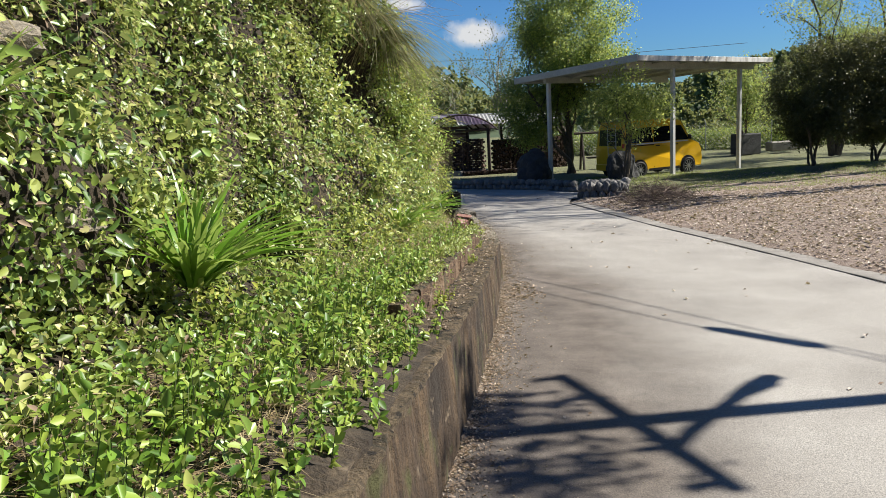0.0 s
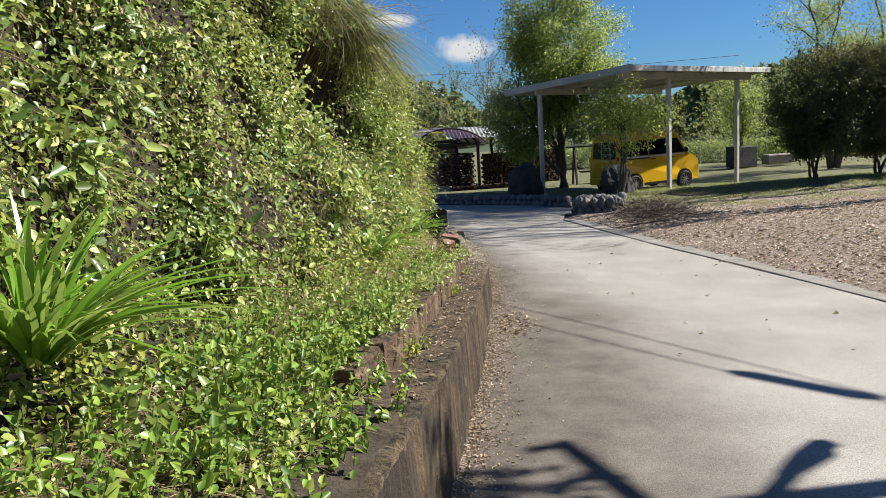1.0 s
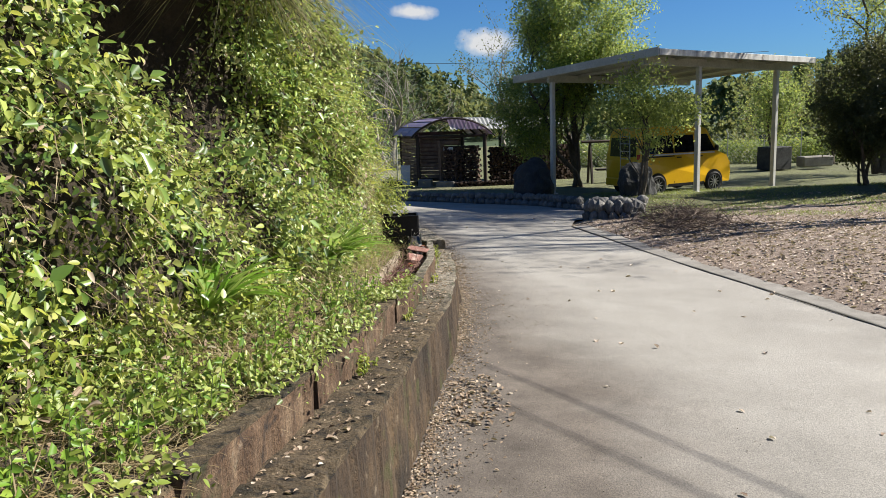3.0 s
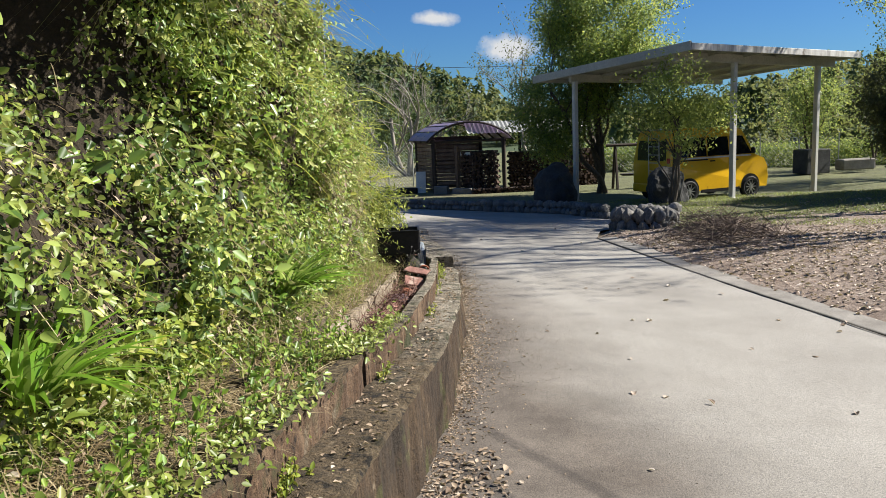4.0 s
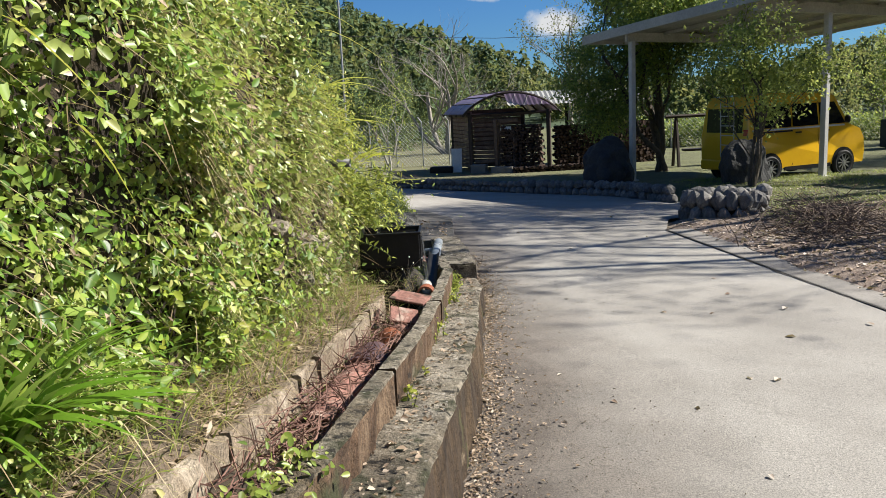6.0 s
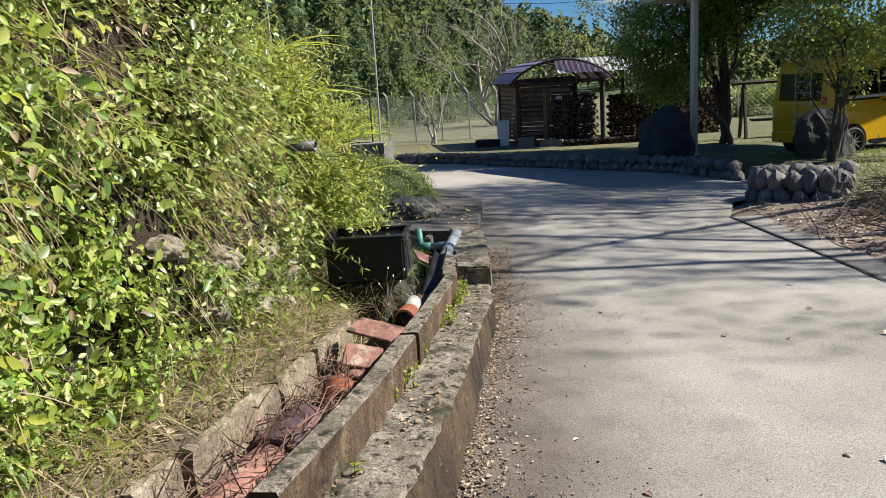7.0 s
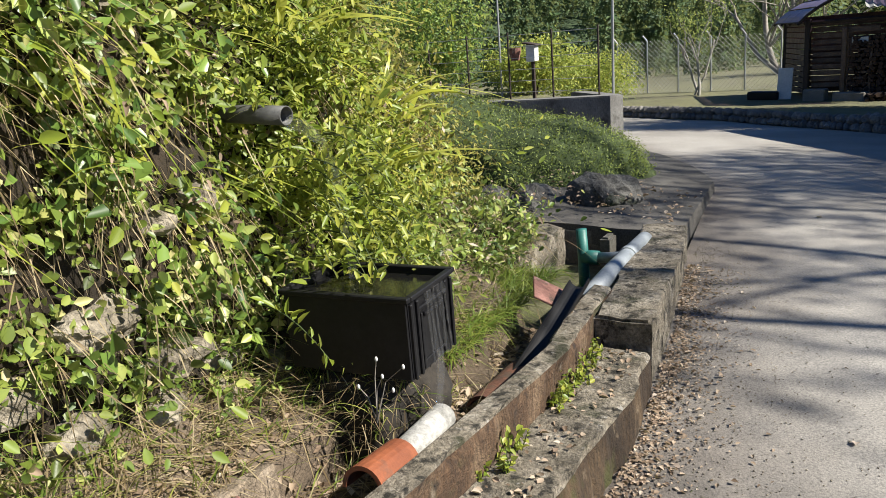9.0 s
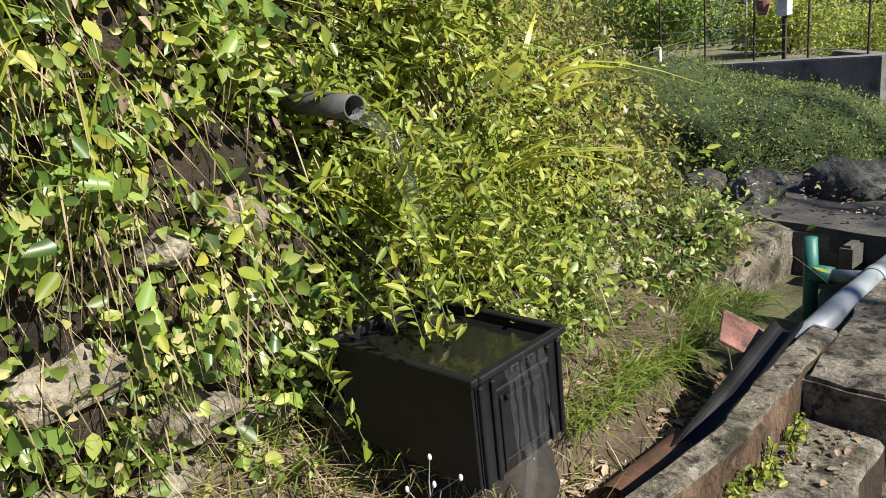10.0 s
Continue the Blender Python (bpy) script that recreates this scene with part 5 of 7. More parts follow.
M_SPOUT = surface("dark grey pipe", [(.3, (.05, .05, .048)), (.7, (.10, .10, .095))], 6, .55, 50, .25, .2, 50)
hollow_pipe("spout_pipe", [(-.6, 12.84, .69), (-.35, 12.835, .675), (-.15, 12.83, .665)], .031, .004, M_SPOUT, "dark plastic spout pipe sticking out of the bank")
st = bmesh.new()
tube([(-.15, 12.83, .645), (-.10, 12.845, .63), (-.05, 12.86, .58), (-.015, 12.865, .48), (.005, 12.865, .36), (.015, 12.86, .24), (.02, 12.86, .14)], [.020, .021, .019, .016, .014, .012, .016], 12, st)
tagged(part("water_jet", st, M_RUNNING, shade=True), "thin arc of clear water falling into the crate", "water")
hollow_pipe("pipe", [(.355, 12.79, -.255), (.39, 12.47, -.235)], .043, .005, M_WHITEPIPE, "short pale lime-crusted pipe in the gutter")
hollow_pipe("pipe", [(.235, 14.35, -.43), (.21, 14.9, -.425), (.15, 15.76, -.47)], .05, .005, M_GREYPVC, "grey plastic drain pipe running into the pit")
hollow_pipe("pipe_collar", [(.1856, 15.25, -.4433), (.18, 15.33, -.4475)], .056, .006, M_GREYPVC, "grey collar on the drain pipe")
tee = thing("pipe_tee", pose(-.14, 15.4, -.53), "green plastic upright branch pipe in the pit", "pipe")
up = bmesh.new()
tube([(0, 0, -.35), (0, 0, .0), (-.01, 0, .2)], [.035, .035, .034], 16, up)
part("upright", up, M_GREENPVC, tee, shade=True)
cap = bmesh.new()
tube([(0, 0, .02), (.1, .0, .02)], .045, 16, cap)
part("socket", cap, M_GREENPVC, tee, shade=True)
arm = bmesh.new()
tube([(.1, 0, .02), (.32, -.02, .05)], .034, 16, arm)
part("branch", arm, M_GREYPVC, tee, "grey branch pipe", True)


def half_pipe(name, a, b, r, t, mat, label, arc=(0, 180), category="tile", roll=0.0):
    """A trough or barrel tile between two points."""
    a, b = Vector(a), Vector(b)
    d = (b - a).normalized()
    s = d.cross(Vector((0, 0, 1))).normalized()
    u = s.cross(d)
    bm = bmesh.new()
    rows = []
    for q in (a, (a + b) / 2, b):
        row = []
        for rr in (r, r - t):
            for k in range(13):
                ang = radians(arc[0] + (arc[1] - arc[0]) * k / 12 + roll)
                row.append(bm.verts.new(q + (s * math.cos(ang) + u * math.sin(ang)) * rr))
        rows.append(row)
    for x, y in zip(rows, rows[1:]):
        for k in range(12):
            bm.faces.new((x[k], x[k + 1], y[k + 1], y[k]))
            bm.faces.new((x[13 + k], y[13 + k], y[14 + k], x[14 + k]))
        for k in (0, 12):
            bm.faces.new((x[k], y[k], y[13 + k], x[13 + k]))
    for x in (rows[0], rows[-1]):
        for k in range(12):
            bm.faces.new((x[k], x[13 + k], x[14 + k], x[k + 1]))
    return tagged(part(name, bm, mat), label, category)


def gutter(y, dx=-.48, dz=0.0):
    return (wall_x(y) + dx, y, rim_z(y) - .20 + dz)


half_pipe("clay_tile", (.392, 12.50, -.235), (.405, 12.31, -.21), .060, .012, M_ORANGE, "wet orange half-round clay tile in the gutter", (-5, 185))
half_pipe("clay_tile", gutter(11.95, -.46, .03), gutter(11.62, -.45, .035), .075, .012, M_TERRACOTTA, "broken red clay tile lying in the gutter", (15, 150))
tagged(part("tile_slab", box((.23, .15, .014), (.36, 11.94, -.128), .003, (6, 9, -14)), M_TERRACOTTA), "flat pink clay tile propped on broken tiles", "tile")
tagged(part("tile_slab", box((.17, .13, .013), (.34, 11.77, -.195), .003, (28, 14, 12)), M_TERRACOTTA), "chipped red clay tile under the propped one", "tile")
half_pipe("clay_tile", gutter(11.62, -.50, .04), gutter(11.42, -.44, .035), .07, .012, M_ORANGE, "broken orange clay tile lying in the gutter", (10, 170))
half_pipe("clay_tile", gutter(11.0, -.53, -.015), gutter(10.15, -.53, -.025), .098, .012, M_TERRACOTTA, "long red clay tile sunk in gutter soil", (15, 165))
half_pipe("clay_tile", gutter(11.26, -.53, .0), gutter(10.93, -.53, -.005), .108, .014, M_PLUM, "plum-coloured glazed clay tile capping the red one", (20, 160))
half_pipe("clay_tile", gutter(13.62, -.47, .0), gutter(13.2, -.46, .0), .07, .012, M_MUDTILE, "mud-covered rusty clay tile beside the crate", (20, 165))
tagged(part("tile_slab", box((.19, .2, .013), (.17, 14.12, -.315), .003, (12, 30, 30)), M_TERRACOTTA), "pale red clay tile leaning at the gutter end", "tile")
half_pipe("black_gutter", (.27, 14.22, -.26), (.30, 13.45, -.42), .05, .005, M_BLACK, "length of black plastic half-round gutter", (170, 350), "gutter")


# ---- low retaining wall, lamp box, pole beyond the mound ----
block("wall_far_left", [(-5.6, 22.0), (-2.1, 22.05), (-1.97, 22.25), (-3.0, 23.5), (-3.2, 23.35), (-2.3, 22.35), (-5.6, 22.3)], -1.3, lambda x, y: -.03 + .01 * (x + 2), M_GREYWALL, "low grey concrete retaining wall at the bend")


def bird_box(x, y, z):
    ob = thing("bird_box", pose(x, y, z), "small white box with a brown pitched lid on a post", "box")
    part("box", box((.16, .16, .26), (0, 0, .13), .01), M_WHITE, ob)
    part("lid", box((.24, .24, .03), (0, 0, .275), .008, (0, 12, 0)), M_DARKWOOD, ob, "sloping dark lid")
    part("post", box((.05, .05, .75), (0, .02, -.37), .005), M_DARKWOOD, ob)


bird_box(-3.55, 22.6, .52)
tagged(part("hanging_pot", tube([(-3.9, 22.7, .55), (-3.9, 22.7, .75)], [.07, .11], 14), M_TERRACOTTA), "small brown clay pot on the fence", "pot")
tagged(part("fence_post", tube([(-2.55, 23.6, -.3), (-2.5, 23.6, 4.2)], .022, 10), M_WIRE), "thin pale metal pole beside the bend", "pole")
tagged(part("fence_post", tube([(-4.8, 24.0, -.3), (-4.8, 24.0, 3.4)], .02, 10), M_WIRE), "thin pale metal pole beside the bend", "pole")
tagged(part("marker_post", box((.1, .05, .6), (-3.9, 20.0, .05), .01), M_STEEL), "short weathered pale marker post", "post")
mesh_fence = thing("wire_fence", pose(0, 0, 0), "rusty wire mesh fence above the retaining wall", "fence")
for x in np.arange(-5.4, -2.4, .75):
    part("post", tube([(x, 22.45, -.2), (x, 22.45, 1.0)], .015, 8), M_DARKWOOD, mesh_fence)
for z in np.arange(.05, 1.0, .18):
    part("wire", tube([(-5.4, 22.45, z), (-2.4, 22.45, z)], .004, 5), M_WIRE, mesh_fence)


# ---- stone edging, planter, boulders ----
def cobble_mesh(seed):
    bm = rock_bm((.5, .5, .5), seed, .45, 2)
    me = bpy.data.meshes.new("stone")
    lo, hi = min(v.co.z for v in bm.verts), max(v.co.z for v in bm.verts)
    for v in bm.verts:
        v.co.z -= (lo + hi) / 2
    bm.to_mesh(me)
    bm.free()
    me.materials.append(M_COBBLE)
    return me


COBBLES = [cobble_mesh(s) for s in (31, 32, 33, 34, 35)]


def cobble(parent, at, size, turn):
    ob = new("stone", random.choice(COBBLES))
    ob.parent = parent
    ob.matrix_basis = pose(*at, random.uniform(-15, 15), random.uniform(-15, 15), turn) @ Matrix.Diagonal((*size, 1))


random.seed(12)
edging = thing("stone_edging", pose(0, 0, 0), "low edging wall of rounded dark river stones", "wall", kind="structure")
EDGE = spaced([(4.05, 22.3), (3.3, 24.25), (2.2, 25.25), (1.1, 26.15), (-1.4, 28.5), (-5, 30.9), (-9, 32.6)], 400)
step, row = 0.0, 0
d = np.concatenate([[0], np.cumsum(np.linalg.norm(np.diff(EDGE, axis=0), axis=1))])
for course in range(2):
    s = .1 * course
    while s < d[-1]:
        x, y = np.interp(s, d, EDGE[:, 0]), np.interp(s, d, EDGE[:, 1])
        w = random.uniform(.14, .24)
        big = 1.25 if s < 5 else 1
        cobble(edging, (x + random.gauss(0, .015), y + random.gauss(0, .015) + .05 * course, road_z(x, y) + .07 + .135 * course * big), (w * big, .22, .17 * big), random.uniform(0, 360) if course else -40)
        s += w * .84 * big
planter = thing("stone_planter", pose(0, 0, 0), "horseshoe heap of rounded river stones at the road's edge", "planter")
for course in range(2):
    for k in range(17):
        a = 2 * math.pi * (k + .5 * course) / 17
        r = .56 - .05 * course
        x, y = 4.12 + r * math.cos(a) * 1.0, 18.95 + r * math.sin(a) * 1.15
        w = random.uniform(.19, .25)
        cobble(planter, (x, y, road_z(x, y) + .07 + .225 * course), (w, w * .9, random.uniform(.26, .31)), random.uniform(0, 360))
for _ in range(10):
    x, y = 4.12 + random.gauss(0, .25), 18.95 + random.gauss(0, .25)
    cobble(planter, (x, y, -.47 + random.uniform(-.05, .05)), (.25, .22, .2), random.uniform(0, 360))
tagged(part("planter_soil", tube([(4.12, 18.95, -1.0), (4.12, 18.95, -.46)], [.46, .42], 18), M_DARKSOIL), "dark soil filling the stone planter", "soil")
stone("boulder", (3.2, 25.25, garden_z(3.2, 25.25)), (.56, .42, .68), 41, M_DARKROCK, "large dark upright boulder behind the edging", 10, "boulder")
stone("boulder", (5.5, 22.75, garden_z(5.5, 22.75)), (.48, .36, .60), 42, M_DARKROCK, "dark standing boulder beside the drive", 30, "boulder")
stone("white_stone", (4.62, 21.6, road_z(4.6, 21.6)), (.16, .14, .17), 43, M_WHITE, "small pale stone beside the drive", 0, "stone")
block("drive_edge", [(4.3, 21.9), (5.6, 22.2), (5.5, 22.5), (4.2, 22.2)], -1.5, -.78, M_COBBLE, "low shaded stone step by the drive")


# ---- wood shed ----
def shed():
    ob = thing("wood_shed", pose(0, 0, 0), "open dark timber wood shed with curved tinted roof panels", "shed")
    FL, FR, back = Vector((-.34, 31.85, 0)), Vector((2.11, 31.15, 0)), Vector((-.75, 2.5, 0))
    g = -1.1
    for p in (FL, FR, FL + back, FR + back):
        part("post", box((.12, .12, 1.95), (p.x, p.y, g + .95), .01, (0, 0, -17)), M_DARKWOOD, ob)

    def arc(k, over=.12):
        """A place across the arch, k from 0 to 1."""
        p = FL.lerp(FR, k * (1 + 2 * over) - over)
        return Vector((p.x, p.y, .72 + .66 * (1 - (2 * k - 1) ** 2) ** .85))

    for j in range(4):
        off = back * (-.1 + 1.2 * j / 3)
        part("rib", tube([arc(k / 16) + off for k in range(17)], .035, 6), M_DARKWOOD, ob)
    for i in range(8):
        for j in range(3):
            bm = bmesh.new()
            a0, a1 = i / 8 + .006, (i + 1) / 8 - .006
            o0, o1 = back * (-.1 + 1.2 * j / 3 + .01), back * (-.1 + 1.2 * (j + 1) / 3 - .01)
            vs = []
            for s in range(4):
                p = arc(a0 + (a1 - a0) * s / 3)
                vs.append((bm.verts.new(p + o0 + Vector((0, 0, .035))), bm.verts.new(p + o1 + Vector((0, 0, .035))), bm.verts.new(p + o0 + Vector((0, 0, .043))), bm.verts.new(p + o1 + Vector((0, 0, .043)))))
            for x, y in zip(vs, vs[1:]):
                bm.faces.new((x[0], y[0], y[1], x[1]))
                bm.faces.new((x[2], x[3], y[3], y[2]))
            part("roof_panel", bm, M_BLUEGREY, ob)
    for i in range(9):
        p = arc(i / 8) + Vector((0, 0, .05))
        part("glazing_bar", tube([p + back * -.1, p + back * 1.1], .014, 4), M_DARKWOOD, ob)
    # flat wing of the roof to the right
    a, b = Vector((.75, 31.75, 1.40)), Vector((5.2, 33.2, 1.32))
    across = Vector((-.3, 1.9, -.02))
    bm = bmesh.new()
    rows = []
    for i in range(61):
        z = .018 * math.cos(i * math.pi)
        p = a.lerp(b, i / 60) + Vector((0, 0, z))
        rows.append([bm.verts.new(p - across * .45 - Vector((0, 0, .42))), bm.verts.new(p), bm.verts.new(p + across)])
    for x, y in zip(rows, rows[1:]):
        bm.faces.new((x[0], y[0], y[1], x[1]))
        bm.faces.new((x[1], y[1], y[2], x[2]))
    part("roof_wing", bm, M_PALEROOF, ob, "pale corrugated side roof")
    for k in (.45, .95):
        p = a.lerp(b, k)
        part("post", box((.1, .1, 2.3), (p.x, p.y, g + 1.15), .01), M_DARKWOOD, ob)
    part("beam", tube([FL + Vector((-.1, .03, .74)), FR + Vector((.1, -.03, .74))], .05, 4), M_DARKWOOD, ob)
    part("beam", tube([FL + Vector((0, 0, .72)), FL + back + Vector((0, 0, .72))], .05, 4), M_DARKWOOD, ob)
    # slatted walls: left part of the front, and the left side
    for j in range(11):
        z = g + .35 + j * .145
        p, q = FL.lerp(FR, .04), FL.lerp(FR, .40)
        d = (q - p)
        part("plank", box((d.length, .03, .105), ((p + q).x / 2, (p + q).y / 2 + .35, z), .004, (0, random.uniform(-1, 1), math.degrees(math.atan2(d.y, d.x)))), M_PLANK, ob)
    # a pale framed rack with gaps, before the slats
    p, q = FL.lerp(FR, .36), FL.lerp(FR, .56)
    turn = math.degrees(math.atan2((q - p).y, (q - p).x))
    for e in (p, q):
        part("rack_post", box((.06, .06, 1.35), (e.x, e.y + .12, g + .68), .006, (0, 0, turn)), M_PLANK, ob)
    part("rack_head", box(((q - p).length + .3, .05, .12), ((p + q).x / 2, (p + q).y / 2 + .1, g + 1.62), .006, (0, 0, turn)), M_PLANK, ob, "pale header board")
    part("rack_head", box(((q - p).length * .7, .05, .12), ((p + q).x / 2, (p + q).y / 2 + .1, g + 1.38), .006, (0, 0, turn)), M_WHITE, ob, "white notice board")
    for j in range(9):
        part("rack_slat", box(((q - p).length, .035, .05), ((p + q).x / 2, (p + q).y / 2 + .12, g + .25 + j * .13), .004, (0, random.uniform(-2, 2), turn)), M_PLANK, ob)
    part("front_post", box((.1, .1, 1.7), (FL.lerp(FR, .33).x, FL.lerp(FR, .33).y, g + .83), .01, (0, 0, turn)), M_PLANK, ob)
    for j in range(13):
        z = g + .2 + j * .135
        p, q = FL + back * .1, FL + back
        d = (q - p)
        part("plank", box((d.length, .03, .11), ((p + q).x / 2, (p + q).y / 2, z), .004, (0, 0, math.degrees(math.atan2(d.y, d.x)))), M_PLANK, ob)
    for j in range(14):
        z = g + .1 + j * .14
        p, q = FL + back * .98, FR + back * .98
        d = (q - p)
        part("plank", box((d.length, .03, .13), ((p + q).x / 2, (p + q).y / 2, z), .004, (0, 0, math.degrees(math.atan2(d.y, d.x)))), M_PLANK, ob)
    return FL, FR, back, g


FL, FR, BACK, SHED_G = shed()
LOGS = []
for seed in range(6):
    random.seed(50 + seed)
    bm = bmesh.new()
    n = random.choice((4, 5, 6))
    prof = [(.06 * random.uniform(.6, 1.1) * math.cos(2 * math.pi * k / n + .3), .06 * random.uniform(.6, 1.1) * math.sin(2 * math.pi * k / n + .3)) for k in range(n)]
    a = [bm.verts.new((x, -.2, z)) for x, z in prof]
    b = [bm.verts.new((x, .2, z)) for x, z in prof]
    bm.faces.new(a)
    bm.faces.new(list(reversed(b)))
    for k in range(n):
        bm.faces.new((a[k], b[k], b[(k + 1) % n], a[(k + 1) % n]))
    bmesh.ops.recalc_face_normals(bm, faces=bm.faces)
    me = bpy.data.meshes.new("log")
    bm.to_mesh(me)
    bm.free()
    me.materials.append(M_LOG)
    LOGS.append(me)


def log_stack(name, p, q, z0, high, label):
    ob = thing(name, pose(0, 0, 0), label, "firewood")
    p, q = Vector(p), Vector(q)
    d = q - p
    n = int(d.length / .105)
    for j in range(int(high / .098)):
        for i in range(n):
            c = p + d * ((i + .5 * (j % 2) + random.uniform(-.2, .2)) / n)
            o = new("log", random.choice(LOGS))
            o.parent = ob
            o.matrix_basis = pose(c.x, c.y + random.gauss(0, .025), z0 + .05 + j * .098, random.gauss(0, 4), random.uniform(0, 360), math.degrees(math.atan2(d.y, d.x)) + random.gauss(0, 5))


random.seed(70)
v = FL.lerp(FR, .46) + BACK * .12
w = FL.lerp(FR, .97) + BACK * .12
log_stack("firewood_stack", (v.x, v.y, 0), (w.x, w.y, 0), SHED_G, 1.55, "tall stack of split brown firewood in the shed")
log_stack("firewood_stack", (2.35, 31.9, 0), (5.6, 33.0, 0), SHED_G, 1.45, "stack of split firewood beside the shed")
log_stack("firewood_stack", (1.0, 31.0, 0), (3.9, 31.4, 0), SHED_G, .22, "low row of pale split logs before the shed")
tagged(part("white_board", box((.36, .03, .78), (-.86, 32.25, SHED_G + .40), .01, (-8, 0, -12)), M_WHITE), "white board leaning on the shed side", "board")
tagged(part("concrete_block", box((.5, .3, .3), (-.1, 31.6, SHED_G + .14), .02, (0, 0, -15)), M_KERB), "pale concrete block before the shed", "block")
tagged(part("concrete_block", box((.7, .25, .22), (.65, 31.3, SHED_G + .1), .02, (0, 0, -15)), M_KERB), "pale concrete block before the shed", "block")
tagged(part("dark_trough", box((.8, .35, .22), (-1.35, 32.4, SHED_G + .11), .03, (0, 0, -15)), M_BLACK), "dark low trough beside the shed", "trough")


# ---- fences ----
def wire_panel_fence(name, a, b, z, high, gap, label, step=.12):
    ob = thing(name, pose(0, 0, 0), label, "fence")
    a, b = Vector((*a, 0)), Vector((*b, 0))
    n = max(1, int((b - a).length / gap))
    for i in range(n + 1):
        p = a.lerp(b, i / n)
        part("post", tube([(p.x, p.y, z - .1), (p.x, p.y, z + high), (p.x - .12, p.y - .1, z + high + .18)], .025, 6), M_WIRE, ob)
    bm = bmesh.new()
    L = (b - a).length
    m = int(L / step)
    for i in range(-int(high / step), m):
        for s in (0, 1):
            lo, hi = max(i * step, 0), min(i * step + high, L)
            if hi <= lo:
                continue
            z0, z1 = lo - i * step, hi - i * step
            if s:
                z0, z1 = high - z0, high - z1
            tube([a.lerp(b, lo / L) + Vector((0, 0, z + z0)), a.lerp(b, hi / L) + Vector((0, 0, z + z1))], .0045, 3, bm, False)
    part("mesh", bm, M_WIRE, ob, "diamond wire mesh")


wire_panel_fence("chain_link_fence", (-6.5, 36.5), (-1.4, 36.0), -1.15, 1.7, .95, "grey chain-link fence with angled posts", .14)
wire_panel_fence("chain_link_fence", (6.0, 40.0), (16.5, 37.5), -1.2, 1.5, 1.5, "grey wire fence beyond the lawn", .2)
tagged(part("rubbish_box", box((1.0, .8, .9), (13.6, 33.5, -.58), .03, (0, 0, 15)), M_DARKROCK), "dark open shelter box on the lawn", "box")
tagged(part("stone_bench", box((1.3, .5, .4), (15.2, 33.5, -.75), .04, (0, 0, 10)), M_KERB), "low grey bench block on the lawn", "bench")
trestle = thing("trestle", pose(6.5, 30.0, garden_z(6.5, 30.0)), "dark timber swing frame beside the tree", "frame")
for x in (-.8, .8):
    for s in (-1, 1):
        part("leg", tube([(x, s * .45, -.05), (x, 0, 1.45)], .05, 6), M_DARKWOOD, trestle)
part("crossbar", tube([(-1.1, 0, 1.47), (1.1, 0, 1.47)], .055, 6), M_DARKWOOD, trestle)
part("seat", box((1.2, .4, .06), (0, 0, .5), .01), M_DARKWOOD, trestle)


# ---- more trees ----
tree("small_tree", (5.52, 22.0, garden_z(5.52, 22.0)), [(.0, -.05, 1.8, .07), (-.1, -.1, 1.6, .04), (.15, -.15, 1.7, .035)], "small leafy tree with a gnarled grey stem", M_WILLOW, 4600, (.05, .10), .14, 2, .7, .3, 3,
     crown=[((-.1, -.5, 2.3), (1.15, .7, .6), 1), ((.6, -.4, 2.1), (.8, .6, .5), .7), ((-.2, -.5, 2.9), (.8, .6, .45), .5)], seed=11)
tree("feathery_tree", (15.5, 29.5, -.85), [(-.25, -.1, 4.2, .16), (.2, .1, 4.4, .14), (-.05, .2, 4.2, .12)], "tall airy tree with thin arching light green sprays", M_WILLOW, 17000, (.05, .10), .27, 3, .5, .35, 3, seed=12)
tree("feathery_tree", (20, 31, -.85), [(-.2, -.1, 4.2, .16), (.2, .1, 4.2, .14)], "tall airy tree with thin arching light green sprays", M_WILLOW, 11000, (.06, .11), .25, 3, .5, .35, 3, seed=13)
tree("young_tree", (13.7, 33.8, -1.0), [(-.15, 0, 2.2, .06), (.15, .1, 2.2, .05), (0, -.1, 2.3, .05)], "young pale-green tree on the lawn", M_TREELEAF, 5000, (.07, .12), .3, 2, .5, .3, 4, seed=14,
     crown=[((0, 0, 2.4), (1.5, 1.4, 1.2), .7)])
tree("young_tree", (17.2, 36, -1.0), [(-.15, 0, 2.4, .06), (.15, .1, 2.4, .05)], "young pale-green tree on the lawn", M_TREELEAF, 5000, (.07, .12), .3, 2, .5, .3, 4, seed=15,
     crown=[((0, 0, 2.6), (1.6, 1.4, 1.4), .7)])
tree("bare_tree", (-2.2, 44, -1.2), [(-.35, 0, 3.3, .15), (.35, .1, 3.0, .13), (-.8, .1, 3.2, .11), (.7, -.1, 3.0, .1), (.05, 0, 3.4, .12)], "bare spreading cherry tree with pale grey branches", None, 0, depth=4, spread=.5, up=.12, bark=M_STEM, seed=16)
tree("thin_leaved_tree", (4.2, 46, -1.2), [(-.15, 0, 3.8, .13), (.2, .1, 3.6, .1)], "thinly leaved autumn tree", M_WOODS, 2200, (.08, .15), .25, 3, .5, .3, 4, bark=M_STEM, seed=17)
tree("pale_bark_tree", (-3.5, 34.6, -1.1), [(-.3, 0, 1.7, .05), (.12, 0, 1.9, .045), (.45, .1, 1.8, .04)], "small white-barked tree with three stems", M_WILLOW, 900, (.05, .09), .2, 2, .45, .4, 2, bark=M_PALEBARK, seed=18)
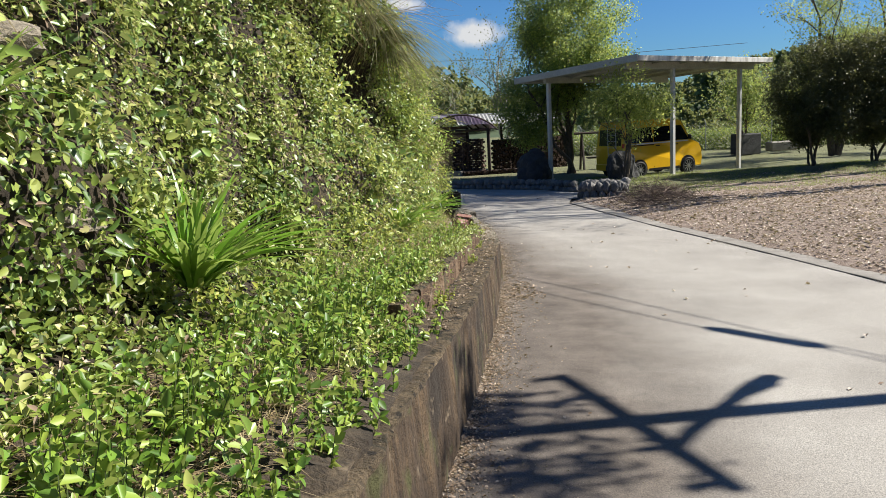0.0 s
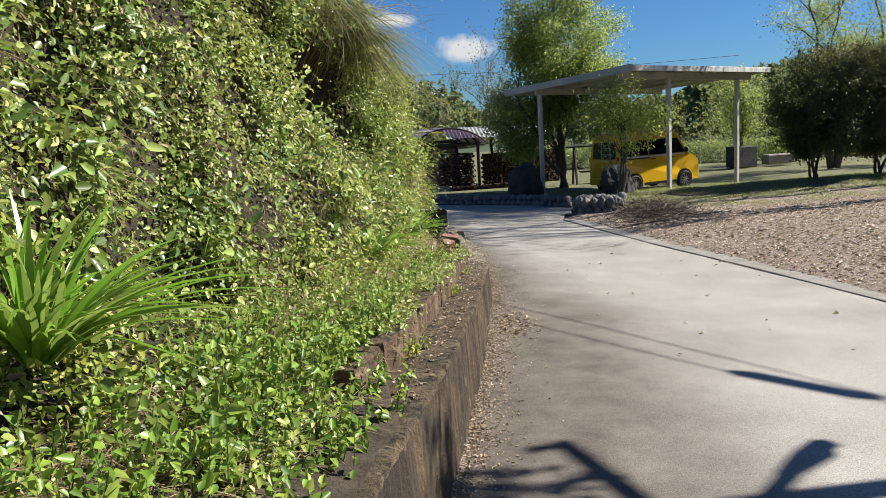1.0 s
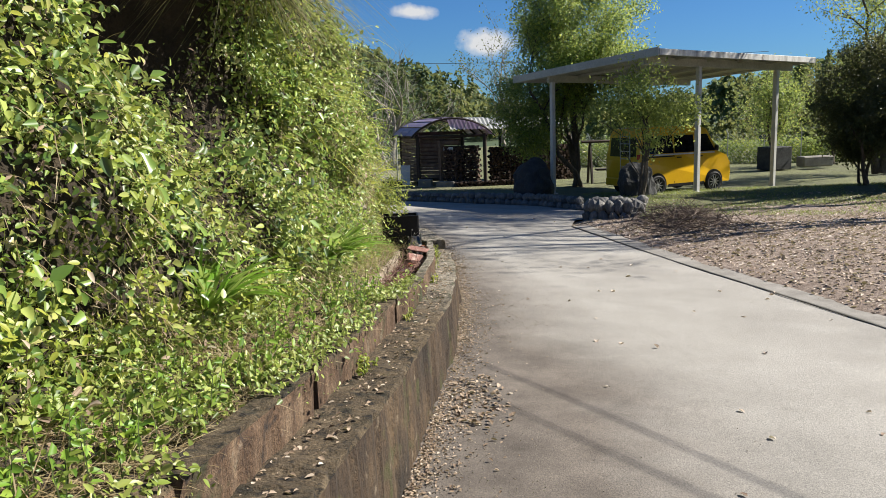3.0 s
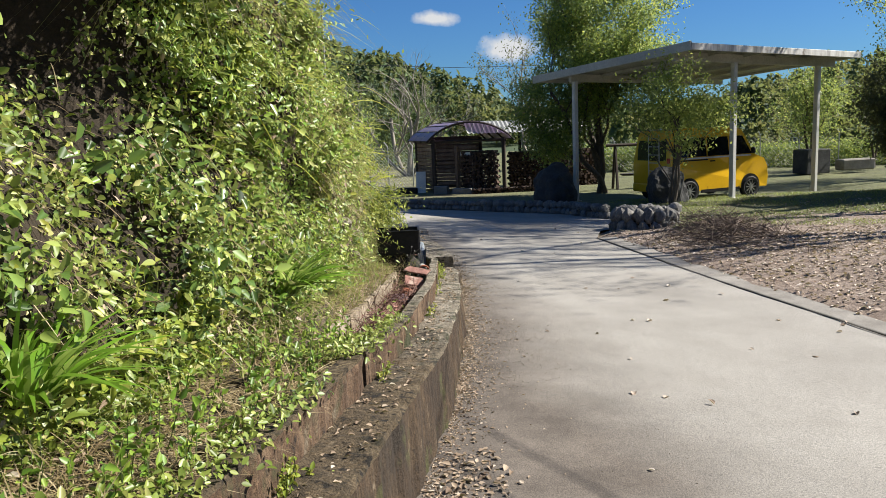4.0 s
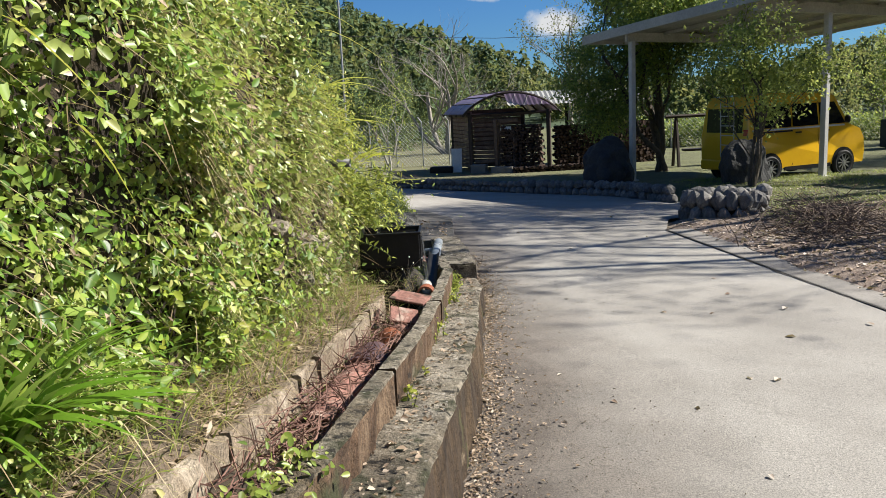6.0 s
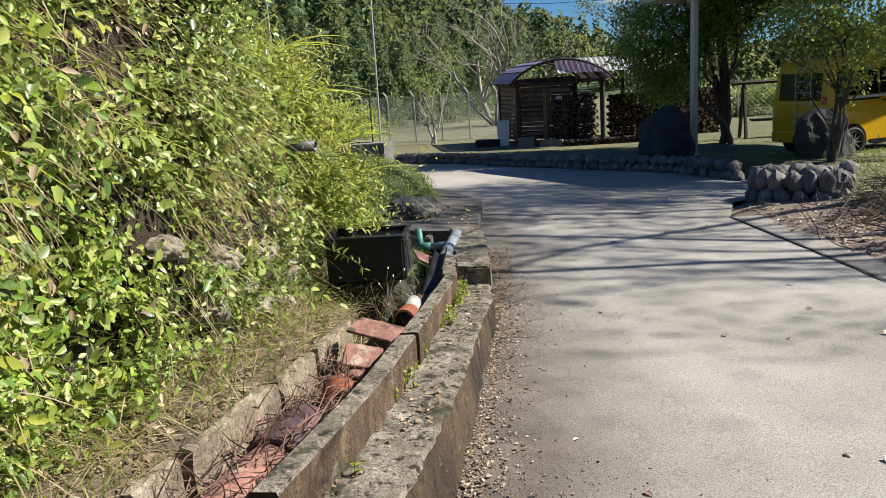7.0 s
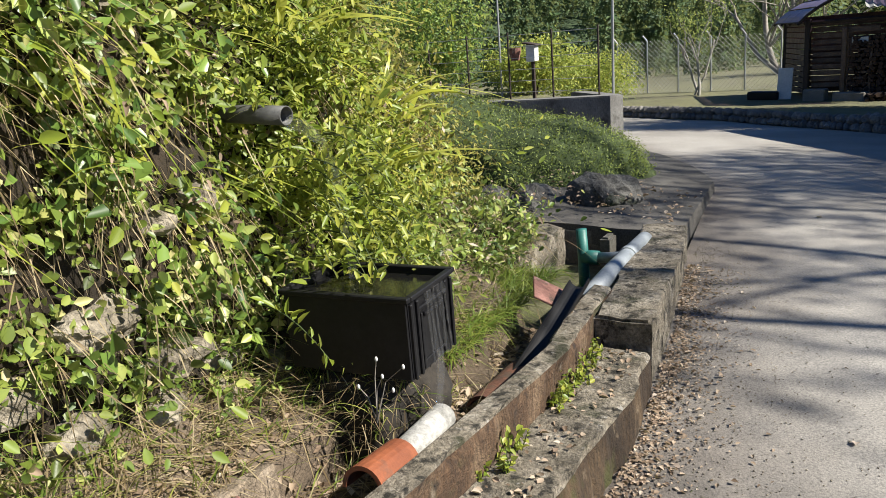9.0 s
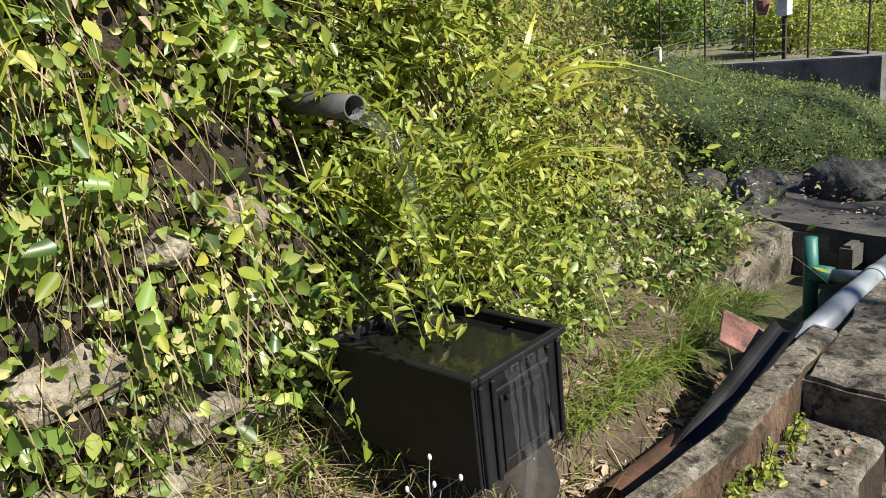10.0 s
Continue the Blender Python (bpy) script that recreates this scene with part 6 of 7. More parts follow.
tree("hedge_bush", (-6.0, 31.8, -1.1), [(-.3, 0, .7, .03), (.2, .1, .7, .03), (0, -.2, .7, .03)], "rounded yellow-green bush beyond the bend", M_LIMELEAF, 9000, (.05, .10), .17, 1, .6, .2, 3,
     crown=[((0, 0, .85), (1.5, 1.2, .75), 2)], seed=19, category="shrub")
tree("hedge_bush", (-4.4, 24.6, -.2), [(-.3, 0, .6, .03), (.2, .1, .6, .03)], "leafy green bush above the low wall", M_LIMELEAF, 5000, (.05, .09), .15, 1, .6, .2, 3,
     crown=[((0, 0, .6), (.9, .8, .5), 1.5)], seed=20, category="shrub")
tree("hedge_bush", (-6.8, 24.4, -.2), [(-.3, 0, 1.2, .04), (.2, .1, 1.2, .04)], "dark leafy bush above the low wall", M_TREELEAF, 8000, (.06, .11), .22, 1, .6, .2, 3,
     crown=[((0, 0, 1.4), (1.5, 1.2, 1.2), 1.5)], seed=21, category="shrub")
# trees beside the road, out of sight, whose shade falls on it
tree("roadside_tree", (12.6, 18.9, garden_z(12.6, 18.9)), [(.0, .0, 7.8, .16), (-.12, .06, 7.4, .12), (.03, -.1, 7.4, .1)], "thin-leaved roadside tree with long limbs", M_WILLOW, 3500, (.08, .14), .3, 3, .45, .3, 3, seed=25, leaf_from=9.0,
     crown=[((-.3, .5, 10.4), (1.9, 1.7, 1.6), 2.2), ((-.3, .2, 11.6), (1.6, 1.7, 1.2), 1.2)])
tree("roadside_tree", (14.4, 16.4, garden_z(14.4, 16.4)), [(.05, .0, 7.4, .16), (-.1, .1, 7.0, .12)], "thin-leaved roadside tree with long limbs", M_WILLOW, 1100, (.08, .14), .3, 3, .45, .3, 3, seed=26, leaf_from=9.0,
     crown=[((0, 0, 11.6), (1.7, 2.2, 1.6), 1.5)])
tree("roadside_tree", (14.8, 22.6, garden_z(14.8, 22.6)), [(.03, .0, 8.0, .2), (-.06, .05, 7.5, .15)], "tall roadside tree with a high thin crown", M_WILLOW, 11000, (.08, .14), .3, 2, .4, .3, 3, seed=27, leaf_from=8.0,
     crown=[((-.6, 0, 11.2), (2.2, 2.6, 1.7), 4)])
def utility_pole(x, y):
    """A pole out of sight beside the road: its shadow falls across it. Places: along the arm, and height."""
    g = garden_z(x, y)
    across = Vector((-.16, .987, 0))
    ob = thing("utility_pole", pose(x, y, g), "grey concrete utility pole with a crossarm and brace", "pole")

    def at(lat, z):
        p = across * lat
        return (p.x, p.y, z - g)

    part("shaft", tube([(0, 0, -.2), (0, 0, 2.5), (0, 0, 6.5)], [.12, .105, .085], 14), M_BOXWALL, ob, shade=True)
    part("crossarm", tube([at(.98, 5.46), at(.1, 5.41), at(-.95, 5.35)], [.05, .06, .05], 6), M_WIRE, ob)
    part("brace", tube([at(.56, 4.18), at(.28, 4.61), at(-.22, 5.19), at(-.5, 5.43)], [.035, .05, .05, .035], 6), M_WIRE, ob)
    # Unseen stub, added so the brace's shadow gets its thick end.
    part("lamp_arm", tube([at(.25, 4.66), at(.46, 4.36), at(.62, 4.2)], [.05, .085, .045], 8), M_WIRE, ob, "unseen stub added to widen the brace shadow")
    for lat in (.9, .45, -.4, -.85):
        z = 5.41 + .06 * lat
        part("insulator", tube([at(lat, z + .04), at(lat, z + .1), at(lat, z + .2)], [.03, .05, .025], 10), M_WHITE, ob, "white porcelain insulator")
    # Unseen leaf clump, added only to cast fuzzy leaf shadows on the road.
    g2 = random.Random(28)
    pts = [at(g2.choice((g2.gauss(.35, .2), g2.gauss(-.5, .25))), g2.gauss(6.1, .25)) for _ in range(620)]
    tagged(leaves("climbing_vine", pts, rng.normal(size=(620, 3)), .07, .14, .55, M_TREELEAF, .3, parent=ob), "unseen leaf clump added at the pole top for its shadow")


utility_pole(7.38, 5.1)
closure = bmesh.new()
tube([(8.70, 7.36, 5.35), (8.78, 7.27, 5.35), (9.30, 6.68, 5.37), (9.38, 6.59, 5.37)], [.03, .075, .075, .03], 12, closure)
tagged(part("cable_closure", closure, M_RUBBER, shade=True), "black splice closure slung on the overhead cable", "closure")
cable = bmesh.new()
tube([(3.6, 16.6, 5.4), (6, 12.6, 5.3), (8.05, 9.2, 5.35), (9.95, 6, 5.5), (14.5, -1.6, 6.2)], .010, 5, cable)
tagged(part("overhead_cable", cable, M_RUBBER), "thin overhead cable crossing above the road", "cable")
second = bmesh.new()
tube([(3.4, 16.3, 5.4), (5.75, 12.25, 5.3), (7.75, 8.8, 5.34), (8.70, 7.36, 5.38), (9.38, 6.59, 5.40), (10.1, 5.5, 5.5), (14.2, -2.0, 6.2)], .010, 5, second)
tagged(part("overhead_cable", second, M_RUBBER), "thin overhead cable crossing above the road", "cable")


# ---- wooded hills ----
H_AZ = [-180, -110, -60, -35, -20, -14, -11, -8, -5, -1.5, 1, 4, 12, 19, 27, 40, 70, 120, 180]
H_EL = [9, 11, 14, 13, 10.5, 7.6, 5.2, 3.7, 2.9, 1.1, .5, .5, .9, 1.7, 3.0, 5, 8, 9, 9]


def hill_z(az, r):
    """Height of the hillside at a bearing, in degrees right of straight ahead, and a distance."""
    el = float(np.interp(az, H_AZ, H_EL))
    crest = 210 * math.tan(radians(el)) + 1
    k = smooth(46, 210, r) ** .8 if r < 210 else 1
    return -1.9 + k * crest * .92 + 1.2 * noise.noise((az * .09, r * .02, 0)) * k


def hills():
    azs, rs = np.arange(-180, 181, 2.0), [46, 52, 60, 70, 85, 100, 120, 145, 170, 195, 212, 230, 300]
    verts = [(r * math.sin(radians(a)), r * math.cos(radians(a)), hill_z(a, r) - (r - 212) * .3 * (r > 212)) for a in azs for r in rs]
    n = len(rs)
    faces = [(i * n + k, (i + 1) * n + k, (i + 1) * n + k + 1, i * n + k + 1) for i in range(len(azs) - 1) for k in range(n - 1)]
    tagged(link_mesh("hills", verts, faces, M_HILL, smooth_shade=True), "wooded hills round the valley", "hill", kind="structure")
    random.seed(90)
    con, con_n, mix, mix_n, near, near_n, dark, dark_n = [], [], [], [], [], [], [], []
    for i in range(2200):
        a = random.triangular(-50, 34, -12)
        r = 39 + 171 * random.random() ** .8
        if -2 < a < 8 and r < 90 or -7 < a < 8 and r < 48:
            continue
        z0 = hill_z(a, max(r, 46.5))
        x, y = r * math.sin(radians(a)), r * math.cos(radians(a))
        pine = noise.noise((a * .13, r * .03, 5)) > -.5 if a < 0 else noise.noise((a * .2, r * .05, 5)) > .1
        high = random.uniform(5, 9) * (1 if a < 3 else .6 if a < 8 or a > 19 else .38) * float(np.interp(r, [39, 95], [.42, 1]))
        count = 95 if r > 110 else 150 if r > 75 else 420
        for _ in range(count):
            h = random.random() ** .8
            ang = random.uniform(0, 2 * math.pi)
            if pine:
                rad = .26 * high * (1 - h) * random.uniform(.5, 1.05) + .1
                zz = z0 + high * (.08 + .95 * h)
            else:
                rad = .38 * high * math.sin(math.pi * min(1, .15 + .85 * h)) * random.uniform(.4, 1)
                zz = z0 + high * .75 * (.15 + .9 * h)
            p = (x + rad * math.cos(ang), y + rad * math.sin(ang), zz)
            nn = (math.cos(ang), math.sin(ang), .7)
            low, high_set = ((dark, dark_n) if pine else (near, near_n)) if r <= 75 else ((con, con_n) if pine else (mix, mix_n))
            low.append(p)
            high_set.append(nn)
    tagged(leaves("near_woods", near, near_n, .16, .42, .5, M_WOODS, .4), "leafy woods behind the fence and lawn", "forest", kind="stuff")
    tagged(leaves("near_conifers", dark, dark_n, .14, .36, .45, M_CONIFER, .5), "dark conifers at the foot of the hillside", "forest", kind="stuff")
    tagged(leaves("far_conifers", con, con_n, .4, .95, .5, M_CONIFER, .5), "dark conifer forest on the hillside", "forest", kind="stuff")
    tagged(leaves("far_woods", mix, mix_n, .3, .75, .6, M_WOODS, .3), "mixed green and brown woods on the hillside", "forest", kind="stuff")


hills()


def hedge_row():
    """Low dark scrub along the far edge of the lawn."""
    g = random.Random(61)
    P, N = [], []
    for _ in range(26000):
        k = g.random()
        x, y = 5.0 + 19 * k, 41.5 - 5.0 * k
        h = 1.25 + .7 * noise.noise((x * .5, 3, 0)) + .35 * noise.noise((x * 1.7, 8, 0))
        a, r = g.uniform(0, 6.283), g.random() ** .5
        z = g.random() ** .8
        P.append((x + .8 * r * math.cos(a), y + .7 * r * math.sin(a), -1.3 + h * z * (1.15 - .3 * r)))
        N.append((math.cos(a), math.sin(a), .7))
    tagged(leaves("hedge_row", P, N, .07, .15, .5, M_TREELEAF, .3), "dark green scrub along the edge of the lawn", "hedge", kind="stuff")


hedge_row()
wire_run = bmesh.new()
tube([(-26, 60, 8.0), (-12, 61, 6.4), (0, 62, 5.6), (14, 63, 5.4), (26, 64, 5.8)], .018, 4, wire_run)
tagged(part("power_line", wire_run, M_RUBBER), "thin power line across the valley", "cable")

M_REDTWIG = surface("reddish dry twig", [(.3, (.10, .045, .035)), (.7, (.26, .15, .115))], 8, .9, 40, .3, 0)
random.seed(140)
twigs = bmesh.new()
for _ in range(850):
    ty = random.uniform(9.3, 11.9)
    a = Vector((wall_x(ty) - random.uniform(.37, .68), ty, rim_z(ty) - .19 + random.random() * .12))
    w = Vector((random.gauss(0, .6), random.gauss(0, 1), random.gauss(.1, .35))).normalized() * random.uniform(.06, .22)
    tube([a, a + w * .5 + Vector((0, 0, random.gauss(0, .01))), a + w], [.003, .0025, .001], 3, twigs, False)
tagged(part("gutter_twigs", twigs, M_REDTWIG), "reddish dry twigs choking the gutter", "twigs", kind="stuff")


# ---- plants that can be told apart on the bank ----
def clump(at, count, lo, hi, width, material, label, lean=(.35, 0), bend=.55, seed=1, name="lily_clump", up=1.0, root=.06, single=False):
    g = np.random.default_rng(seed)
    ang = g.uniform(0, 2 * math.pi, count)
    out = g.uniform(.15, .95, count)
    ways = np.stack([np.cos(ang) * out + lean[0], np.sin(ang) * out + lean[1], np.full(count, up)], axis=1)
    roots = np.array(at) + np.stack([np.cos(ang) * root * g.random(count), np.sin(ang) * root * g.random(count), np.zeros(count)], axis=1)
    if single:
        ob = thing(name, pose(0, 0, 0), label, "plant")
        for r, w in zip(roots, ways):
            blades("leaf", [r], [w], lo, hi, width, material, bend, ob, 6)
        return ob
    return tagged(blades(name, roots, ways, lo, hi, width, material, bend, steps=6), label, "plant", kind="stuff")


def on_bank(y, v, out=0.0):
    p, n = bank_at(np.array([y]), np.array([v]))
    return tuple(p[0] + n[0] * out)


M_LILY = leaf_material("lily leaf", [(0, (.07, .18, .012)), (.5, (.13, .28, .022)), (1, (.22, .36, .04))], .32, .4)
clump(on_bank(3.2, .13, .16), 120, .42, .72, .032, M_LILY, "bright green clump of strap-leaved lilies on the bank", seed=3, single=True)
clump(on_bank(6.9, .14, .14), 70, .24, .46, .024, M_LILY, "small bright green clump of strap leaves", seed=4, single=True)
clump(on_bank(8.9, .15, .16), 95, .26, .48, .028, M_LILY, "fresh green clump of arching leaves on the bank", seed=5, single=True)
clump(on_bank(2.5, .4), 40, .25, .45, .024, M_LILY, "green clump of arching strap leaves", seed=6, single=True)
# Blade colours lowered to carry the shade of the overhang.
M_DRYGREENSHADE = leaf_material("shade-darkened pampas blade", [(0, (.028, .04, .012)), (.5, (.075, .078, .028)), (1, (.18, .145, .07))], .5, .35)
for x, y, z, seed in ((-.52, 8.35, 2.36, 7), (-.50, 8.65, 2.34, 17), (-.52, 8.95, 2.2, 41), (-.60, 8.1, 2.5, 42), (-.8, 7.7, 2.65, 43)):
    clump((x, y, z), 170, .22, .44, .012, M_DRYGREENSHADE, "overhanging tuft of long drooping pampas grass", (.08, -.12), 2.5, seed, "grass_tuft", .55, .2)
clump(on_bank(7.8, 1.0, .05), 240, .4, .9, .011, M_DRY, "dry brown tuft of grass on the bank top", (.45, -.1), .9, 8, "grass_tuft", .8, .35)
clump(on_bank(6.6, 1.0, .05), 220, .4, .9, .011, M_DRY, "dry brown tuft of grass on the bank top", (.45, .1), .9, 9, "grass_tuft", .8, .4)
clump(on_bank(11.0, .95, .03), 90, .3, .6, .010, M_DRYGREENSHADE, "tuft of grass leaning over the bank top", (.4, .1), .8, 10, "grass_tuft", .9, .25)
M_BAMBOO = leaf_material("bamboo leaf", [(0, (.26, .33, .03)), (.5, (.44, .47, .05)), (1, (.58, .55, .12))], .4, .4)
for y, vv, s in ((13.1, .75, 21), (13.5, .62, 22), (12.7, .85, 23), (13.9, .6, 24), (13.3, .5, 25)):
    clump(on_bank(y, vv, .24), 9, .24, .42, .03, M_BAMBOO, "long yellow-green arching bamboo-grass leaves", (.5, .15), .7, s, "bamboo_grass", .7, .12, True)
# bare arching stems against the sky
for y, s in ((8.9, 31), (8.4, 32), (9.3, 33)):
    random.seed(s)
    p0 = Vector(on_bank(y, 1.0, .1))
    bm = bmesh.new()
    for _ in range(7):
        w = Vector((random.uniform(.3, .9), random.uniform(-.3, .7), random.uniform(.1, .8))).normalized()
        pts = [p0 + w * (k * .16) + Vector((random.gauss(0, .01), 0, -.035 * k * k * .35)) for k in range(7)]
        tube(pts, [.005 - .0006 * k for k in range(7)], 4, bm, False)
        for k in (2, 4, 5):
            e = pts[k] + Vector((random.gauss(.1, .1), random.gauss(0, .12), random.gauss(.05, .08)))
            tube([pts[k], e], [.002, .001], 3, bm, False)
    tagged(part("bare_stem_bunch", bm, M_STEM), "bare thin arching stems above the bank", "stems")

# herbs: upright stems with paired leaves, on the soil strip and the bank's foot
def herbs(name, spots, label, lo, hi, mat, leaf=(.03, .055), seed=1, n_leaf=12):
    g = random.Random(seed)
    P, N, S = [], [], bmesh.new()
    for x, y, z in spots:
        h = g.uniform(lo, hi)
        lean = Vector((g.gauss(.12, .15), g.gauss(0, .15), 1)).normalized()
        base = Vector((x, y, z))
        tube([base, base + lean * h], [.0025, .0012], 3, S, False)
        for k in range(n_leaf):
            t = (k + 1) / n_leaf
            P.append(base + lean * h * t)
            a = k * 2.4 + g.random()
            N.append(Vector((math.cos(a), math.sin(a), .9)))
    ob = leaves(name, P, N, *leaf, .55, mat, .05)
    part("stems", S, M_GRASSSTEM, ob)
    return tagged(ob, label, "weeds", kind="stuff")


M_GRASSSTEM = surface("green stem", [(.3, (.05, .08, .02)), (.7, (.10, .12, .04))], 8, .8, 30, .2, 0)
random.seed(101)
spots = []
for _ in range(620):
    y = random.uniform(1.0, 4.9)
    dx = random.uniform(-.95, -.26)
    spots.append((wall_x(y) + dx, y, (ledge_z(y) if dx > -.3 else rim_z(y)) - .03))
for _ in range(130):
    y = random.uniform(1.4, 4.2)
    spots.append((wall_x(y) - .06 - abs(random.gauss(.14, .07)), y, ledge_z(y) - .01))
herbs("foot_weeds", spots, "bright green weeds on the earth strip behind the wall", .06, .24, M_HERB, (.022, .05), 5)
spots = []
for _ in range(430):
    y = random.uniform(4.2, 8.9)
    dx = random.uniform(-1.05, -.37)
    spots.append((wall_x(y) + dx, y, rim_z(y) - .04))
herbs("gutter_weeds", spots, "green weeds crowding the filled gutter", .08, .24, M_HERB, (.02, .042), 6)
spots = []
for y0, n in ((12.85, 16), (13.45, 26), (13.7, 14), (11.75, 10), (5.0, 16), (7.2, 12), (8.6, 8), (10.6, 5)):
    for _ in range(n):
        y = y0 + random.gauss(0, .10)
        spots.append((wall_x(y) - .215 + random.gauss(0, .025), y, ledge_z(y)))
herbs("ledge_weeds", spots, "small lime-green weeds rooted on the wall ledge", .03, .10, M_LIMELEAF, (.016, .034), 7, 8)
# feathery lime shrub over the crate
P, N = [], []
S = bmesh.new()
random.seed(55)
for _ in range(95):
    y = random.gauss(13.1, .26)
    b = Vector(on_bank(y, random.uniform(.25, .85), .16))
    w = Vector((random.uniform(.5, 1), random.gauss(0, .4), random.uniform(.0, .9))).normalized()
    L = random.uniform(.18, .38)
    pts = [b + w * L * k / 5 + Vector((0, 0, -.12 * L * 4 * (k / 5) ** 2 * .9)) for k in range(6)]
    tube(pts, [.003, .0028, .0024, .002, .0016, .001], 4, S, False)
    for k in range(20):
        t = .25 + .75 * k / 19
        q = pts[min(4, int(t * 5))].lerp(pts[min(5, int(t * 5) + 1)], t * 5 - int(t * 5) if t < 1 else 1)
        P.append(q)
        N.append(Vector((random.gauss(0, .5), random.gauss(0, .5), 1)))
for _ in range(30):
    b = Vector((random.uniform(-.16, .0), random.gauss(12.98, .10), random.uniform(.28, .62)))
    w = Vector((random.uniform(.5, 1), random.gauss(-.25, .3), random.uniform(-.3, .3))).normalized()
    L = random.uniform(.18, .32)
    pts = [b + w * L * k / 5 + Vector((0, 0, -.5 * L * (k / 5) ** 2)) for k in range(6)]
    tube(pts, [.003, .0028, .0024, .002, .0016, .001], 4, S, False)
    for k in range(16):
        t = .2 + .8 * k / 15
        i = min(4, int(t * 5))
        P.append(pts[i].lerp(pts[i + 1], t * 5 - i))
        N.append(Vector((random.gauss(0, .4), random.gauss(0, .6), 1)))
shrub = leaves("feathery_shrub", P, N, .032, .058, .32, M_LIMELEAF, .2)
part("stems", S, M_GRASSSTEM, shrub)
tagged(shrub, "feathery yellow-green shrub hanging over the crate", "shrub", kind="stuff")
n = 1900
y = rng.uniform(13.25, 14.75, n)
roots = np.stack([[wall_x(v) for v in y] - rng.uniform(.62, .95, n), y, [rim_z(v) - .05 for v in y]], axis=1)
tagged(blades("grass_patch", roots, np.stack([rng.uniform(-.2, .7, n), rng.normal(0, .4, n), np.ones(n)], axis=1), .08, .24, .007, M_GRASS, .9), "fresh green grass patch beside the crate", "grass", kind="stuff")

# ---- fallen leaves and twigs ----
def fallen(name, xy, height, lo, hi, label, mat=M_DEAD):
    pts = [(x, y, height(x, y) + random.uniform(.002, .009)) for x, y in xy]
    n = len(pts)
    ob = leaves(name, pts, np.tile([0, 0, 4.0], (n, 1)), lo, hi, .6, mat, .6, flat=True)
    return tagged(ob, label, "leaves", kind="stuff")


random.seed(77)
xy = []
while len(xy) < 34000:
    x, y = random.uniform(3, 15), random.uniform(5, 21.5)
    if x > float(np.interp(y, KERB_Y, KERB_X)) + random.expovariate(6) + .18 and random.random() < (1 if y < 17 else .35):
        xy.append((x, y))
fallen("leaf_litter", xy, lambda x, y: ground_z(x, y), .034, .075, "thick litter of dry brown fallen leaves on the slope")
xy = []
for _ in range(11000):
    y = random.uniform(1.5, 15.8)
    xy.append((wall_x(y) + .03 + random.expovariate(12), y))
fallen("wall_litter", xy, road_z, .009, .028, "dry leaf fragments gathered along the wall", M_CHIP)
xy = [(wall_x(8.2) + .26 + random.gauss(0, .11), 8.2 + random.gauss(0, .34)) for _ in range(300)]
fallen("leaf_drift", xy, lambda x, y: road_z(x, y) + random.random() * .012, .018, .05, "drift of red-brown leaves and bark against the wall", M_CHIP)
xy = [(random.uniform(.9, 4.9), random.uniform(3, 20)) for _ in range(80)]
fallen("road_leaves", [(x, y) for x, y in xy if x < np.interp(y, KERB_Y, KERB_X)], road_z, .04, .075, "scattered single dry leaves on the road")
xy = []
for _ in range(900):
    y = random.uniform(4, 14)
    xy.append((wall_x(y) - random.uniform(.04, .24), y))
fallen("ledge_litter", xy, lambda x, y: ledge_z(y) + .004, .012, .035, "dry leaf bits on the wall ledge", M_CHIP)
xy = [(random.uniform(-1.2, .2), random.uniform(16.2, 17.4)) for _ in range(260)]
fallen("apron_litter", xy, lambda x, y: road_z(x, y) + .16 + .15 * smooth(.2, -1.2, x), .02, .05, "leaf bits on the apron", M_CHIP)
n = 11000
y = rng.uniform(3, 16.5, n)
x = np.array([wall_x(v) for v in y]) + .05 + rng.exponential(.3, n)
z = np.array([road_z(a, b) for a, b in zip(x, y)])
s = rng.uniform(.0015, .0045, (n, 1))
off = rng.normal(size=(n, 6, 3)) * .25 + np.array([[1, 0, .3], [-1, 0, .3], [0, 1, .3], [0, -1, .3], [0, 0, 1.1], [0, 0, -.5]])
v = np.stack([x, y, z], axis=1)[:, None, :] + off * s[:, :, None]
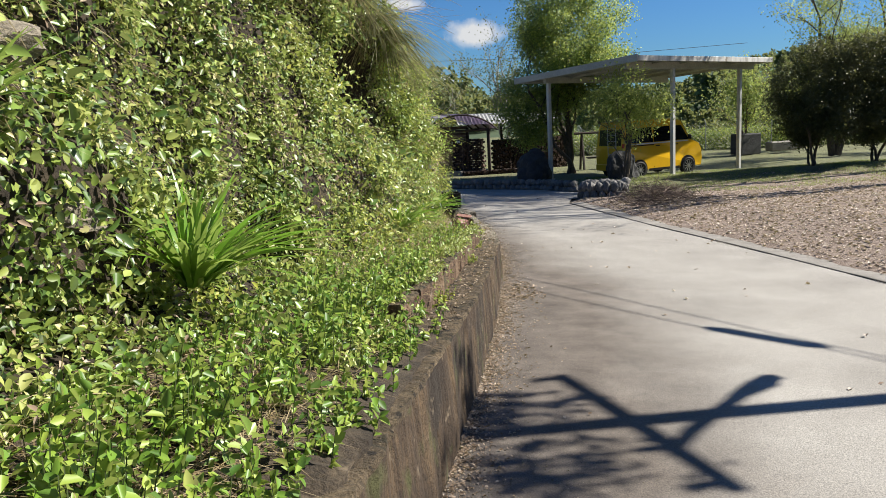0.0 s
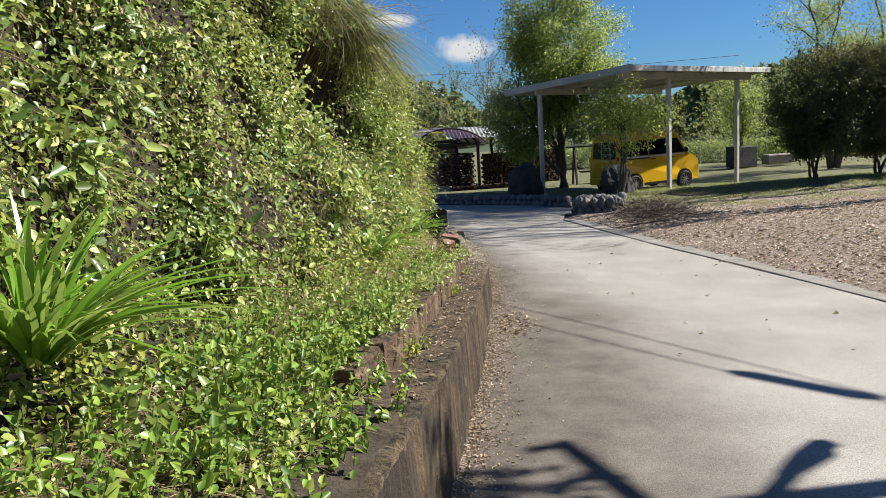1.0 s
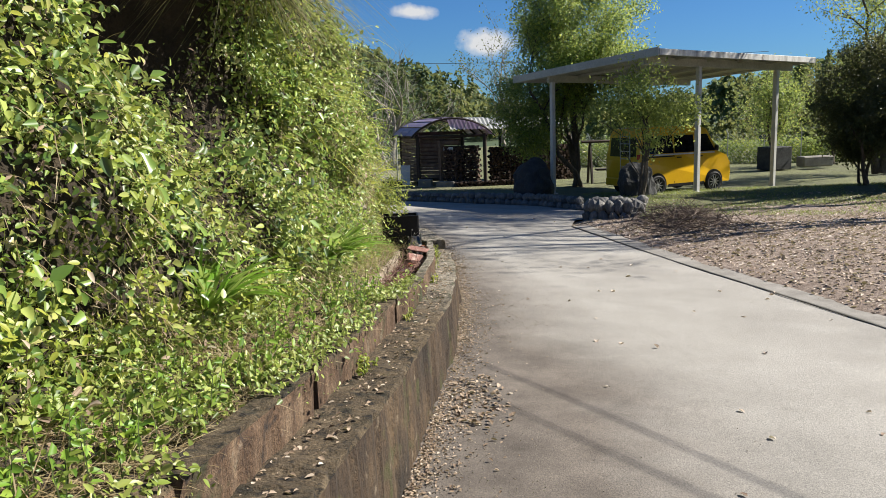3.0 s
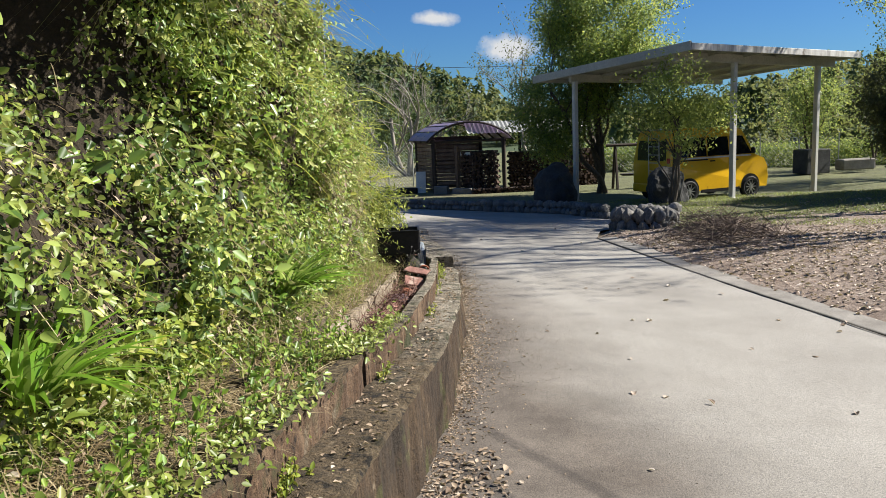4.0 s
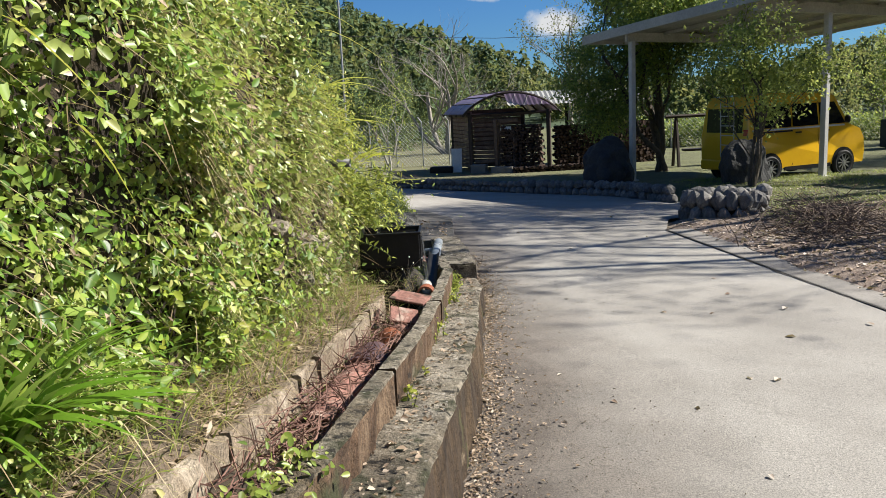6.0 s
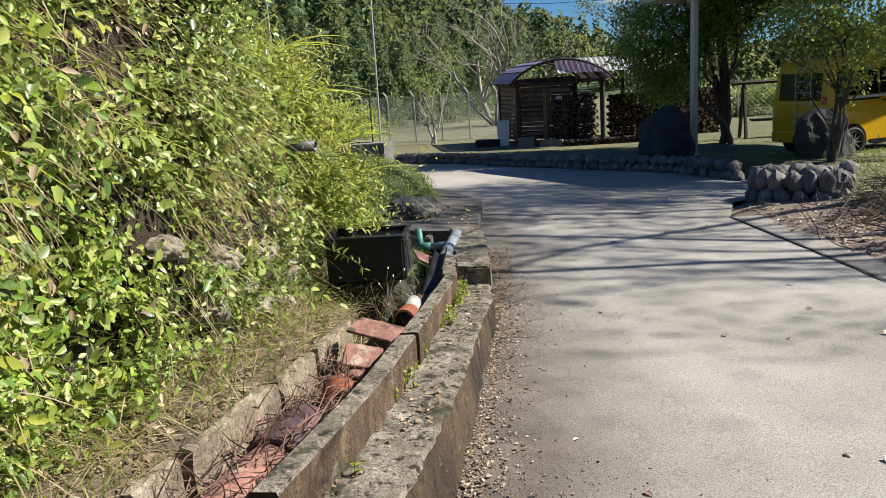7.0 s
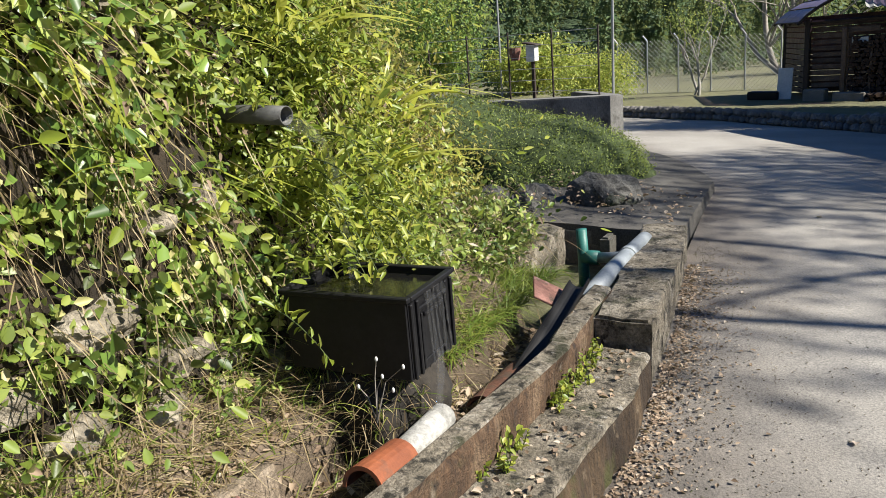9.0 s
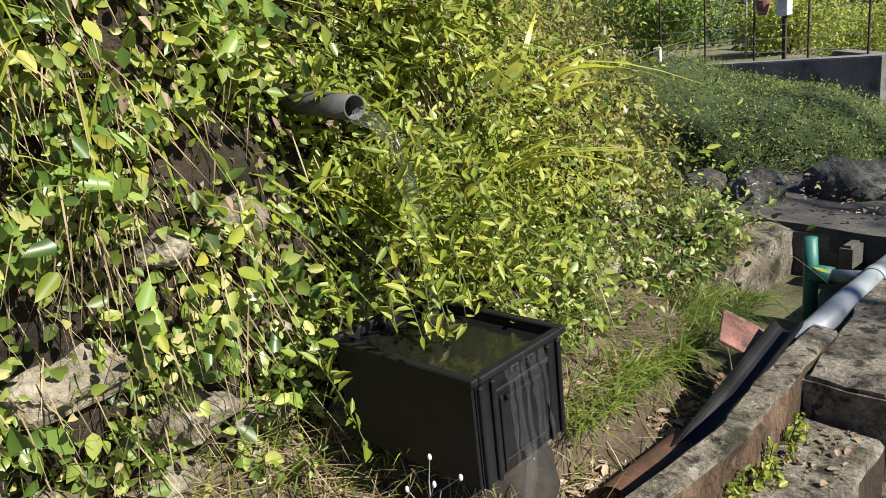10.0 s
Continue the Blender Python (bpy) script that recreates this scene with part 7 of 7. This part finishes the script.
f = np.concatenate([np.arange(n)[:, None] * 6 + np.array([t]) for t in ((0, 2, 4), (2, 1, 4), (1, 3, 4), (3, 0, 4), (2, 0, 5), (1, 2, 5), (3, 1, 5), (0, 3, 5))], axis=0)
tagged(quads("road_grit", v.reshape(-1, 3), f, M_ROCK), "loose grit along the road edge", "gravel", kind="stuff")


def brush(at, count, spread, label, seed, length=(.15, .5), high=.24):
    g = random.Random(seed)
    bm = bmesh.new()
    for _ in range(count):
        x, y = at[0] + g.gauss(0, spread[0]), at[1] + g.gauss(0, spread[1])
        z = ground_z(x, y) + g.random() * high * math.exp(-((x - at[0]) / spread[0]) ** 2)
        w = Vector((g.gauss(0, 1), g.gauss(0, 1), g.gauss(.15, .3))).normalized() * g.uniform(*length)
        m = w * .5 + Vector((g.gauss(0, .03), g.gauss(0, .03), g.gauss(0, .03)))
        tube([(x, y, z), Vector((x, y, z)) + m, Vector((x, y, z)) + w], [.006, .005, .002], 3, bm, False)
    tagged(part("brush_pile", bm, M_TWIG), label, "brush", kind="stuff")


brush((4.85, 16.8), 950, (.45, .7), "tangle of dry dark twigs at the road's edge", 5)
n = 30000
gx, gy = rng.uniform(4.4, 14, n), rng.uniform(17, 24.5, n)
keep = [i for i in range(n) if not inside_road(gx[i], gy[i]) and noise.noise((gx[i] * .8, gy[i] * .8, 0)) > -.2]
roots = np.array([(gx[i], gy[i], ground_z(gx[i], gy[i])) for i in keep])
tagged(blades("slope_grass", roots, np.stack([rng.normal(0, .5, len(keep)), rng.normal(0, .5, len(keep)), np.ones(len(keep))], axis=1), .04, .12, .009, M_GRASS, .7), "thin grass on the slope below the carport", "grass", kind="stuff")


# ---- repeats belong together ----
kinds = {}
for ob in list(scene.collection.objects):
    if ob.parent is None and "label" in ob and ob.get("kind", "") == "" and "group" not in ob:
        kinds.setdefault(ob.name.split(".")[0], []).append(ob)
for kind_name, members in kinds.items():
    if len(members) > 1:
        for ob in members:
            ob["group"] = kind_name.replace("_", " ") + " group"
